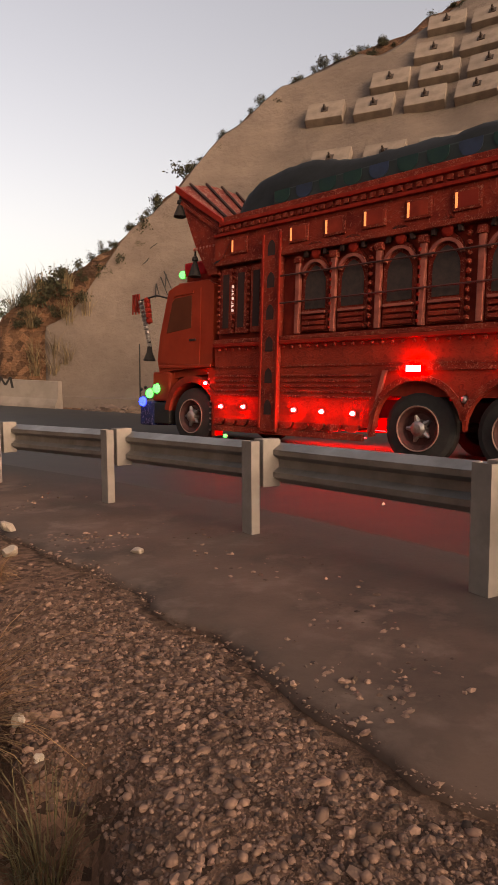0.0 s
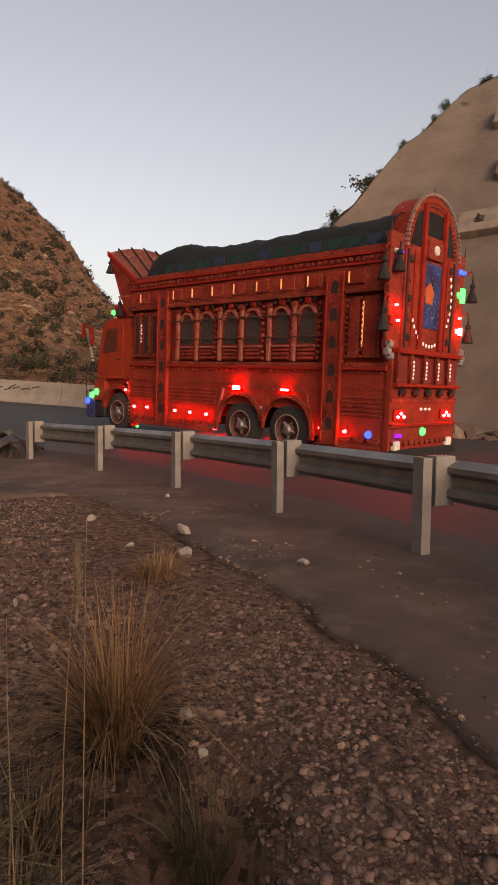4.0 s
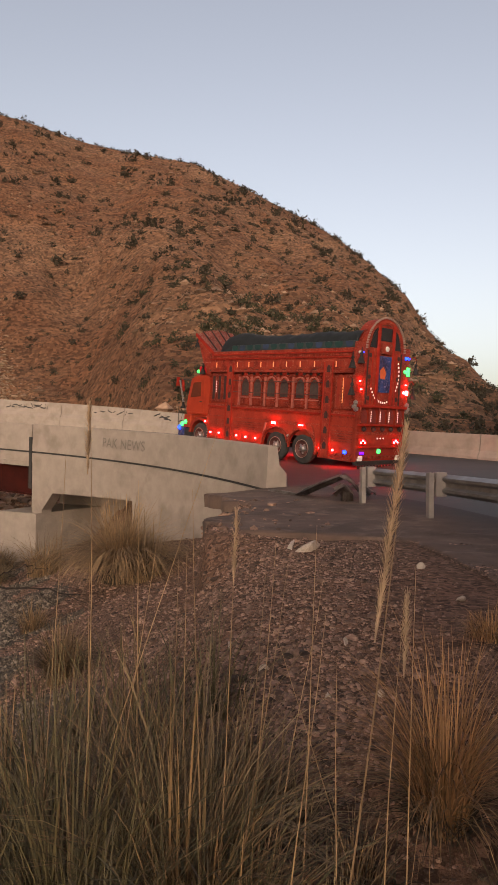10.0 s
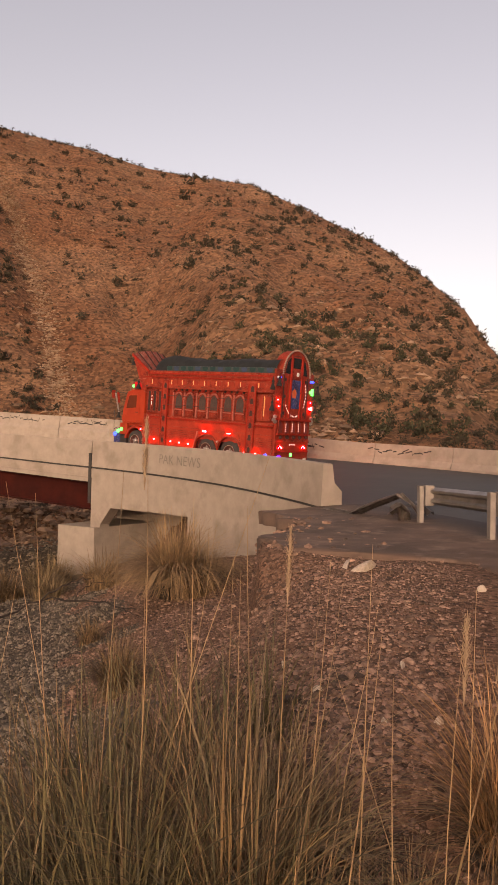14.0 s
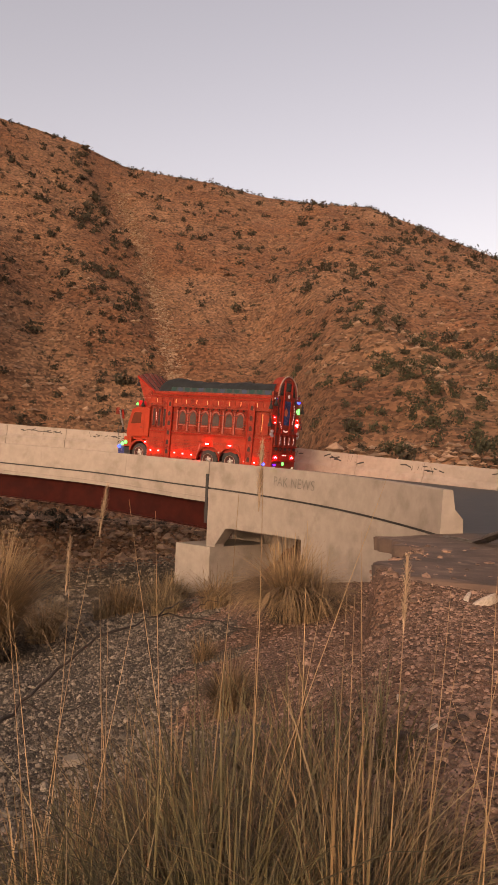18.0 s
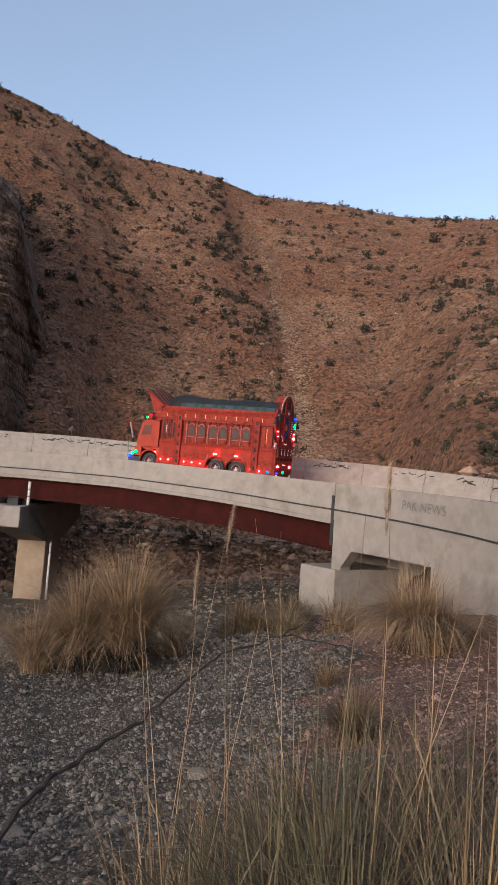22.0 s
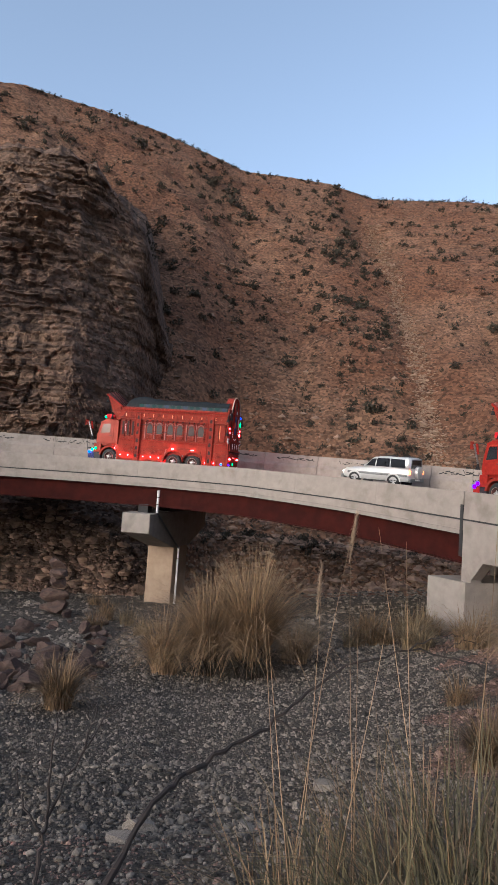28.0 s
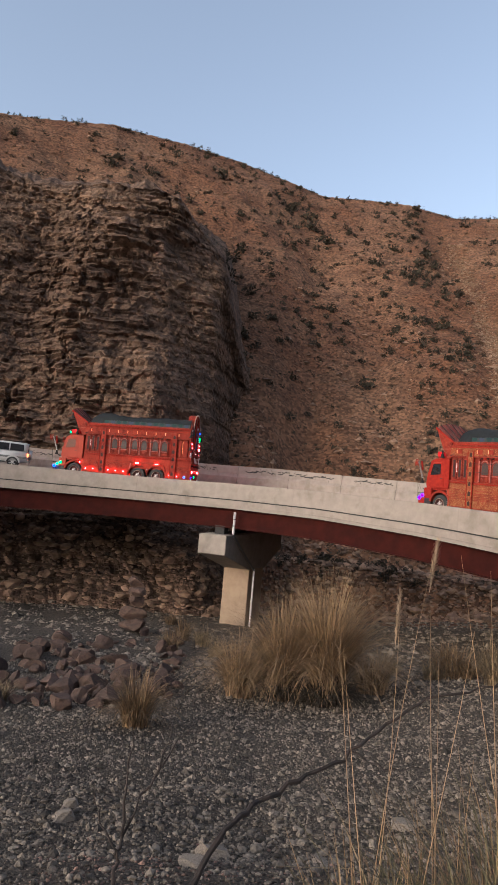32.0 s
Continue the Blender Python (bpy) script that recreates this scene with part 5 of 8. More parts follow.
        cyl(arm, (s * 1.05, 5.3, 2.72), (s * 1.1, 5.7, 2.82), 0.018, n=6)
        cyl(arm, (s * 1.1, 5.7, 2.82), (s * 1.1, 6.25, 2.76), 0.018, n=6)
        garland = part("ornament_arm", arm, M["black"], t)
        part("garland", beads([(s * 1.1, 6.2 - 0.03 * j, 2.72 - 0.085 * j) for j in range(11)], 0.055), M["chrome"], garland, "string of shiny beads")
        part("garland", beads([(s * 1.1, 6.0 - 0.02 * j, 2.75 - 0.10 * j) for j in range(5)], 0.075), M["red_bright"], garland, "red pompoms")
        bm = bmesh.new()
        for j in range(5):
            box(bm, s * 1.1 - 0.01, 6.25 + 0.05 * j, 2.5 + 0.05 * (j % 2), s * 1.1 + 0.01, 6.27 + 0.05 * j, 2.9)
        part("streamer", bm, M["red_bright"], garland)
        bm = lathe(bmesh.new(), [(1.95, 0.02), (1.80, 0.05), (1.72, 0.06), (1.58, 0.12), (1.56, 0.11)], 10, "Z", (s * 1.1, 5.9, 0))
        part("bell", bm, M["tassel"], garland, "dark hanging bell")
        part("pennant_rod", cyl(bmesh.new(), (s * 1.12, 6.15, 0.7), (s * 1.12, 6.2, 1.9), 0.014, n=6), M["black"], t)
    # cab front, roof, bumper
    cab = M["cab_orange"] if not second else M["red_bright"]
    part("cab_shell", slab([(4.02, 1.3), (4.02, 2.9), (5.0, 2.9), (5.2, 2.82), (5.44, 2.0), (5.5, 1.5), (5.45, 1.2)], -1.08, 1.08), cab, t)
    part("windscreen", slab([(5.24, 2.74), (5.215, 2.75), (5.455, 1.98), (5.475, 1.98)], -1.0, 1.0), M["glass"], t)
    bx("cab_roof", t, cab, -1.12, 4.05, 2.90, 1.12, 5.05, 2.98, 0.03)
    bx("roof_rack", t, M["red_bright"], -1.0, 4.25, 2.98, 1.0, 4.95, 3.12, 0.03)
    bx("roof_box", t, M["roof_red"], -1.02, 4.42, 3.10, 1.02, 5.0, 3.36, 0.05, "bright red box on the cab roof")
    bx("grille", t, M["black"], -1.1, 5.45, 0.8, 1.1, 5.62, 1.3, 0.02)
    bx("bumper", t, M["art_blue"] if not second else M["red_bright"], -1.2, 5.6, 0.3, 1.2, 6.05, 0.78, 0.04)
    bx("bumper_rail", t, M["chrome"], -1.2, 5.9, 0.8, 1.2, 6.1, 0.86, 0.02)
    part("bumper_grille", beads([(-1.15 + 0.1 * j, 6.08, 1.0 + 0.04 * (j % 2)) for j in range(24)], 0.04), M["black"], t)
    # crown above the cab
    for s in (-1, 1):
        part("crown_side", slab([(3.88, 3.0), (3.88, 3.86), (4.95, 4.66), (4.90, 4.50), (4.47, 3.58), (4.42, 3.50), (4.1, 3.0)], s * 1.14, s * 1.24), M["red_art"], t)
        part("crown_moulding", slab([(3.74, 3.80), (3.74, 3.90), (4.97, 4.70), (4.97, 4.58)], s * 1.22, s * 1.29), M["red_bright"], t)
        part("crown_moulding", slab([(3.80, 3.66), (3.80, 3.72), (4.90, 4.45), (4.90, 4.38)], s * 1.22, s * 1.27), M["red_fine"], t)
        part("crown_beads", beads([(s * 1.22, 3.9 + 0.085 * j, 3.50) for j in range(8)], 0.036), M["wood_post"], t)
        tassel(t, s * 1.25, 4.88, 4.55, 0.42, False)
        tassel(t, s * 1.2, 4.5, 3.52, 0.5, False)
    bm = bmesh.new()
    rows = []
    for i in range(7):
        u = i / 6
        rows.append([bm.verts.new((x, 3.8 + 1.15 * u, 3.86 + 0.80 * u + 0.28 * (1 - (x / 1.25) ** 2) * u)) for x in np.linspace(-1.25, 1.25, 13)])
    fs = [bm.faces.new((rows[i][j], rows[i][j + 1], rows[i + 1][j + 1], rows[i + 1][j])) for i in range(6) for j in range(12)]
    bmesh.ops.solidify(bm, geom=fs, thickness=0.05)
    part("crown_top", bm, M["crown"], t)
    for x in (-0.95, -0.55, -0.15, 0.25, 0.65, 1.05):
        part("crown_rib", cyl(bmesh.new(), (x, 3.95, 4.0 + 0.03 * (1 - (x / 1.25) ** 2)), (x * 1.02, 4.93, 4.69 + 0.28 * (1 - (x / 1.25) ** 2)), 0.03, 0.024, n=6), M["dark_trim_shade"], t)
    part("crown_face", slab([(4.1, 3.0), (4.05, 3.0), (4.40, 3.52), (4.86, 4.5), (4.92, 4.5), (4.47, 3.5)], -1.14, 1.14), M["red_art"], t)
    # tarpaulin over the load
    ny, nx = 60, 26
    V = []
    for i in range(ny):
        y = -3.45 + 7.35 * i / (ny - 1)
        for j in range(nx):
            u = 2 * j / (nx - 1) - 1
            x = 1.27 * u
            hump = 0.59 + 0.03 * math.sin(y * 1.1 + 1.0) + 0.24 * math.exp(-((y - 2.6) / 1.0) ** 2) + 0.10 * float(smooth01(y, 0.5, -2.2))
            z = 3.86 + hump * (1 - abs(u) ** 7) + 0.05 * float(vnoise(y * 1.6, u * 2.6, 31)) + 0.03 * float(vnoise(y * 5, u * 5, 33)) + 0.02 * float(vnoise(y * 11 + u * 4, u * 9, 37))
            droop = float(smooth01(y, 3.15, 3.85))
            z -= droop * (0.30 + 0.25 * (1 - abs(u) ** 7))
            if abs(u) > 0.97:
                z -= 0.05 + 0.02 * math.sin(y * 9)
                x *= 1.02 + 0.05 * droop
            if abs(u) > 0.8:
                z -= 0.40 * droop
            V.append((x, y + 0.06 * float(vnoise(y * 3, u * 3, 35)), z))
    F = grid_faces(ny, nx).tolist()
    mesh_part("tarpaulin", V, F, M["tarp"], t, "dark wrinkled tarpaulin over the load", True)
    for s in (-1, 1):
        bx("tarp_border", t, M["tarp_edge"], s * 1.2, -3.4, 3.88, s * 1.285, 2.6, 4.12, 0.02)
        for k in range(14):
            y = -3.32 + 0.43 * k
            cup = [(y, 4.11), (y + 0.30, 4.11)] + [(y + 0.15 + 0.15 * math.cos(math.pi * j / 8), 4.03 - 0.12 * math.sin(math.pi * j / 8)) for j in range(9)]
            part("scallop", slab(cup, s * 1.287, s * 1.297), M["teal"] if k % 3 else M["tarp_blue"], t, "dark cloth scallop of the tarpaulin's border")
        part("rope", cyl(bmesh.new(), (s * 1.3, 3.0, 3.72), (s * 1.0, 2.75, 4.32), 0.012, n=6), M["wood_post"], t)
    # rear
    Y = -3.58
    arch = [(-0.98, 2.1), (-0.98, 3.9)] + [(-0.98 * math.cos(math.pi * k / 20), 3.92 + 1.0 * math.sin(math.pi * k / 20)) for k in range(1, 20)] + [(0.98, 3.9), (0.98, 2.1)]
    part("rear_arch", slab_y(arch, Y - 0.05, Y + 0.42), art, t)
    for rr, rb, stuff in ((0.88, 0.026, M["red_fine"]), (0.80, 0.018, M["dark_trim_shade"])):
        part("arch_moulding", beads([(-rr * math.cos(math.pi * k / 34), Y - 0.06, 3.92 + rr * math.sin(math.pi * k / 34)) for k in range(35)], rb), stuff, t)
    for x in (-0.90, -0.66, 0.60, 0.86):
        bx("rear_strip", t, M["dark_trim_shade"] if abs(x) > 0.7 else M["red_bright"], x - 0.03, Y - 0.075, 2.16, x + 0.03, Y - 0.05, 3.86, 0.008)
    for x in (-0.78, 0.73):
        for k in range(5):
            part("carved_rosette", lathe(bmesh.new(), [(Y - 0.085, 0.02), (Y - 0.075, 0.06), (Y - 0.05, 0.075)], 10, "Y", (x, 0, 2.34 + 0.34 * k)), M["red_fine"] if k % 2 else M["dark_trim_shade"], t)
    rim = bmesh.new()
    for k in range(40):
        a = math.pi * k / 39
        box(rim, -1.0 * math.cos(a) - 0.025, Y - 0.10, 3.92 + 1.02 * math.sin(a) - 0.025, -1.0 * math.cos(a) + 0.025, Y - 0.04, 3.92 + 1.02 * math.sin(a) + 0.025)
    part("arch_studs", rim, M["rim_pale"], t)
    part("arch_spire", cyl(bmesh.new(), (0, Y, 4.9), (0, Y, 5.12), 0.02, 0.005, n=6), M["black"], t)
    for x in (-0.42, 0.36):
        bx("rear_post", t, M["red_bright"], x - 0.05, Y - 0.12, 2.15, x + 0.05, Y - 0.05, 4.72, 0.015)
    part("rear_picture", slab_y([(-0.36, 2.55), (-0.36, 3.72), (0.30, 3.72), (0.30, 2.55)], Y - 0.08, Y - 0.05), M["art_blue"], t, "painted picture in blue and orange")
    part("picture_patch", slab_y([(-0.25, 3.0), (-0.28, 3.25), (-0.1, 3.38), (0.05, 3.2), (0.0, 2.98)], Y - 0.085, Y - 0.08), M["art_orange"], t)
    bx("emblem_board", t, M["red_fine"], -0.30, Y - 0.12, 3.78, 0.26, Y - 0.05, 4.12, 0.02)
    part("emblem", lathe(bmesh.new(), [(Y - 0.15, 0.08), (Y - 0.12, 0.09)], 16, "Y", (-0.02, 0, 3.95)), M["white_lens"], t)
    for x0, x1, x2 in ((-0.85, -0.47, -0.5), (0.42, 0.80, 0.45)):
        part("rear_pane", slab_y([(x0, 3.95), (x1, 3.95), (x1, 4.6), ((x0 + x1) / 2, 4.5)] if x0 < 0 else [(x0, 3.95), (x1, 3.95), ((x0 + x1) / 2, 4.5), (x0, 4.6)], Y - 0.06, Y - 0.05), M["glass"], t)
    part("rear_pane", slab_y([(-0.36, 4.2), (0.30, 4.2), (0.30, 4.62), (-0.36, 4.62)], Y - 0.06, Y - 0.05), M["glass"], t)
    ring = bmesh.new()
    for k in range(44):
        a = 2 * math.pi * k / 44
        x, z = -0.03 + 0.78 * math.cos(a), 3.15 + 0.93 * math.sin(a)
        if (3.6 < a < 4.3) or (a > 4.4 and a < 5.0) or (5.6 < a < 6.28) or a < 0.5:
            box(ring, x - 0.02, Y - 0.095, z - 0.03, x + 0.02, Y - 0.08, z + 0.03)
    part("led_ring", ring, M["l_white"], t, "oval of white lights")
    for s in (-1, 1):
        bx("rear_wing", t, M["red_fine"], s * 0.98, Y - 0.02, 2.1, s * 1.42, Y + 0.08, 4.08, 0.02)
        part("wing_finial", cyl(bmesh.new(), (s * 1.4, Y, 4.05), (s * 1.4, Y, 4.28), 0.02, 0.004, n=6), M["black"], t)
        lamp(t, M["l_blue"], s * 1.15, Y - 0.04, 3.75, -1, 0.065 if s > 0 else 0.035, "blue rear lamp", "rear_lamp", "Y")
        lamp(t, M["l_red"], s * 1.22, Y - 0.04, 2.86, -1, 0.03, "small red rear lamp", "rear_lamp", "Y")
        if s < 0:
            tassel(t, s * 1.3, Y - 0.12, 3.9, 0.5, False)
        lamp(t, M["l_blue"] if s > 0 else M["white_lens"], s * 1.30, Y - 0.04, 3.75, -1, 0.055, "blue rear lamp", "rear_lamp", "Y")
        if s > 0:
            lamp(t, M["l_green"], s * 1.14, Y - 0.04, 3.30, -1, 0.075, "green rear lamp", "rear_lamp", "Y")
            bx("rear_lamp", t, M["l_green"], 1.24, Y - 0.06, 3.16, 1.42, Y - 0.02, 3.46, 0.02, "green rear lamp")
        lamp(t, M["l_red_hot"], s * 1.14, Y - 0.04, 2.60, -1, 0.06 if s > 0 else 0.03, "red rear lamp", "rear_lamp", "Y")
        bx("rear_lamp", t, M["l_red_hot"] if s > 0 else M["red_bright"], s * 1.24, Y - 0.06, 2.52, s * 1.40, Y - 0.02, 2.68, 0.02, "red rear lamp")
        tassel(t, s * (1.80 if s > 0 else 1.60), Y - 0.02, 3.75, 0.52, True, s)
        tassel(t, s * (1.72 if s > 0 else 1.56), Y - 0.02, 2.92, 0.52, True, s)
        part("mirror_ball", beads([(s * 1.36, Y - 0.05, 2.18), (s * 1.42, Y - 0.05, 2.05), (s * 1.34, Y - 0.06, 1.98)], 0.09), M["chrome"], t)
    bx("tailgate", t, M["red_plain"], -1.25, Y - 0.06, 0.32, 1.25, Y + 0.1, 2.1)
    bx("gallery_rail", t, M["red_bright"], -1.22, Y - 0.18, 2.04, 1.22, Y - 0.06, 2.12, 0.015)
    bx("gallery_rail", t, M["red_bright"], -1.22, Y - 0.18, 1.46, 1.22, Y - 0.06, 1.52, 0.015)
    for k in range(5):
        c = -0.95 + 0.475 * k
        # thin plate on the flat tailgate, its darker red painting the niche's shade
        part("gallery_niche", slab_y([(p, z) for p, z in ogee(c, 0.34, 1.54, 2.02)], Y - 0.075, Y - 0.065), M["red_niche_shade"], t)
        part("gallery_post", cyl(bmesh.new(), (c - 0.237, Y - 0.14, 1.5), (c - 0.237, Y - 0.14, 2.06), 0.03, n=8), M["red_fine"], t)
        if 0 < k < 5:
            bm = bmesh.new()
            for j in range(5):
                box(bm, c - 0.25, Y - 0.19, 1.60 + 0.07 * j, c - 0.22, Y - 0.175, 1.645 + 0.07 * j)
            part("led_strip", bm, M["l_white"], t)
        part("gallery_knob", beads([(c, Y - 0.12, 1.36)], 0.09), M["dark_trim_shade"], t)
    bx("tail_moulding", t, M["red_fine"], -1.25, Y - 0.1, 1.18, 1.25, Y - 0.06, 1.26, 0.012)
    for x in (-0.95, 0.80):
        bx("tail_lamp", t, M["red_bright"], x - 0.2, Y - 0.1, 0.86, x + 0.2, Y - 0.06, 1.06, 0.02)
        part("lens", beads([(x - 0.1 + 0.1 * j, Y - 0.12, 0.93 + 0.06 * (j % 2)) for j in range(3)], 0.035), M["l_red"], t)
    part("reflector", beads([(-0.2 + 0.16 * j, Y - 0.1, 1.06) for j in range(3)], 0.03), M["l_white"], t)
    bx("tail_moulding", t, M["red_bright"], -1.25, Y - 0.12, 0.74, 1.25, Y - 0.06, 0.80, 0.012)
    lamp(t, M["l_green"], -0.08, Y - 0.08, 0.64, -1, 0.1, "round green lamp at the tail", "tail_disc", "Y")
    bx("plate_lamp", t, M["l_purple"], -1.02, Y - 0.1, 0.56, -0.84, Y - 0.06, 0.61)
    for x in (-1.05, 0.95):
        bx("reverse_lamp", t, M["white_lens"], x - 0.1, Y - 0.14, 0.34, x + 0.1, Y - 0.06, 0.5, 0.02)
    for k in range(12):
        c = -1.1 + 0.2 * k
        part("scallop", slab_y([(c + 0.09 * math.cos(math.pi * j / 6), 0.5 - 0.1 * math.sin(math.pi * j / 6)) for j in range(7)], Y - 0.11, Y - 0.06), M["red_fine"], t)
    bx("rear_bumper", t, M["black"], -1.2, Y - 0.15, 0.2, 1.2, Y + 0.05, 0.34, 0.02)
    bm = bmesh.new()
    for k in range(14):
        x = -1.1 + 0.165 * k
        cyl(bm, (x, Y - 0.1, 0.22), (x, Y - 0.1, 0.05), 0.025, 0.035, n=6)
    part("chain_fringe", bm, M["black"], t, "row of short hanging chains")
    wheels = [make_wheel(t, s * 1.22, y, s) for s in (-1, 1) for y in (4.52, 0.0, -1.31)]
    return t, wheels


TRUCK, WHEELS = make_truck()
TRUCK_2, WHEELS_2 = make_truck(True)


# rows of beads, studs and small lights on the trucks, too small to pick apart
ORNAMENT = ("bead", "dentil", "stud", "led_")
for ob in list(scene.objects):
    if ob.type == "MESH" and ob.parent is not None and any(w in ob.name for w in ORNAMENT):
        tagged(ob, kind="stuff")

# ---- stones, scrub and grass ----
M["pebble"] = mat("gravel_stone", (0.190, 0.112, 0.080), 0.9, second=(0.105, 0.060, 0.045), scale=18, island=0.7, bump=0.010, bump_scale=60)
M["bank_pebble"] = mat("bank_stone", (0.205, 0.125, 0.092), 0.9, second=(0.095, 0.056, 0.043), scale=18, island=0.75, bump=0.010, bump_scale=60)
M["grit"] = mat("heap_grit", (0.125, 0.070, 0.050), 0.95, second=(0.095, 0.052, 0.038), scale=18, island=0.5)
M["wash_stone"] = mat("wash_stone", (0.168, 0.134, 0.102), 0.9, second=(0.062, 0.049, 0.039), scale=14, island=0.8)
M["boulder"] = mat("red_brown_boulder", (0.082, 0.046, 0.033), 0.9, second=(0.042, 0.026, 0.020), scale=3, third=(0.115, 0.070, 0.052), third_scale=1.2, bump=0.03, bump_scale=6, rand=0.3)
M["pale_stone"] = mat("pale_limestone", (0.40, 0.33, 0.275), 0.85, second=(0.27, 0.215, 0.175), scale=9, bump=0.01, bump_scale=25)
M["hill_rock"] = mat("hill_rock", (0.25, 0.155, 0.103), 0.95, second=(0.15, 0.092, 0.062), scale=2, island=0.5)
M["boulder_pale"] = mat("roadside_rock", (0.165, 0.112, 0.086), 0.95, second=(0.09, 0.06, 0.047), scale=5, island=0.5)
M["scree"] = mat("pale_scree", (0.30, 0.20, 0.135), 0.95, second=(0.22, 0.14, 0.095), scale=2, island=0.3)
M["scrub"] = mat("grey_green_scrub", (0.044, 0.033, 0.019), 0.9, second=(0.028, 0.022, 0.013), scale=3, island=0.5)
M["scrub_green"] = mat("dark_green_scrub", (0.046, 0.042, 0.020), 0.9, second=(0.028, 0.028, 0.014), scale=3, island=0.45)
M["dry_grass"] = mat("dry_golden_grass", (0.185, 0.112, 0.053), 0.7, second=(0.090, 0.055, 0.027), scale=3, island=0.6)
M["rust_grass"] = mat("orange_dry_grass", (0.31, 0.162, 0.072), 0.7, second=(0.16, 0.083, 0.038), scale=3, island=0.55)
M["gully_grass"] = mat("gully_straw_grass", (0.30, 0.190, 0.098), 0.7, second=(0.155, 0.095, 0.050), scale=3, island=0.5)
M["pale_grass"] = mat("pale_straw_grass", (0.205, 0.142, 0.074), 0.7, second=(0.090, 0.062, 0.034), scale=3, island=0.55)
M["green_grass"] = mat("olive_grass", (0.102, 0.079, 0.034), 0.75, second=(0.048, 0.039, 0.018), scale=3, island=0.45)
# dead litter, coloured extra dark to put shade into the gaps between blades
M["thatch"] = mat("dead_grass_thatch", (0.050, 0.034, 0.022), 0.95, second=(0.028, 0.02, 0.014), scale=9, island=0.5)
M["plume"] = mat("reed_plume", (0.38, 0.26, 0.17), 0.9, scale=20, island=0.3)
M["straw"] = mat("straw_stem", (0.30, 0.19, 0.10), 0.7, second=(0.18, 0.11, 0.06), scale=6, rand=0.35)
M["twig"] = mat("bare_dark_branch", (0.036, 0.024, 0.019), 0.9, second=(0.022, 0.016, 0.013), scale=12, bump=0.004)

ICO_V, ICO_F = None, None
OCT_V = np.array([(1, 0, 0), (0, 1, 0), (-1, 0, 0), (0, -1, 0), (0, 0, 1), (0, 0, -1)], float)
OCT_F = np.array([(0, 1, 4), (1, 2, 4), (2, 3, 4), (3, 0, 4), (1, 0, 5), (2, 1, 5), (3, 2, 5), (0, 3, 5)])


def ico():
    global ICO_V, ICO_F
    if ICO_V is None:
        bm = bmesh.new()
        bmesh.ops.create_icosphere(bm, subdivisions=1, radius=1.0)
        bm.verts.ensure_lookup_table()
        ICO_V = np.array([v.co[:] for v in bm.verts])
        ICO_F = np.array([[v.index for v in f.verts] for f in bm.faces])
        bm.free()
    return ICO_V, ICO_F


def stones(name, x, y, size, material, rng, flat=0.65, sink=0.3, z=None, smooth=False, small=False):
    """Many loose stones, each with its own shape, as one mesh."""
    v, f = (OCT_V, OCT_F) if small else ico()
    n = len(x)
    z = ground_z(x, y) if z is None else z
    bump = 0.22 if smooth else 0.28
    V = v[None] * (1 + rng.uniform(-bump, bump, (n, len(v), 1)))
    V = V * np.stack([size * rng.uniform(0.8, 1.45, n), size * rng.uniform(0.65, 1.1, n), size * flat * rng.uniform(0.7, 1.2, n)], -1)[:, None]
    a = rng.uniform(0, 2 * np.pi, n)
    tilt = rng.uniform(-0.4, 0.4, n)
    c, s = np.cos(a)[:, None], np.sin(a)[:, None]
    X = V[..., 0] * c - V[..., 1] * s
    Y = V[..., 0] * s + V[..., 1] * c
    Z = V[..., 2] + X * tilt[:, None] * 0.4
    P = np.stack([X + x[:, None], Y + y[:, None], Z + (z + size * flat * (1 - 2 * sink))[:, None]], -1).reshape(-1, 3)
    F = (f[None] + (np.arange(n) * len(v))[:, None, None]).reshape(-1, 3)
    ob = sheet(name, P, F, material, smooth)
    if smooth:
        # some water-worn, some freshly broken
        ob.data.polygons.foreach_set("use_smooth", np.repeat(rng.uniform(0, 1, n) < 0.4, len(f)))
    return ob


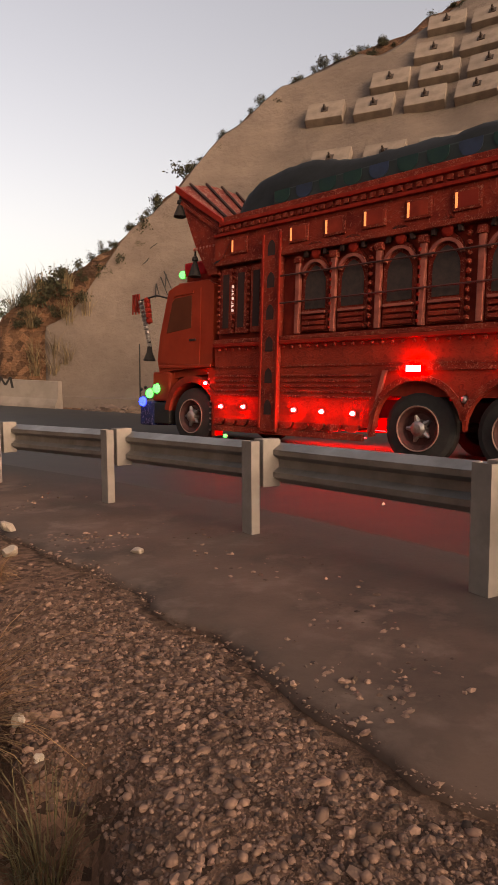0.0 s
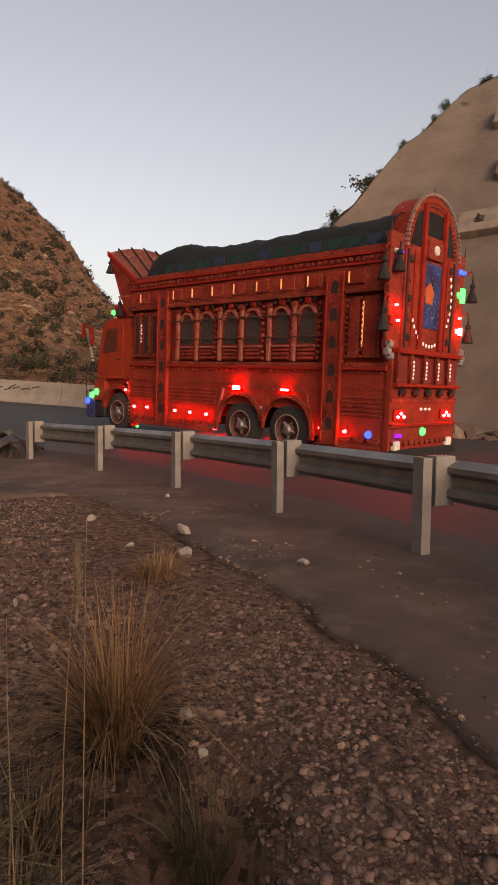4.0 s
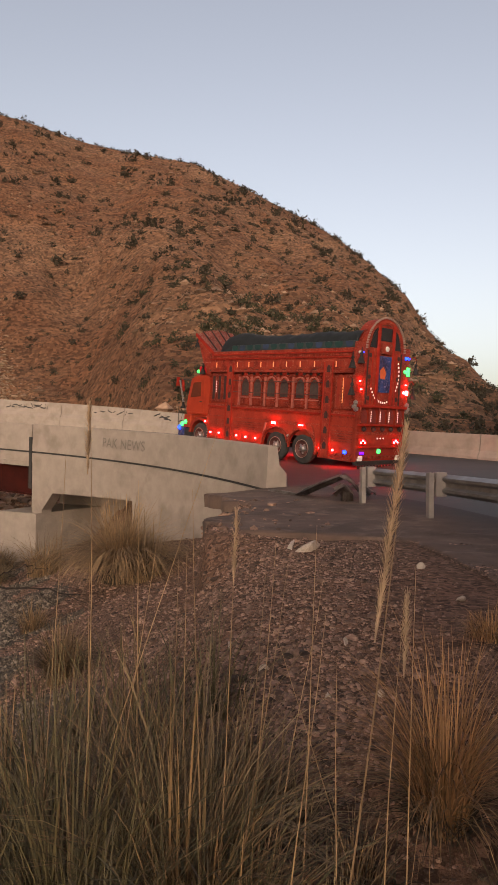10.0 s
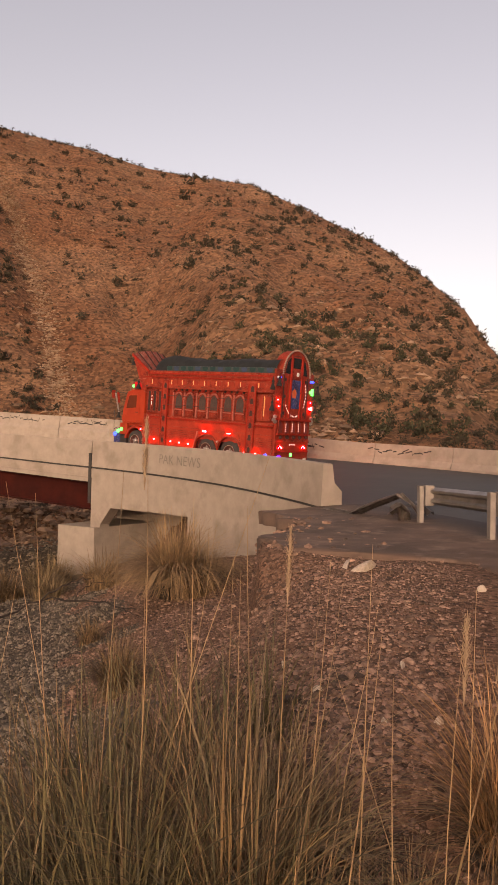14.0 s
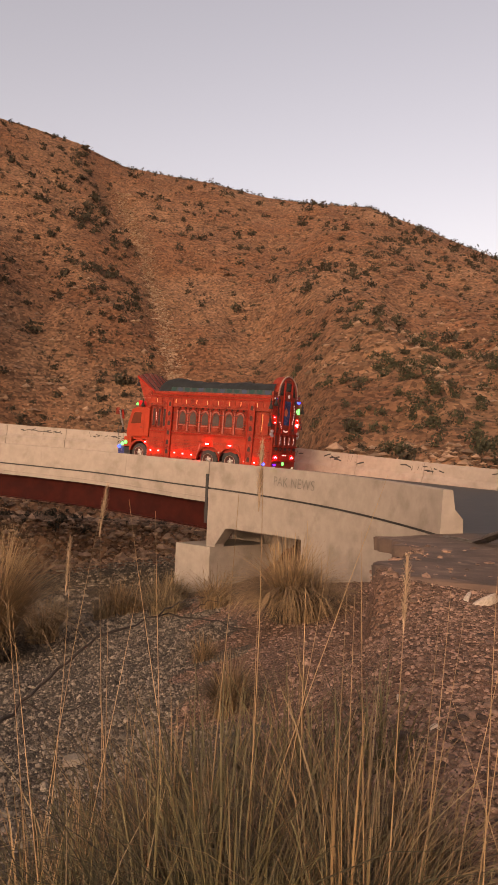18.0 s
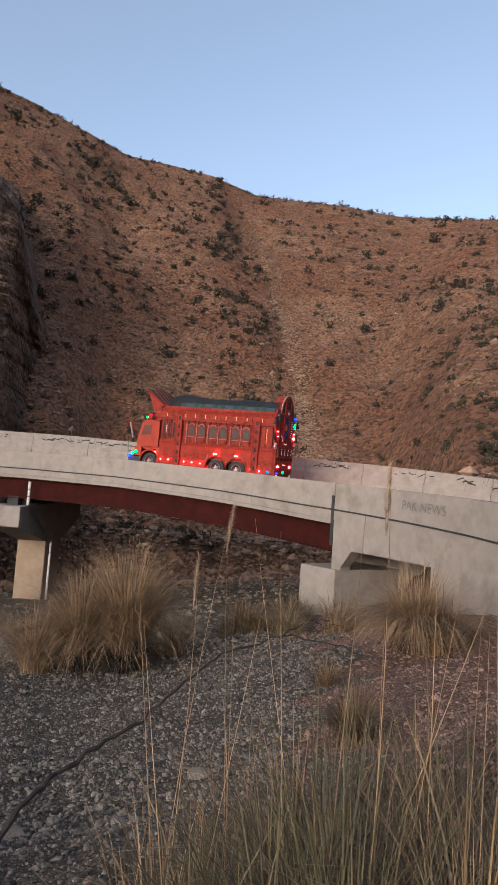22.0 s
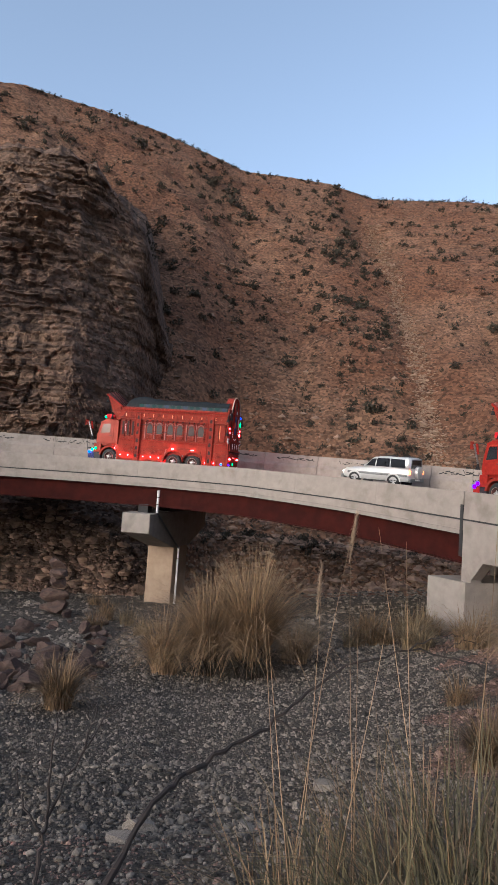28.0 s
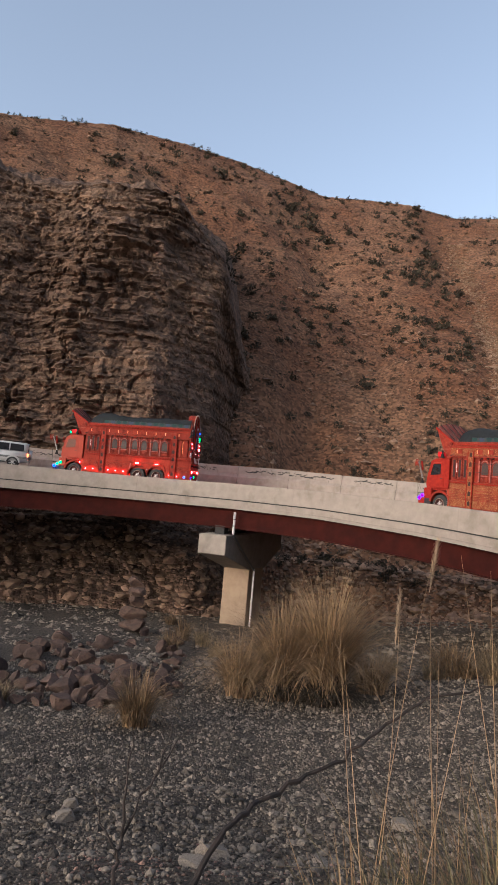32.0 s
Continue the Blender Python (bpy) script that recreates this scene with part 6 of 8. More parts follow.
def build_gravel():
    rng = np.random.RandomState(11)
    # heap of gravel beside the shoulder: stones lying in finer grit
    for name, n, mu, sg, lo, hi, stuff, small, label in (("gravel", 25000, -4.78, 0.44, 0.005, 0.025, M["pebble"], False, "loose pale and brown stones beside the broken shoulder"),
                                                        ("grit", 60000, -5.35, 0.35, 0.0025, 0.009, M["grit"], True, "fine brown grit between the stones of the heap")):
        az = rng.uniform(-42, 36, n)
        d = np.sqrt(rng.uniform(0.9, 4.4 ** 2, n)) * rng.uniform(0.6, 1.0, n)
        x, y = polar(az, d)
        th, r = arc_of(x, y)
        keep = r < 20.3 + 0.05 * vnoise(th * 0.9, 3.1)
        keep &= ~((np.hypot(x + 0.24, (y - 1.6) * 0.45) < 0.17) & (rng.uniform(0, 1, n) < 0.92))
        bed = (az > heap_edge(d) + 0.8) & (d < 2.6) & (az < 26)
        keep &= ~bed | (rng.uniform(0, 1, n) < (0.16 if not small else 0.3))
        keep &= rng.uniform(0, 1, n) < 0.75 + 0.35 * vnoise(x * 2.2, y * 2.2, 12)
        x, y = x[keep], y[keep]
        size = np.clip(rng.lognormal(mu, sg, len(x)), lo, hi)
        ob = stones(name, x, y, size, stuff, rng, 0.62, 0.40, smooth=not small, small=small)
        tagged(ob, label, "gravel", kind="stuff")
    # slope and gully floor
    az = rng.uniform(20, 118, 120000)
    d = 2.6 + 21 * rng.uniform(0, 1, 120000) ** 1.3
    x, y = polar(az, d)
    keep = (vnoise(x * 0.55, y * 0.55, 6) + 0.4 * vnoise(x * 2, y * 2, 9) > -1.0)
    keep &= (rng.uniform(0, 1, len(x)) < smooth01(az, 18, 34)) & ((d > 6.5) | (rng.uniform(0, 1, len(x)) < 0.3)) & ((az > 52) | (rng.uniform(0, 1, len(x)) < 0.45))
    x, y, d = x[keep], y[keep], d[keep]
    size = np.clip(rng.lognormal(-4.15, 0.5, len(x)), 0.008, 0.07) * (0.56 + 0.05 * d)
    brown = az[keep] + 5 * vnoise(x * 0.8, y * 0.8, 21) < 54
    ob = stones("slope_gravel", x[brown], y[brown], size[brown] * 0.85, M["bank_pebble"], rng, 0.65, 0.3)
    tagged(ob, "red-brown gravel on the slope below the apron", "gravel", kind="stuff")
    x, y, size, near = x[~brown], y[~brown], size[~brown], d[~brown] < 10
    for pick in (near, ~near):
        ob = stones("wash_gravel", x[pick], y[pick], size[pick], M["wash_stone"], rng, 0.8, 0.3, small=pick is not near)
        tagged(ob, "grey river gravel on the gully floor", "gravel", kind="stuff")
    n = 16000
    az, d = rng.uniform(56, 114, n), rng.uniform(21, 50, n)
    x, y = polar(az, d)
    keep = rng.uniform(0, 1, n) < 0.55 + 0.6 * vnoise(x / 3, y / 3, 18)
    x, y = x[keep], y[keep]
    ob = stones("far_wash_stones", x, y, np.clip(rng.lognormal(-2.6, 0.5, len(x)), 0.04, 0.3), M["wash_stone"], rng, 0.6, 0.35, small=True)
    tagged(ob, "grey stones strewn over the far gully floor", "gravel", kind="stuff")
    n = 24000
    az, d = rng.uniform(14, 95, n), rng.uniform(2.2, 7.5, n)
    az[:13000] = rng.uniform(14, 46, 13000)
    x, y = polar(az, d)
    keep = (rng.uniform(0, 1, n) < smooth01(az, 14, 28)) & (rng.uniform(0, 1, n) < 0.6 + 0.5 * vnoise(x * 0.9, y * 0.9, 15)) & (arc_of(x, y)[1] < 20.1)
    x, y = x[keep], y[keep]
    ob = stones("bank_stones", x, y, np.clip(rng.lognormal(-4.75, 0.5, len(x)), 0.005, 0.045), M["bank_pebble"], rng, 0.7, 0.36, smooth=True)
    tagged(ob, "loose brown stones on the near bank of the gully", "gravel", kind="stuff")
    # scatter on the shoulder
    th = rng.uniform(6, 50, 12000)
    r = 20.30 + np.abs(rng.normal(0, 0.20, 12000))
    r[:2200] = 20.4 + np.abs(rng.normal(0, 0.6, 2200))
    x, y = on_arc(th, r)
    size = np.clip(rng.lognormal(-5.45, 0.5, 12000), 0.0025, 0.022)
    ob = stones("shoulder_grit", x, y, size, M["pebble"], rng, 0.5, 0.42, smooth=True, small=True, z=np.full(12000, 0.018) + 0.02 * smooth01(r, 20.4, 21.6))
    tagged(ob, "small stones strewn over the dusty shoulder", "gravel", kind="stuff")
    n = 2600
    th, r = rng.uniform(14, 40, n), 20.35 + np.abs(rng.normal(0, 0.45, n))
    x, y = on_arc(th, r)
    keep = vnoise(x * 1.3, y * 1.3, 19) + 0.5 * smooth01(th, 22, 34) > 0.12
    x, y, r = x[keep], y[keep], r[keep]
    ob = stones("earth_clods", x, y, np.clip(rng.lognormal(-4.3, 0.5, len(x)), 0.005, 0.017), M["bank_pebble"], rng, 0.7, 0.25, z=np.full(len(x), 0.018) + 0.02 * smooth01(r, 20.4, 21.6))
    tagged(ob, "reddish clods and chips of stone on the dusty shoulder", "gravel", kind="stuff")


build_gravel()


def boulder_mesh(seed, detail=2):
    rng = random.Random(seed)
    bm = bmesh.new()
    bmesh.ops.create_icosphere(bm, subdivisions=detail, radius=1.0)
    cuts = [(Vector((rng.gauss(0, 1), rng.gauss(0, 1), rng.gauss(0, 1))).normalized(), rng.uniform(0.36, 0.72)) for _ in range(10)]
    for v in bm.verts:
        for n, h in cuts:
            e = v.co.dot(n) - h
            if e > 0:
                v.co -= n * e
        v.co += 0.05 * Vector((noise.noise(v.co * 3 + Vector((seed, 0, 0))), noise.noise(v.co * 3 + Vector((0, seed, 0))), noise.noise(v.co * 3)))
    me = bpy.data.meshes.new("boulder")
    bm.to_mesh(me)
    bm.free()
    return me


def ground_hit(az, el, d0=1.0, d1=60.0):
    d = np.arange(d0, d1, 0.01)
    x, y = polar(az, d)
    z = 1.15 + d * math.tan(radians(el))
    g = ground_z(x, y)
    k = int(np.argmax(g >= z))
    return float(x[k]), float(y[k]), float(g[k]), float(d[k])


def build_boulders():
    rng = random.Random(5)
    shapes = [boulder_mesh(k) for k in range(7)]
    for me in shapes:
        me.materials.append(M["boulder"])
    made = []

    river = [boulder_mesh(30 + k) for k in range(3)]
    for me in river:
        me.materials.append(M["wash_stone"])

    def put(x, y, z, s, flat=0.7, label="angular red-brown boulder in the rock heap", kinds=shapes):
        ob = new("boulder", rng.choice(kinds))
        ob.matrix_basis = Matrix.Translation((x, y, z)) @ pose(0, 0, 0, rng.uniform(-25, 25), rng.uniform(-25, 25), rng.uniform(0, 360)) @ Matrix.Diagonal((s, s * rng.uniform(0.7, 1.1), s * flat, 1))
        tagged(ob, label, "boulder", group="boulders in the gully")
    for k in range(250):
        az = rng.uniform(84.0, 110)
        el = rng.uniform(-17.6, -12.2) + (0.8 if az < 88 else 0)
        x, y, z, d = ground_hit(az, el, 6)
        s = rng.choice((0.18, 0.26, 0.34, 0.46)) * rng.uniform(0.8, 1.2)
        put(x, y, z + s * 0.3, s)
    for k in range(70):
        x, y, z, d = ground_hit(rng.uniform(78, 104), rng.uniform(-9.6, -8.4), 10)
        s = rng.uniform(0.15, 0.4)
        put(x, y, z + s * 0.3, s, 0.6, "pale rounded boulder at the foot of the bank", river)
    # stacked flat rocks
    x, y, z, d = ground_hit(88.9, -11.3, 10)
    for k, (s, h) in enumerate(((1.05, 0.35), (0.8, 0.95), (0.62, 1.5), (0.72, 2.0), (0.5, 2.4))):
        ob = new("stacked_rock", shapes[k % 7])
        ob.matrix_basis = Matrix.Translation((x + 0.05 * k, y, z + h)) @ pose(0, 0, 0, 5 * k, -4, 70 * k) @ Matrix.Diagonal((s, s * 0.9, 0.42, 1))
        tagged(ob, "flat rock of a balanced stack in the gully", "rock", group="stacked rocks")
    # larger rounded stones on the wash
    for az, el, s in ((80.4, -27.5, 0.22), (81.5, -28.2, 0.14), (92.5, -24.5, 0.16), (92.9, -25.4, 0.2), (71, -27.0, 0.15), (64, -23.5, 0.15)):
        x, y, z, d = ground_hit(az, el, 2)
        ob = new("boulder", river[int(az) % 3])
        ob.matrix_basis = Matrix.Translation((x, y, z + s * 0.2)) @ pose(0, 0, 0, 0, 0, az * 7) @ Matrix.Diagonal((s * 1.4, s, s * 0.55, 1))
        tagged(ob, "smooth grey river stone on the gravel", "boulder", group="boulders in the gully")
    # white stones near the guardrail
    pale = [boulder_mesh(20 + k) for k in range(3)]
    for me in pale:
        me.materials.append(M["pale_stone"])
    for k, (az, el, s, f) in enumerate(((10.6, -12.5, 0.075, 1.25), (10.8, -14.2, 0.072, 1.1), (-0.3, -15.4, 0.06, 1.0), (15.7, -13.2, 0.05, 0.7), (28.9, -9.6, 0.20, 0.45), (30.6, -9.4, 0.1, 0.6), (19.0, -10.7, 0.05, 0.7), (-23.0, -11.2, 0.05, 0.5),
                                        (14.0, -24.0, 0.03, 0.8), (10.5, -27.5, 0.034, 0.8), (9.0, -30.5, 0.03, 0.8), (22.5, -21.5, 0.034, 0.6), (25.5, -17.5, 0.036, 0.6), (27.0, -22.0, 0.032, 0.7), (12.2, -9.3, 0.04, 0.7), (33.0, -20.0, 0.036, 0.7), (36.0, -18.0, 0.04, 0.7))):
        x, y, z, d = ground_hit(az, el, 1.2)
        th, r = arc_of(x, y)
        if r > 20.4:
            z = 0.03
        ob = new("white_stone", pale[k % 3])
        ob.matrix_basis = Matrix.Translation((x, y, z + s * f * 0.35)) @ pose(0, 0, 0, 10 * k, 7 * k, 55 * k) @ Matrix.Diagonal((s, s * 0.9, s * f, 1))
        tagged(ob, "pale broken stone lying on the dusty ground", "stone", group="white stones by the road")


build_boulders()


def leaf_clumps(name, centres, sizes, leaves, material, rng, squash=0.8, leaf=0.16, loose=0.34):
    """Scrub: each bush a dome of many small leaf blades with gaps between."""
    n = len(sizes)
    k = leaves
    lobes = rng.normal(0, loose, (n, 5, 3))
    lobes[..., 2] = np.abs(lobes[..., 2]) * squash + 0.25
    pick = rng.randint(0, 5, (n, k))
    c = np.take_along_axis(lobes, pick[..., None].repeat(3, -1), 1) + rng.normal(0, 0.2, (n, k, 3))
    c[..., 2] = np.abs(c[..., 2])
    c = c * sizes[:, None, None] * 0.8
    d1 = rng.normal(0, 1, (n, k, 3))
    d1 /= np.linalg.norm(d1, axis=-1, keepdims=True)
    d2 = np.cross(d1, rng.normal(0, 1, (n, k, 3)))
    d2 /= np.linalg.norm(d2, axis=-1, keepdims=True)
    L = (leaf * sizes[:, None] * rng.uniform(0.6, 1.5, (n, k)))[..., None]
    base = c + np.asarray(centres)[:, None]
    P = np.stack([base - d1 * L, base + d2 * L * 0.55, base + d1 * L, base - d2 * L * 0.55], 2).reshape(-1, 3)
    F = np.arange(len(P)).reshape(-1, 4)
    return sheet(name, P, F, material, False)


def build_scrub():
    rng = np.random.RandomState(21)
    # scattered rounded bushes, then low tufts between them
    n = 5200
    az = rng.uniform(12, 122, n)
    d0, d1 = foot_distance(az, foot_radius(az)), crest_distance(az)
    s = rng.uniform(0.02, 0.99, n) ** 1.35
    x, y = polar(az, d0 + (d1 - d0) * s)
    dens = vnoise(x / 12, y / 12, 43)
    stripe = np.exp(-(((az - (54.3 + 10 * s)) / 1.6) ** 2))
    keep = (rng.uniform(-1.1, 0.7, n) < dens) & (stripe < 0.4)
    az2 = np.concatenate([rng.normal(0, 1.5, 150), rng.normal(0, 2.0, 190)])
    s2 = rng.uniform(0.05, 0.95, 340)
    az2[:150] += 57 + 11.5 * s2[:150]
    az2[150:] += 52 + 29 * s2[150:]
    ok = az2 > np.where(np.arange(340) < 150, 0, 64)
    da, db = foot_distance(az2, foot_radius(az2)), crest_distance(az2)
    x2, y2 = polar(az2, da + (db - da) * s2)
    x, y = np.concatenate([x[keep], x2[ok]]), np.concatenate([y[keep], y2[ok]])
    d = np.hypot(x, y)
    size = np.clip(rng.lognormal(-0.26, 0.45, len(x)), 0.35, 2.4) * (0.5 + 0.0065 * d)
    ob = leaf_clumps("hill_bush", np.stack([x, y, ground_z(x, y) - 0.08], -1), size, 76, M["scrub"], rng, 0.75, 0.11, 0.20)
    tagged(ob, "rounded dark brown bushes dotted over the hillside", "scrub", kind="stuff")
    n = 10000
    az = rng.uniform(12, 124, n)
    d0, d1 = foot_distance(az, foot_radius(az)), crest_distance(az)
    s = rng.uniform(0.02, 1.0, n) ** 1.5
    d = d0 + (d1 - d0) * s
    x, y = polar(az, d)
    dens = vnoise(x / 14, y / 14, 41) + 0.5 * vnoise(x / 4, y / 4, 42)
    ravine = np.exp(-(((az - (54.5 + 10 * s)) / 1.8) ** 2))
    keep = (dens > -0.55) & (rng.uniform(0, 1, n) > 0.85 * ravine)
    x, y, d, az = x[keep], y[keep], d[keep], az[keep]
    size = np.clip(rng.lognormal(-1.25, 0.4, len(x)), 0.12, 0.8) * (0.5 + 0.006 * d)
    z = ground_z(x, y) - 0.05
    ob = leaf_clumps("hill_scrub", np.stack([x, y, z], -1), size, 14, M["scrub"], rng, 0.7, 0.2)
    tagged(ob, "dry grey-green scrub dotted over the bare hillside", "scrub", kind="stuff")
    # greener, taller bushes low on the spur and by the ravine
    az = np.concatenate([rng.normal(38, 5.0, 60), rng.normal(24, 4, 22), rng.normal(36, 3.0, 28), rng.normal(30, 5.5, 30)])
    s = np.concatenate([rng.uniform(0.02, 0.3, 60), rng.uniform(0.02, 0.25, 22), rng.uniform(0.02, 0.2, 28), rng.uniform(0.02, 0.2, 30)])
    d0, d1 = foot_distance(az, foot_radius(az)), crest_distance(az)
    d = d0 + (d1 - d0) * s
    x, y = polar(az, d)
    size = rng.uniform(0.45, 1.15, len(x))
    ob = leaf_clumps("green_scrub", np.stack([x, y, ground_z(x, y)], -1), size, 110, M["scrub_green"], rng, 1.2, 0.11)
    tagged(ob, "darker green bushes low on the hill", "scrub", kind="stuff")
    # on the cliff's brow
    az = rng.uniform(83, 122, 420)
    d0 = foot_distance(az, 34.5) + 1.5
    back = rng.uniform(1.5, 24, 420)
    x, y = polar(az, d0 + 16 + back)
    z = 1.15 + (d0 + 16) * np.tan(np.radians(np.interp(az, CLIFF_TOP_AZ, CLIFF_TOP_EL))) + 0.48 * back
    ob = leaf_clumps("cliff_scrub", np.stack([x, y, np.maximum(ground_z(x, y), z - 0.5)], -1), rng.uniform(0.3, 0.9, 420), 46, M["scrub"], rng, 0.9, 0.16)
    tagged(ob, "scrub growing on the brow of the cliff", "scrub", kind="stuff")
    # along the skyline
    az = np.concatenate([rng.uniform(13, 112, 420)])
    d1 = crest_distance(az) - rng.uniform(0, 1.5, len(az))
    x, y = polar(az, d1)
    size = rng.uniform(0.3, 1.0, len(az))
    ob = leaf_clumps("ridge_scrub", np.stack([x, y, ground_z(x, y) - 0.1], -1), size, 40, M["scrub"], rng, 1.0)
    tagged(ob, "small dark shrubs along the hill crest", "scrub", kind="stuff")
    # edge of the cut slope, close by
    az = np.concatenate([rng.uniform(-32, 9, 80), rng.normal(0.5, 1.2, 6), rng.normal(6.5, 1.5, 12)])
    d1 = crest_distance(az) - rng.uniform(-0.5, 1.0, len(az))
    x, y = polar(az, d1)
    size = np.clip(rng.lognormal(-0.9, 0.4, len(az)), 0.2, 1.0)
    ob = leaf_clumps("slope_edge_scrub", np.stack([x, y, ground_z(x, y) - 0.05], -1), size * 1.15, 420, M["scrub_green"], rng, 1.0, 0.06, 0.26)
    tagged(ob, "thorny shrubs on the edge above the cut slope", "scrub", kind="stuff")
    # loose rock on the hillside
    n = 15000
    az = rng.uniform(12, 124, n)
    d0, d1 = foot_distance(az, foot_radius(az)) - 1, crest_distance(az)
    d = d0 + (d1 - d0) * rng.uniform(0, 1, n) ** 2.2
    x, y = polar(az, d)
    keep = vnoise(x / 9, y / 9, 51) > -0.15
    x, y = x[keep], y[keep]
    size = np.clip(rng.lognormal(-1.65, 0.5, len(x)), 0.06, 0.7)
    ob = stones("hill_rocks", x, y, size, M["hill_rock"], rng, 0.6, small=True)
    tagged(ob, "pale loose rocks scattered down the hillside", "rocks", kind="stuff")
    # pale scree down the ravine
    n = 5200
    s = rng.uniform(0.02, 0.85, n)
    az = 54.5 + 10 * s + rng.normal(0, 0.55, n) * (1.3 - 0.7 * s)
    d0, d1 = foot_distance(az, foot_radius(az)), crest_distance(az)
    x, y = polar(az, d0 + (d1 - d0) * s)
    ob = stones("scree", x, y, np.clip(rng.lognormal(-1.9, 0.4, n), 0.06, 0.4), M["scree"], rng, 0.5, 0.4, small=True)
    tagged(ob, "pale scree washed down the ravine between the spurs", "scree", kind="stuff")
    # rubble on the bank under the bridge
    n = 9000
    az = rng.uniform(48, 112, n)
    x, y = polar(az, foot_distance(az, foot_radius(az)) + rng.uniform(-3, 9, n))
    size = np.clip(rng.lognormal(-2.1, 0.6, n), 0.05, 0.5)
    ob = stones("bank_rubble", x, y, size, M["hill_rock"], rng, 0.6)
    tagged(ob, "broken rock on the bank beneath the bridge", "rubble", kind="stuff")
    # talus lying on the foot of the cliff
    X, Y, Z = CLIFF
    i, j = np.nonzero((Z > -7.5) & (Z < 0.8))
    pick = rng.choice(len(i), 4200, replace=False)
    x, y, z = X[i[pick], j[pick]], Y[i[pick], j[pick]], Z[i[pick], j[pick]]
    size = np.clip(rng.lognormal(-2.0, 0.55, 4200), 0.06, 0.55)
    ob = stones("talus", x, y, size, M["hill_rock"], rng, 0.65, 0.3, z=z)
    tagged(ob, "angular talus at the foot of the cliff under the bridge", "rubble", kind="stuff")
    # rocks at the end of the outer barrier
    th = rng.uniform(44, 61.4, 420)
    r = rng.uniform(33.0, 35.3, 420)
    x, y = on_arc(th, r)
    ob = stones("roadside_rocks", x, y, np.clip(rng.lognormal(-2.3, 0.55, 420), 0.04, 0.36), M["boulder_pale"], rng, 0.7)
    tagged(ob, "broken rocks at the foot of the cut slope", "rocks", kind="stuff")
    th = np.array([51.6, 51.2, 52.1])
    x, y = on_arc(th, 34.3)
    ob = leaf_clumps("dry_bush", np.stack([x, y, ground_z(x, y) + 0.2], -1), np.array([0.75, 0.6, 0.55]), 420, M["scrub"], rng, 1.1, 0.09)
    tagged(ob, "dark dry bush at the foot of the cut slope", "bush")
    # crumbled lumps along the broken edge of the apron
    th = rng.uniform(43.5, 57.0, 150)
    edge = 20.36 - 2.3 * smooth01(th, 40.5, 44.5) * (1 - 0.55 * smooth01(th, 45, 56))
    r = edge + np.where(np.arange(150) % 3 > 0, rng.normal(-0.05, 0.22, 150), rng.uniform(0, 1.8, 150))
    x, y = on_arc(th, r)
    size = np.clip(rng.lognormal(-3.5, 0.6, 150), 0.015, 0.09)
    ob = stones("apron_rubble", x, y, size, M["pebble"], rng, 0.6, 0.4, z=np.where(r > edge, 0.02, ground_z(x, y)))
    tagged(ob, "crumbled lumps of pavement and earth along the broken apron", "rubble", kind="stuff")


build_scrub()


def blades(name, base, n, spread, length, lean, width, material, rng, segs=5, out=1.0, label="", category="grass", kind="", parent=None, group=""):
    """Grass: tapering blades that rise from a tuft and bow outwards."""
    a = rng.uniform(0, 2 * np.pi, n)
    rr = spread * np.sqrt(rng.uniform(0, 1, n))
    root = np.stack([rr * np.cos(a), rr * np.sin(a), np.zeros(n)], -1)
    a2 = a + rng.normal(0, 0.5, n)
    L = length * rng.uniform(0.45, 1.1, n)
    ln = np.abs(rng.normal(lean, lean * 0.6, n)) * out
    droop = rng.uniform(0.15, 0.85, n) * ln
    side = np.stack([-np.sin(a2 + rng.uniform(-1, 1, n)), np.cos(a2), np.zeros(n)], -1)
    rows = []
    for k in range(segs + 1):
        u = k / segs
        h = np.minimum(ln, 1.0) * u + np.minimum(droop, 0.4) * u * u
        P = root + np.stack([np.cos(a2) * np.sin(h), np.sin(a2) * np.sin(h), np.cos(h)], -1) * (L * u)[:, None]
        w = (width * (1 - u) ** 0.6 + 0.0005)
        rows.append(np.stack([P - side * w, P + side * w], 1))
    V = np.stack(rows, 1)
    V = V.reshape(n, -1, 3)
    f = np.array([[2 * k, 2 * k + 1, 2 * k + 3, 2 * k + 2] for k in range(segs)])
    F = (f[None] + (np.arange(n) * V.shape[1])[:, None, None]).reshape(-1, 4)
    ob = sheet(name, V.reshape(-1, 3) + np.asarray(base)[None, None].reshape(1, 3), F, material, True)
    return tagged(ob, label, category, group, kind)


def tube(pts, radii, n=7):
    """One closed skin round a line of points."""
    bm = bmesh.new()
    rings = []
    for i, p in enumerate(pts):
        d = (pts[min(i + 1, len(pts) - 1)] - pts[max(i - 1, 0)]).normalized()
        a = d.orthogonal().normalized() if i == 0 else (a - d * a.dot(d)).normalized()
        b = d.cross(a)
        rings.append([bm.verts.new(p + (a * math.cos(2 * math.pi * k / n) + b * math.sin(2 * math.pi * k / n)) * radii[i]) for k in range(n)])
    for r, q in zip(rings, rings[1:]):
        for k in range(n):
            bm.faces.new((r[k], r[(k + 1) % n], q[(k + 1) % n], q[k]))
    bm.faces.new(rings[0][::-1])
    bm.faces.new(rings[-1])
    return bm


SWAYING = []


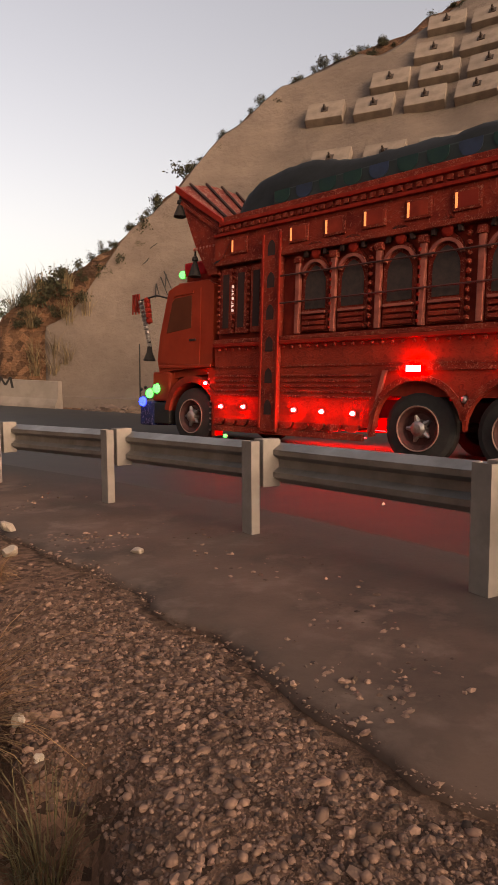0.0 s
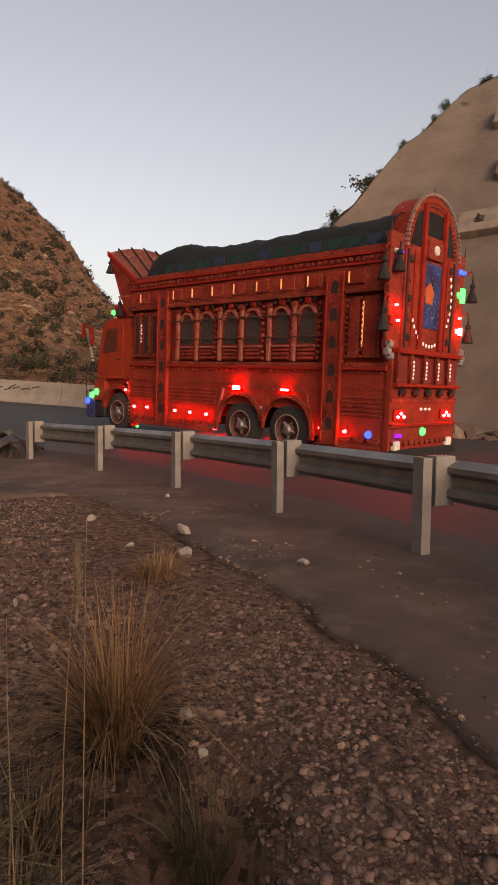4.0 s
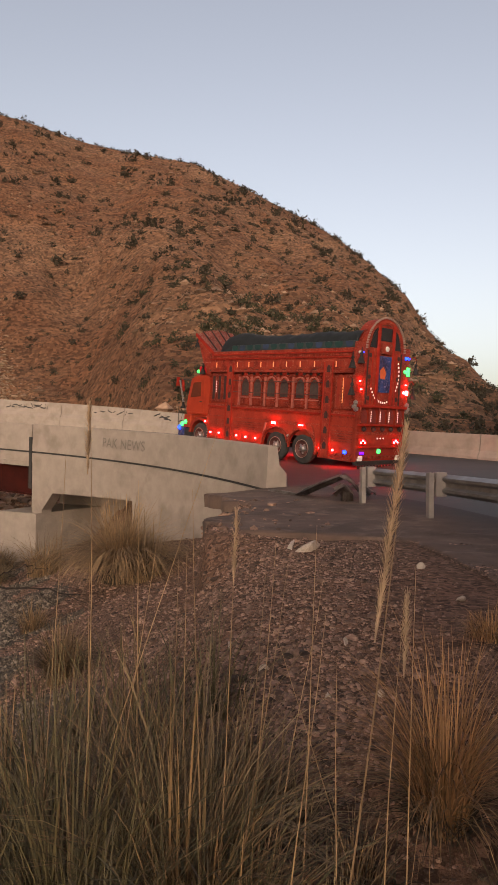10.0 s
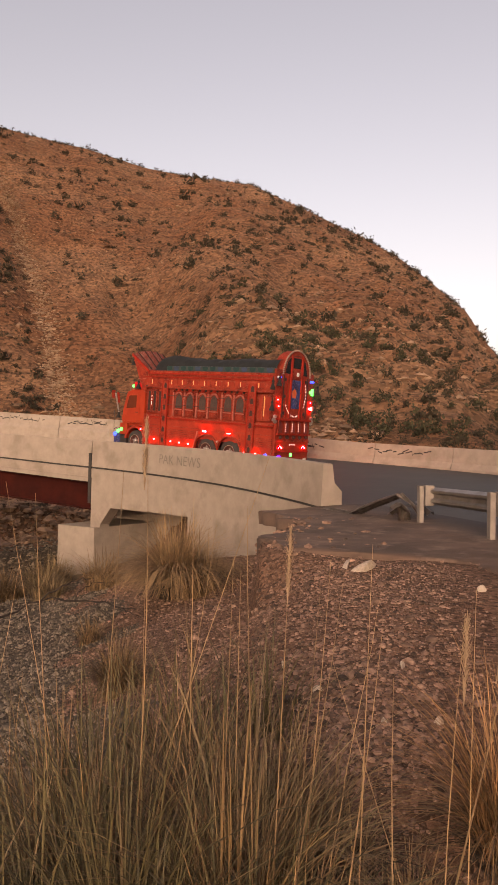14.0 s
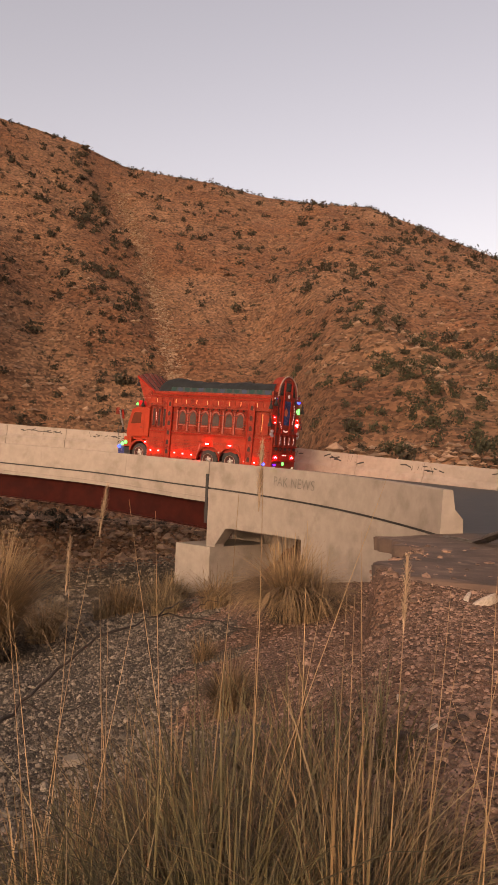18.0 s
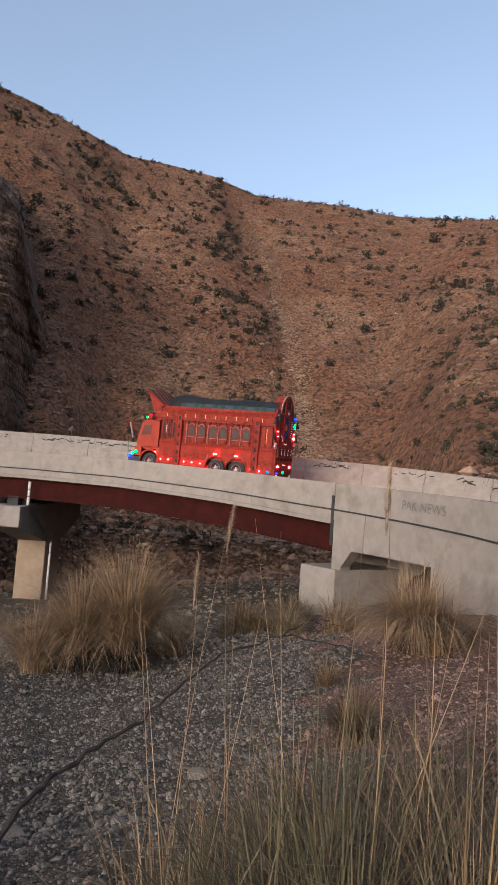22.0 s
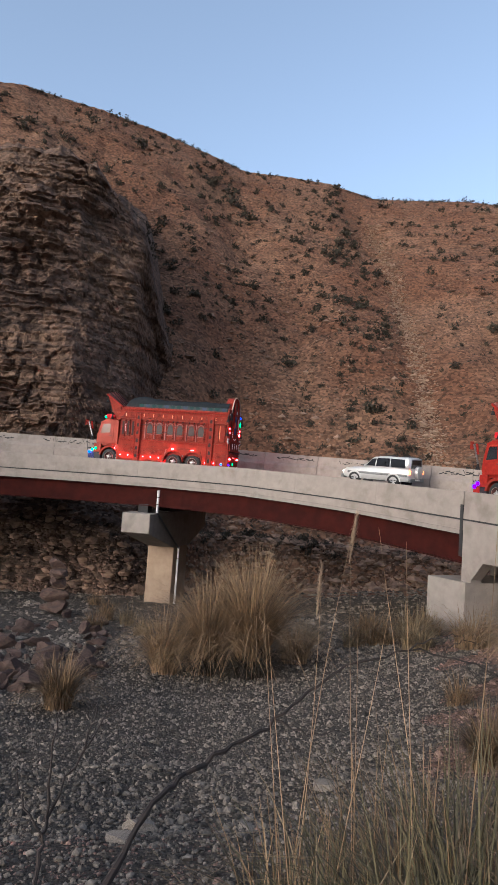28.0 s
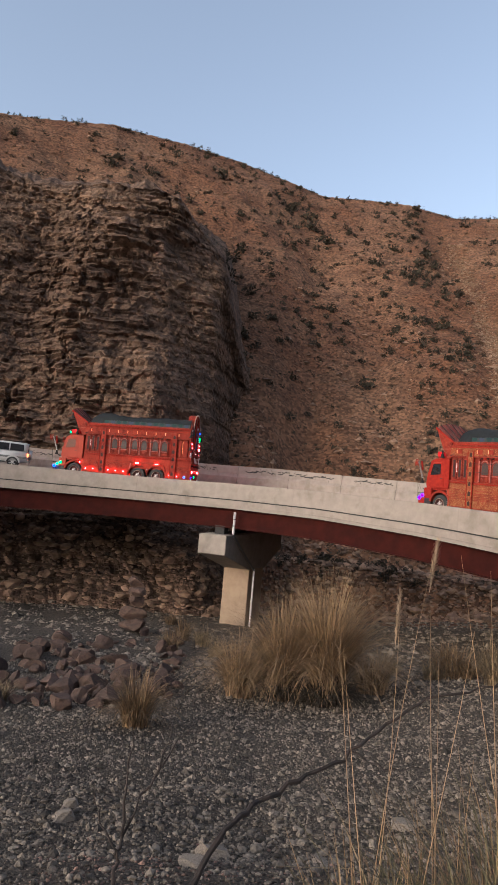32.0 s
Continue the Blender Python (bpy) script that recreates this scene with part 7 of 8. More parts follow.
def build_grass():
    rng = np.random.RandomState(33)

    def tuft(az, el, n, spread, length, lean, width, material, label, d=None, name="grass_tussock"):
        if d is None:
            x, y, z, dd = ground_hit(az, el, 0.8)
        else:
            x, y = polar(az, d)
            x, y = float(x), float(y)
            z = float(ground_z(x, y))
        return blades(name, (x, y, z - 0.03), n, spread, length, lean, width, material, rng, label=label, group="dry grass tussocks")
    rust = M["rust_grass"]
    gold, pale, green = M["dry_grass"], M["pale_grass"], M["green_grass"]
    # short dark blades add litter and painted shade at the heart of a tuft
    tuft(17.0, -30.0, 220, 0.11, 0.24, 0.7, 0.0028, M["thatch"], "dead thatch under the golden tussock, darkened for the shade there", name="grass_thatch")
    tuft(17.0, -30.0, 260, 0.08, 0.46, 0.85, 0.0022, gold, "drooping skirt of dry blades round the golden tussock")
    tuft(17.0, -30.0, 430, 0.09, 0.74, 0.38, 0.0022, rust, "golden dry tussock of stiff grass on the gravel bank")
    tuft(8.6, -38.5, 170, 0.09, 0.36, 0.4, 0.0018, green, "low dry tuft at the edge of the hollow")
    tuft(13.2, -15.9, 300, 0.12, 0.24, 0.6, 0.003, rust, "small rust-coloured dry tuft beside the shoulder")
    tuft(45.9, -12.2, 500, 0.40, 0.8, 0.7, 0.02, M["thatch"], "dead thatch in the large tussock, darkened for the shade inside", name="grass_thatch")
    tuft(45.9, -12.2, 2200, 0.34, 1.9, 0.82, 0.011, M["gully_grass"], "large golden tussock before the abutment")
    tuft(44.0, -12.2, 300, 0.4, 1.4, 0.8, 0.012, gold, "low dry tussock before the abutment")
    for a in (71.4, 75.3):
        tuft(a, -15.75, 500, 0.5, 1.3, 0.7, 0.026, M["thatch"], "dead thatch in the gully tussock, darkened for the shade inside", name="grass_thatch")
    straw = M["gully_grass"]
    tuft(75.3, -15.8, 1700, 0.34, 3.2, 0.5, 0.012, straw, "tall straw-coloured tussock in the gully")
    tuft(71.4, -15.7, 2000, 0.38, 3.9, 0.46, 0.012, straw, "tall golden tussock in the gully")
    tuft(79.0, -15.9, 900, 0.4, 2.0, 0.55, 0.012, straw, "spreading golden tussock in the gully")
    tuft(67.5, -14.2, 350, 0.5, 1.6, 0.6, 0.012, straw, "low dry tussock in the gully")
    tuft(61.0, -12.2, 350, 0.6, 1.5, 0.6, 0.012, gold, "low dry tussock by the bridge")
    tuft(57.5, -11.3, 350, 0.6, 1.4, 0.6, 0.012, pale, "low dry tussock beside the bearing block")
    tuft(52.5, -11.5, 300, 0.5, 1.4, 0.6, 0.012, gold, "dry tussock beside the abutment leg")
    tuft(50.8, -19.6, 200, 0.2, 0.5, 0.7, 0.010, M["thatch"], "dead thatch in the slope tussock, darkened for the shade inside", name="grass_thatch")
    tuft(51.0, -20.2, 520, 0.16, 0.8, 0.55, 0.006, gold, "brown tussock on the gravel slope")
    tuft(53.5, -16.0, 200, 0.2, 0.7, 0.6, 0.006, gold, "dry tuft on the gravel slope")
    tuft(87.8, -18.7, 700, 0.28, 1.3, 0.5, 0.008, gold, "dry tuft before the rock heap")
    tuft(99.0, -17.0, 200, 0.15, 0.7, 0.5, 0.006, pale, "dry tuft among the rocks")
    for k in range(18):
        tuft(rng.uniform(55, 86), rng.uniform(-13.0, -10.4), 260, 0.35, rng.uniform(0.7, 1.3), 0.5, 0.010, (gold, pale)[k % 2], "low dry tuft on the gully floor")
    # the thick stand at the viewer's feet
    for k in range(44):
        az = 22 + 49 * (k + 0.5) / 44 + rng.uniform(-1.5, 1.5)
        d = rng.uniform(1.2, 2.1)
        if az < 34 and k % 2:
            continue
        tall = 0.58 if 35 < az < 68 else 0.36
        tuft(az, 0, 90, 0.17, 0.22, 0.75, 0.0026, M["thatch"], "dead thatch at the foot of the grass, darkened for the shade there", d, "grass_thatch")
        if k % 2:
            tuft(az, 0, 16, 0.08, 0.75 * tall / 0.58, 0.85, 0.0028, pale, "arching dead leaves of the grass stand", d, "dead_leaves")
        tuft(az, 0, 150, 0.10, tall * rng.uniform(0.6, 1.35), 0.40, 0.0024, ((pale, straw, gold, straw) if az < 36 else (pale, gold, green, gold) if az < 48 else (green, gold, green, green))[k % 4], "dense dry grass stand on the near bank", d)
    for k in range(12):
        az = 38 + 32 * k / 12 + rng.uniform(-1, 1)
        tuft(az, 0, 80, 0.16, 0.66 * rng.uniform(0.8, 1.15), 0.35, 0.003, (green, green, gold)[k % 3], "tall dry grass on the near bank", rng.uniform(2.1, 3.0))
    # single tall stalks, some with plumes
    stalks = [(31.0, -33, 22.3, 1.6, 0.95, True), (49.6, -30, 48.9, 3.2, 1.6, True), (38.5, -32, 37.6, -4, 1.5, False), (41.5, -30, 40.8, -8.5, 1.6, False), (44.3, -30, 44.6, -3.5, 1.9, False), (34.0, -30, 33.0, -9, 1.7, False),
              (29.5, -28, 27.5, -7, 1.5, False), (47.0, -28, 45.0, -6, 1.8, False), (56.0, -28, 57.5, -3.0, 2.0, False), (61.5, -25, 60.0, -4.5, 2.1, False), (52.5, -30, 53.6, -1.0, 1.7, False), (64.0, -27, 62.0, -8.0, 2.0, False),
              (20.5, -32, 18.6, -10, 1.4, False), (31.5, -34, 30.0, -14, 1.3, False), (26.5, -34, 22.4, -18, 1.2, False), (36.0, -33, 34.2, -11, 1.4, False), (50.5, -30, 38.4, 1.0, 1.9, False), (66.5, -30, 69.5, -7.0, 2.0, False)]
    stalks += [(67.3, -25, 62.7, -1.2, 2.2, True), (54.5, -25, 59.0, -2.2, 2.2, False), (21.5, -30, 20.2, -13, 1.3, True), (37.0, -30, 35.6, -6.5, 1.5, True), (67.0, -26, 65.6, -6, 2.1, True)]
    for k in range(9):
        a = 23 + 45 * (k + 0.5) / 9 + rng.uniform(-2, 2)
        stalks.append((a, -30, a + rng.normal(0, 3.0), rng.uniform(-19, -9), rng.uniform(1.3, 2.1), False))
    for az0, el0, az1, el1, d, plume in stalks:
        x0, y0 = polar(az0, d * 1.02)
        x1, y1 = polar(az1, d)
        z0 = min(float(ground_z(float(x0), float(y0))), 1.15 + d * math.tan(radians(el0)))
        z1 = 1.15 + d * math.tan(radians(el1))
        p0, p1 = Vector((float(x0), float(y0), z0 - 0.02)), Vector((float(x1), float(y1), z1))
        t = thing("reed_stalk", "tall dry reed stalk with a feathery plume" if plume else "thin dry straw-coloured grass stalk", "reed", group="tall stalks")
        bend = rng.uniform(-0.22, 0.22, 2)
        line = [p0.lerp(p1, k / 6) + Vector((bend[0], bend[1], 0)) * ((k / 6) ** 2 * (1 - (k / 6) * 0.55) if not plume else 0.2 * math.sin(k / 2)) for k in range(7)]
        bm = tube(line, [(0.0028 if d < 1.2 else 0.0023) * (1.15 - 0.95 * k / 6) for k in range(7)], 6)
        part("stem", bm, M["straw"], t)
        if plume:
            axis = (p1 - p0).normalized()
            top = 0.32 if d < 1.2 else 0.17
            wide = 0.019 if d < 1.2 else 0.018
            V, F = [], []
            for k in range(560 if d < 1.2 else 240):
                u = rng.uniform(0, 1)
                c = p1 - axis * top * u
                w = wide * math.sin(math.pi * min(1, u * 0.8 + 0.15))
                o = Vector((rng.normal(0, 1), rng.normal(0, 1), rng.normal(0.5, 0.5))).normalized()
                b = c + o * w + axis * 0.022
                q = o.cross(axis).normalized() * 0.0012
                i = len(V)
                V += [c - q, c + q, b]
                F.append((i, i + 1, i + 2))
            mesh_part("plume", V, F, M["plume"], t, "feathery brown plume")
            if d < 1.2:
                SWAYING.append((t, p0))
    # grass on the edge above the cut slope
    for k in range(16):
        az = rng.uniform(3.5, 10.5)
        x, y = polar(az, float(crest_distance(az)) - rng.uniform(-1, 2.5))
        x, y = float(x), float(y)
        blades("slope_grass", (x, y, float(ground_z(x, y))), 60, 0.25, 1.3, 0.4, 0.012, M["pale_grass"], rng, label="pale dry grass above the cut slope", group="grass above the slope")


build_grass()


def branch(parent, pts, r0, r1, n=7):
    P = [Vector(p) for p in pts]
    fine = []
    for i in range(len(P) - 1):
        a = P[max(i - 1, 0)]
        b, c = P[i], P[i + 1]
        d = P[min(i + 2, len(P) - 1)]
        for k in range(5):
            u = k / 5
            fine.append(0.5 * ((2 * b) + (c - a) * u + (2 * a - 5 * b + 4 * c - d) * u * u + (3 * b - a - 3 * c + d) * u ** 3))
    fine.append(P[-1])
    knots = random.Random(len(fine) + int(r0 * 1e4))
    fine = [p + Vector((knots.gauss(0, 1), knots.gauss(0, 1), knots.gauss(0, 1))) * 0.007 if 0 < i < len(fine) - 1 else p for i, p in enumerate(fine)]
    bm = tube(fine, [ knots.uniform(0.85, 1.2) * (r0 + (r1 - r0) * i / (len(fine) - 1)) for i in range(len(fine))], n)
    return part("branch", bm, M["twig"], parent)


def sight(az, el, d):
    x, y = polar(az, d)
    return (float(x), float(y), 1.15 + d * math.tan(radians(el)))


def build_branches():
    t = thing("bare_branch", "long bare dark branch arching over the gully", "branch")
    branch(t, [sight(84.5, -36, 1.9), sight(82.0, -30, 2.1), sight(79.0, -25.5, 2.3), sight(76.4, -23.5, 2.5), sight(72.5, -21.3, 2.7), sight(68.9, -19.0, 2.9), sight(65.5, -16.0, 3.1), sight(62.7, -14.3, 3.2), sight(57.6, -12.3, 3.4), sight(53.0, -12.6, 3.5), sight(49.5, -13.3, 3.6)], 0.0125, 0.003)
    branch(t, [sight(57.6, -12.3, 3.4), sight(55.5, -11.0, 3.45), sight(53.5, -10.6, 3.5)], 0.005, 0.002)
    for a, e, a1, e1 in ((53.0, -12.6, 51.4, -14.6), (55.0, -12.3, 52.2, -10.9), (51.0, -13.0, 48.4, -14.6), (62.7, -14.3, 60.6, -16.2), (75.0, -22.6, 76.2, -20.9)):
        m = (a + a1) / 2 + 0.3
        branch(t, [sight(a, e, 3.45 if a < 60 else 2.9), sight(m, (e + e1) / 2 + 0.3, 3.45 if a < 60 else 2.9), sight(a1, e1, 3.5 if a < 60 else 2.9)], 0.003, 0.0012)
    branch(t, [sight(68.9, -19.0, 2.9), sight(66.0, -19.8, 2.9), sight(62.5, -19.2, 3.0)], 0.005, 0.002)
    t = thing("bare_branch", "forked dark twig rising from the near bank", "branch")
    branch(t, [sight(90.0, -36, 2.0), sight(88.3, -29.5, 2.2), sight(88.0, -26.4, 2.3), sight(85.6, -22.2, 2.4), sight(82.6, -18.3, 2.5)], 0.008, 0.002)
    branch(t, [sight(88.0, -26.4, 2.3), sight(88.2, -22.5, 2.35), sight(87.6, -18.8, 2.4)], 0.006, 0.002)
    branch(t, [sight(85.6, -22.2, 2.4), sight(84.8, -20.2, 2.4), sight(84.6, -18.0, 2.45)], 0.004, 0.0015)
    branch(t, [sight(88.1, -28.0, 2.25), sight(90.0, -25.0, 2.3), sight(91.0, -23.0, 2.35)], 0.004, 0.0015)


build_branches()

# ---- cars ----
def car_paint(name, c, metal=0.35, rough=0.3):
    return mat(name, c, rough, metal, second=tuple(v * 0.85 for v in c), scale=2)


M["silver"] = car_paint("silver_car_paint", (0.52, 0.50, 0.48))
M["blue_grey"] = car_paint("dark_blue_grey_paint", (0.07, 0.09, 0.12))
M["stripe"] = mat("grey_body_stripe", (0.16, 0.155, 0.15), 0.4, scale=4)
M["l_tail"] = glow("tail_lamp", (1.0, 0.16, 0.03), 5)
M["l_head"] = glow("head_lamp", (1.0, 0.85, 0.6), 10)
M["alloy"] = mat("alloy_wheel", (0.5, 0.48, 0.46), 0.35, 0.7, scale=9)


def loft(sections, material, name, parent, label="", smooth=True):
    """A body from cross sections (y, half width at the sill, half width at the top, bottom, top)."""
    V, n = [], 12
    for y, wb, wt, zb, zt in sections:
        h = zt - zb
        half = [(wb * 0.9, zb), (wb, zb + 0.12 * h), (wb * 1.0, zb + 0.5 * h), (wt + (wb - wt) * 0.25, zb + 0.82 * h), (wt, zb + 0.95 * h), (wt * 0.8, zt)]
        ring = [(x, y, z) for x, z in half] + [(-x, y, z) for x, z in half[::-1]]
        V += ring
    F = grid_faces(len(sections), n, True).tolist()
    F.append(list(range(n))[::-1])
    F.append([(len(sections) - 1) * n + i for i in range(n)])
    return mesh_part(name, V, F, material, parent, label, smooth)


def car_wheel(t, x, y, s, r):
    w = 0.22
    prof = [(0, r * 0.66), (0.02, r * 0.72), (0.03, r * 0.93), (0.06, r), (w - 0.06, r), (w - 0.03, r * 0.93), (w, r * 0.66)]
    tyre = part("wheel", lathe(bmesh.new(), [(-s * a, b) for a, b in prof], 24, "X"), M["tyre"], t)
    tyre.location = (x, y, r)
    part("rim", lathe(bmesh.new(), [(-s * 0.01, r * 0.66), (-s * 0.05, r * 0.6), (-s * 0.06, r * 0.05)], 20, "X"), M["black"], tyre)
    bm = bmesh.new()
    for k in range(5):
        a = 2 * math.pi * k / 5
        cyl(bm, (-s * 0.01, 0, 0), (-s * 0.02, r * 0.64 * math.cos(a), r * 0.64 * math.sin(a)), 0.05, 0.035, n=6)
    part("spokes", bm, M["alloy"], tyre)
    return tyre


def make_suv():
    t = thing("suv", "silver four-wheel-drive car with grey side stripe driving uphill", "car")
    P = M["silver"]
    loft([(-1.0, 0.80, 0.74, 0.45, 1.15), (-0.95, 0.86, 0.80, 0.42, 1.22), (0.6, 0.88, 0.82, 0.40, 1.20), (2.2, 0.88, 0.80, 0.40, 1.15), (2.9, 0.87, 0.78, 0.42, 1.10), (3.45, 0.84, 0.72, 0.45, 1.02), (3.62, 0.76, 0.62, 0.5, 0.92)], P, "body", t)
    loft([(-0.98, 0.78, 0.66, 1.1, 1.80), (-0.7, 0.80, 0.70, 1.1, 1.86), (0.9, 0.80, 0.70, 1.1, 1.86), (1.5, 0.80, 0.66, 1.1, 1.78), (2.25, 0.76, 0.60, 1.1, 1.16)], P, "cabin", t)
    for s in (-1, 1):
        part("side_window", slab([(-0.72, 1.24), (-0.66, 1.72), (0.25, 1.74), (0.25, 1.24)], s * 0.76, s * 0.815), M["glass"], t)
        part("side_window", slab([(0.33, 1.24), (0.33, 1.74), (1.15, 1.74), (1.25, 1.24)], s * 0.76, s * 0.815), M["glass"], t)
        part("side_window", slab([(1.33, 1.24), (1.24, 1.70), (1.5, 1.66), (1.95, 1.24)], s * 0.745, s * 0.805), M["glass"], t)
        bx("side_stripe", t, M["stripe"], s * 0.875, -0.9, 0.72, s * 0.895, 3.2, 0.86, 0.01)
        bx("running_board", t, M["black"], s * 0.8, 0.5, 0.36, s * 0.92, 2.0, 0.42, 0.01)
        for y in (0.0, 2.68):
            part("wheel_flare", arc_strip(y, 0.37, 0.42, 0.52, 5, 175, s * 0.80, s * 0.92), P, t)
            part("wheel_well", arc_strip(y, 0.37, 0.30, 0.43, 5, 175, s * 0.6, s * 0.905), M["black"], t)
        bx("tail_lamp", t, M["l_tail"], s * 0.70, -1.04, 0.86, s * 0.86, -0.96, 1.10, 0.02, "lit orange-red tail lamp")
        bx("head_lamp", t, M["l_head"], s * 0.45, 3.58, 0.72, s * 0.72, 3.66, 0.86, 0.02, "lit head lamp")
        bx("mirror", t, P, s * 0.86, 1.85, 1.18, s * 1.02, 1.95, 1.32, 0.03)
        part("roof_rail", cyl(bmesh.new(), (s * 0.62, -0.6, 1.92), (s * 0.62, 1.1, 1.92), 0.018, n=6), M["black"], t)
    part("rear_window", slab_y([(-0.62, 1.22), (0.62, 1.22), (0.56, 1.72), (-0.56, 1.72)], -1.02, -0.96), M["glass"], t)
    part("windscreen", slab([(1.6, 1.72), (1.58, 1.73), (2.24, 1.18), (2.27, 1.18)], -0.62, 0.62), M["glass"], t)
    part("spare_cover", lathe(bmesh.new(), [(-1.02, 0.36), (-1.2, 0.35), (-1.22, 0.30)], 20, "Y", (0.1, 0, 1.0)), M["silver"], t)
    bx("rear_bumper", t, M["stripe"], -0.84, -1.1, 0.42, 0.84, -0.96, 0.62, 0.03)
    bx("front_bumper", t, M["stripe"], -0.82, 3.5, 0.40, 0.82, 3.72, 0.62, 0.04)
    bx("number_plate", t, M["white_lens"], -0.25, -1.115, 0.5, 0.25, -1.1, 0.6)
    return t, [car_wheel(t, s * 0.86, y, s, 0.37) for s in (-1, 1) for y in (0.0, 2.68)]


def make_sedan():
    t = thing("sedan", "dark blue-grey saloon car driving uphill", "car")
    P = M["blue_grey"]
    loft([(-1.05, 0.70, 0.62, 0.35, 0.85), (-0.98, 0.82, 0.74, 0.30, 0.98), (-0.2, 0.86, 0.76, 0.28, 1.0), (1.2, 0.87, 0.78, 0.28, 0.96), (2.3, 0.86, 0.74, 0.28, 0.90), (3.1, 0.82, 0.66, 0.30, 0.78), (3.42, 0.70, 0.50, 0.34, 0.66)], P, "body", t)
    loft([(-0.75, 0.72, 0.60, 0.9, 1.02), (0.0, 0.74, 0.58, 0.9, 1.38), (0.6, 0.74, 0.58, 0.9, 1.45), (1.25, 0.74, 0.58, 0.9, 1.42), (2.25, 0.70, 0.56, 0.85, 0.94)], P, "cabin", t)
    for s in (-1, 1):
        part("side_window", slab([(-0.35, 1.02), (0.05, 1.30), (0.55, 1.36), (0.55, 1.02)], s * 0.66, s * 0.745), M["glass"], t)
        part("side_window", slab([(0.62, 1.02), (0.62, 1.36), (1.2, 1.34), (1.8, 1.02)], s * 0.66, s * 0.745), M["glass"], t)
        for y in (0.0, 2.6):
            part("wheel_well", arc_strip(y, 0.32, 0.26, 0.38, 5, 175, s * 0.6, s * 0.875), M["black"], t)
        bx("tail_lamp", t, M["l_tail"], s * 0.55, -1.05, 0.72, s * 0.80, -0.96, 0.86, 0.02, "lit red tail lamp")
        bx("head_lamp", t, M["l_head"], s * 0.45, 3.3, 0.56, s * 0.72, 3.4, 0.68, 0.02, "lit head lamp")
        bx("mirror", t, P, s * 0.82, 1.75, 0.98, s * 0.98, 1.85, 1.08, 0.03)
    part("rear_window", slab([(-0.70, 1.04), (-0.67, 1.06), (-0.05, 1.37), (-0.03, 1.34)], -0.55, 0.55), M["glass"], t)
    part("windscreen", slab([(1.3, 1.40), (1.33, 1.42), (2.22, 0.97), (2.2, 0.94)], -0.56, 0.56), M["glass"], t)
    bx("rear_bumper", t, P, -0.82, -1.1, 0.3, 0.82, -0.98, 0.55, 0.04)
    bx("front_bumper", t, P, -0.78, 3.25, 0.26, 0.78, 3.48, 0.5, 0.05)
    bx("sill", t, M["black"], -0.84, -0.6, 0.22, 0.84, 2.2, 0.3)
    return t, [car_wheel(t, s * 0.84, y, s, 0.32) for s in (-1, 1) for y in (0.0, 2.6)]


SUV, SUV_WHEELS = make_suv()
SEDAN, SEDAN_WHEELS = make_sedan()

TRUCK_ROWS = [
    (0, 4.72, 8.48, 0.04, 0.6, 1.9, 36.4),
    (2, 2.40, 11.38, 0.07, 1.5, 0.0, 43.4),
    (6, -4.11, 16.91, 0.24, 3.2, -0.4, 59.9),
    (9, -9.82, 19.54, 0.52, 4.3, -0.6, 72.2),
    (13, -16.99, 20.99, 0.97, 5.2, -1.5, 88.0),
    (16, -22.56, 20.66, 1.36, 4.4, -1.7, 101.3),
    (19, -27.69, 19.14, 1.72, 3.7, -2.2, 113.8),
    (23, -34.57, 14.97, 2.11, 2.6, -2.8, 130.9),
    (28, -40.87, 7.84, 2.41, 1.1, -2.1, 148.8),
    (32, -44.36, 0.42, 2.43, -0.6, -2.4, 163.1),
]


def roll_wheels(wheels, times, travelled, radius):
    """Turn the wheels by the way that their vehicle goes."""
    for w in wheels:
        x, y, z = w.location
        walk(w, [(t, pose(x, y, z, -math.degrees(s / radius), 0, 0)) for t, s in zip(times, travelled)])


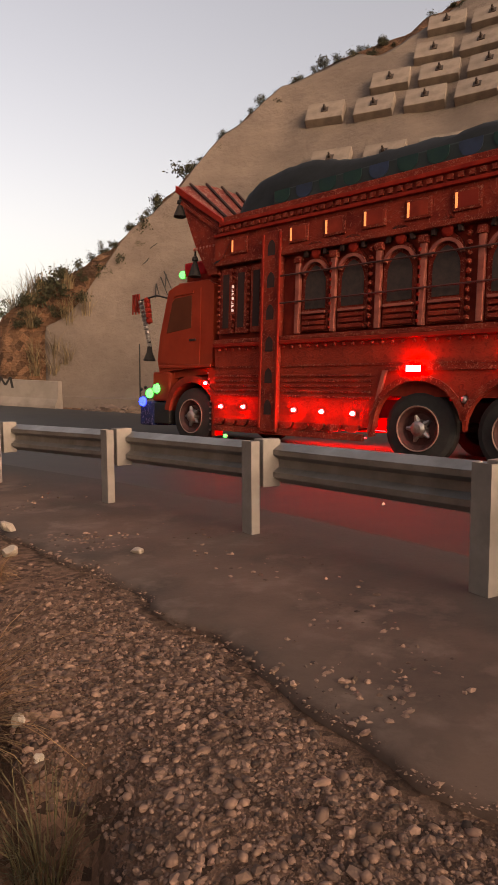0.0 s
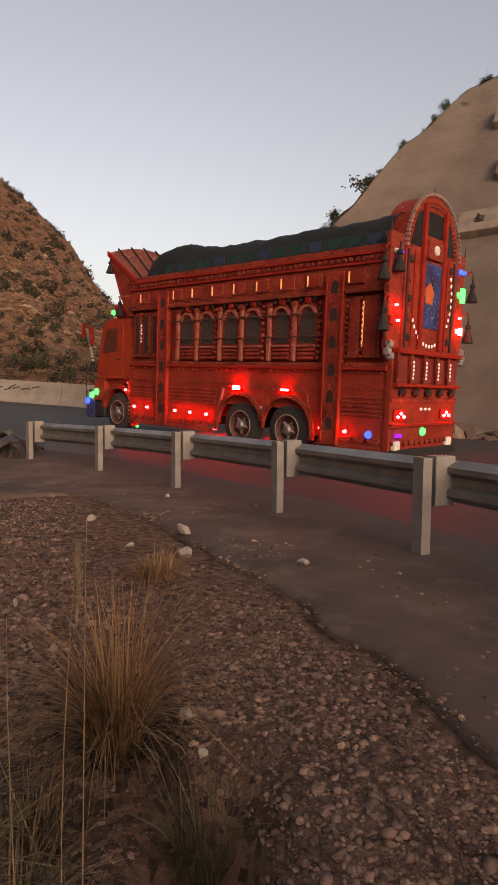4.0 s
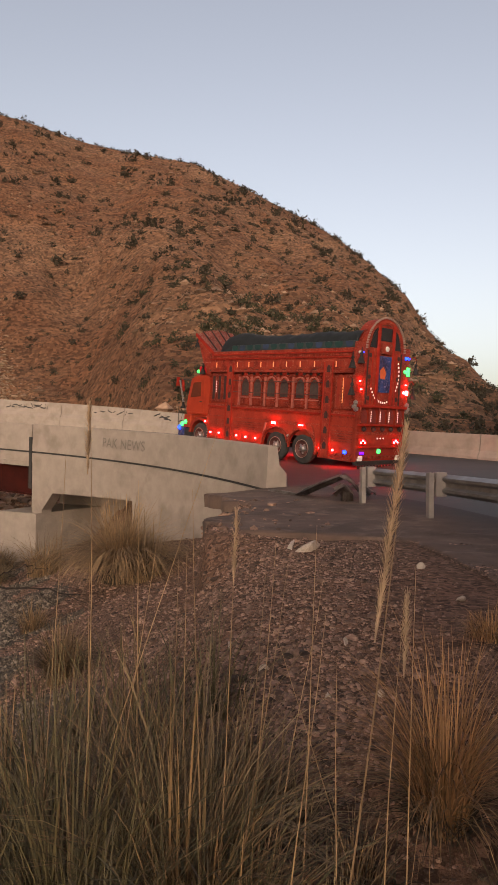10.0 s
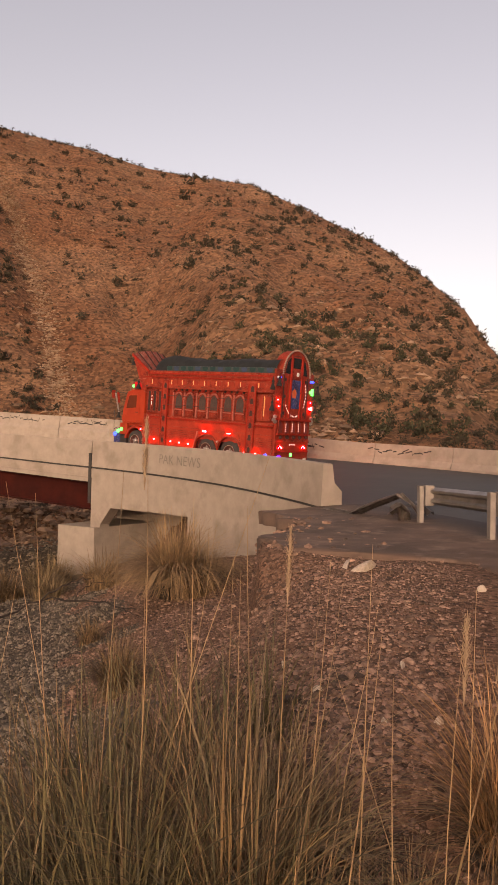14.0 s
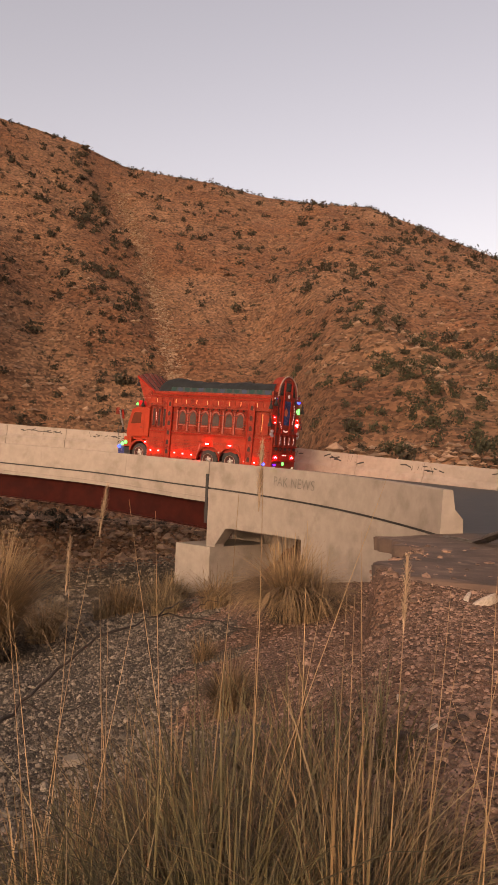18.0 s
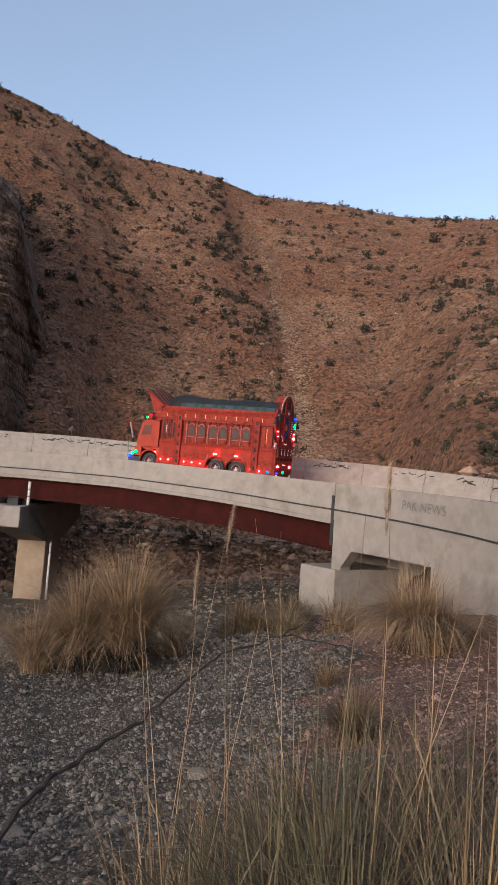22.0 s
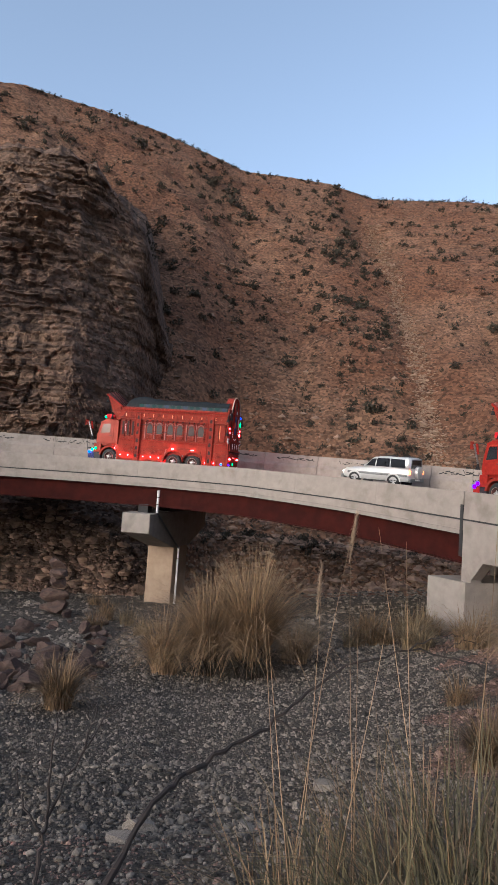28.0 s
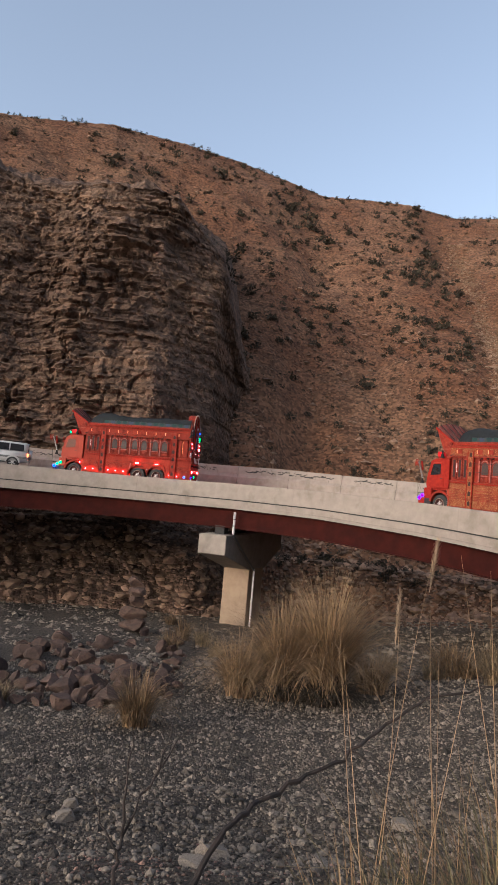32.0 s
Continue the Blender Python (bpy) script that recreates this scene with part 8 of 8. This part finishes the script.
def drive(ob, wheels, radius, rows):
    """Drive along the bend by rows of (seconds, angle, lane radius, yaw to the road)."""
    ts = [r[0] for r in rows]
    keyed = []
    for t, th, r, yaw in rows:
        x, y = on_arc(th, r)
        z = float(road_z(th, r))
        slope = math.degrees(math.atan2(float(road_z(th + 2, r) - road_z(th - 2, r)), radians(4) * r))
        bank = -math.degrees(math.atan(float(np.interp(th, TH_BANK, BANK))))
        keyed.append((t, pose(x, y, z + 0.01, slope, bank, th + yaw)))
    walk(ob, keyed)
    fine = np.arange(0, 32.001, 0.1 if radius < 0.5 else 0.4)
    th = np.interp(fine, ts, [r[1] for r in rows])
    s = np.radians(th - th[0]) * np.interp(fine, ts, [r[2] for r in rows])
    roll_wheels(wheels, fine.tolist(), s.tolist(), radius)


def motions():
    # the nearest reed leans slowly with the breeze
    for reed, foot in SWAYING:
        ahead = Vector((-math.sin(radians(25)), math.cos(radians(25)), 0))
        rows = [(0, -7), (5, -4.2), (9, 0), (13, 5), (16, 7), (32, 7)]
        walk(reed, [(s, Matrix.Translation(foot) @ Matrix.Rotation(radians(a), 4, ahead) @ Matrix.Translation(-foot)) for s, a in rows])
    walk(TRUCK, [(t, pose(x, y, z, a, b, c)) for t, x, y, z, a, b, c in TRUCK_ROWS])
    ts = [r[0] for r in TRUCK_ROWS]
    step = [0.0]
    for a, b in zip(TRUCK_ROWS, TRUCK_ROWS[1:]):
        step.append(step[-1] + math.dist(a[1:4], b[1:4]) * 1.005)
    fine = np.arange(0, 32.01, 0.4)
    roll_wheels(WHEELS, fine.tolist(), np.interp(fine, ts, step).tolist(), 0.52)
    drive(TRUCK_2, WHEELS_2, 0.52, [(0, -33.4, 26.9, 1), (27.5, 90.4, 26.9, 1), (28, 93.1, 26.9, 1), (29, 97.6, 26.9, 1), (30, 101.9, 26.9, 1), (31, 106.9, 26.9, 1), (32, 111.2, 26.9, 1)])
    drive(SEDAN, SEDAN_WHEELS, 0.32, [(0, -64, 30.0, 0), (12, -64, 30.0, 0), (16, -14, 30.0, 0), (20, 40, 30.0, 0), (24.0, 94.0, 30.0, 0), (24.6, 103.2, 30.0, 0), (25.5, 115.9, 30.0, 0), (29, 167.6, 30.0, 0), (32, 212, 30.0, 0)])
    drive(SUV, SUV_WHEELS, 0.37, [(0, -74, 30.0, 0), (17.5, -74, 30.0, 0), (22, 8, 30.0, 0), (27.5, 110.7, 30.0, 0), (28, 120.3, 30.0, 0), (29, 137.5, 30.2, 0), (31.5, 177.5, 30.2, 0), (32, 185.5, 30.2, 0)])


motions()
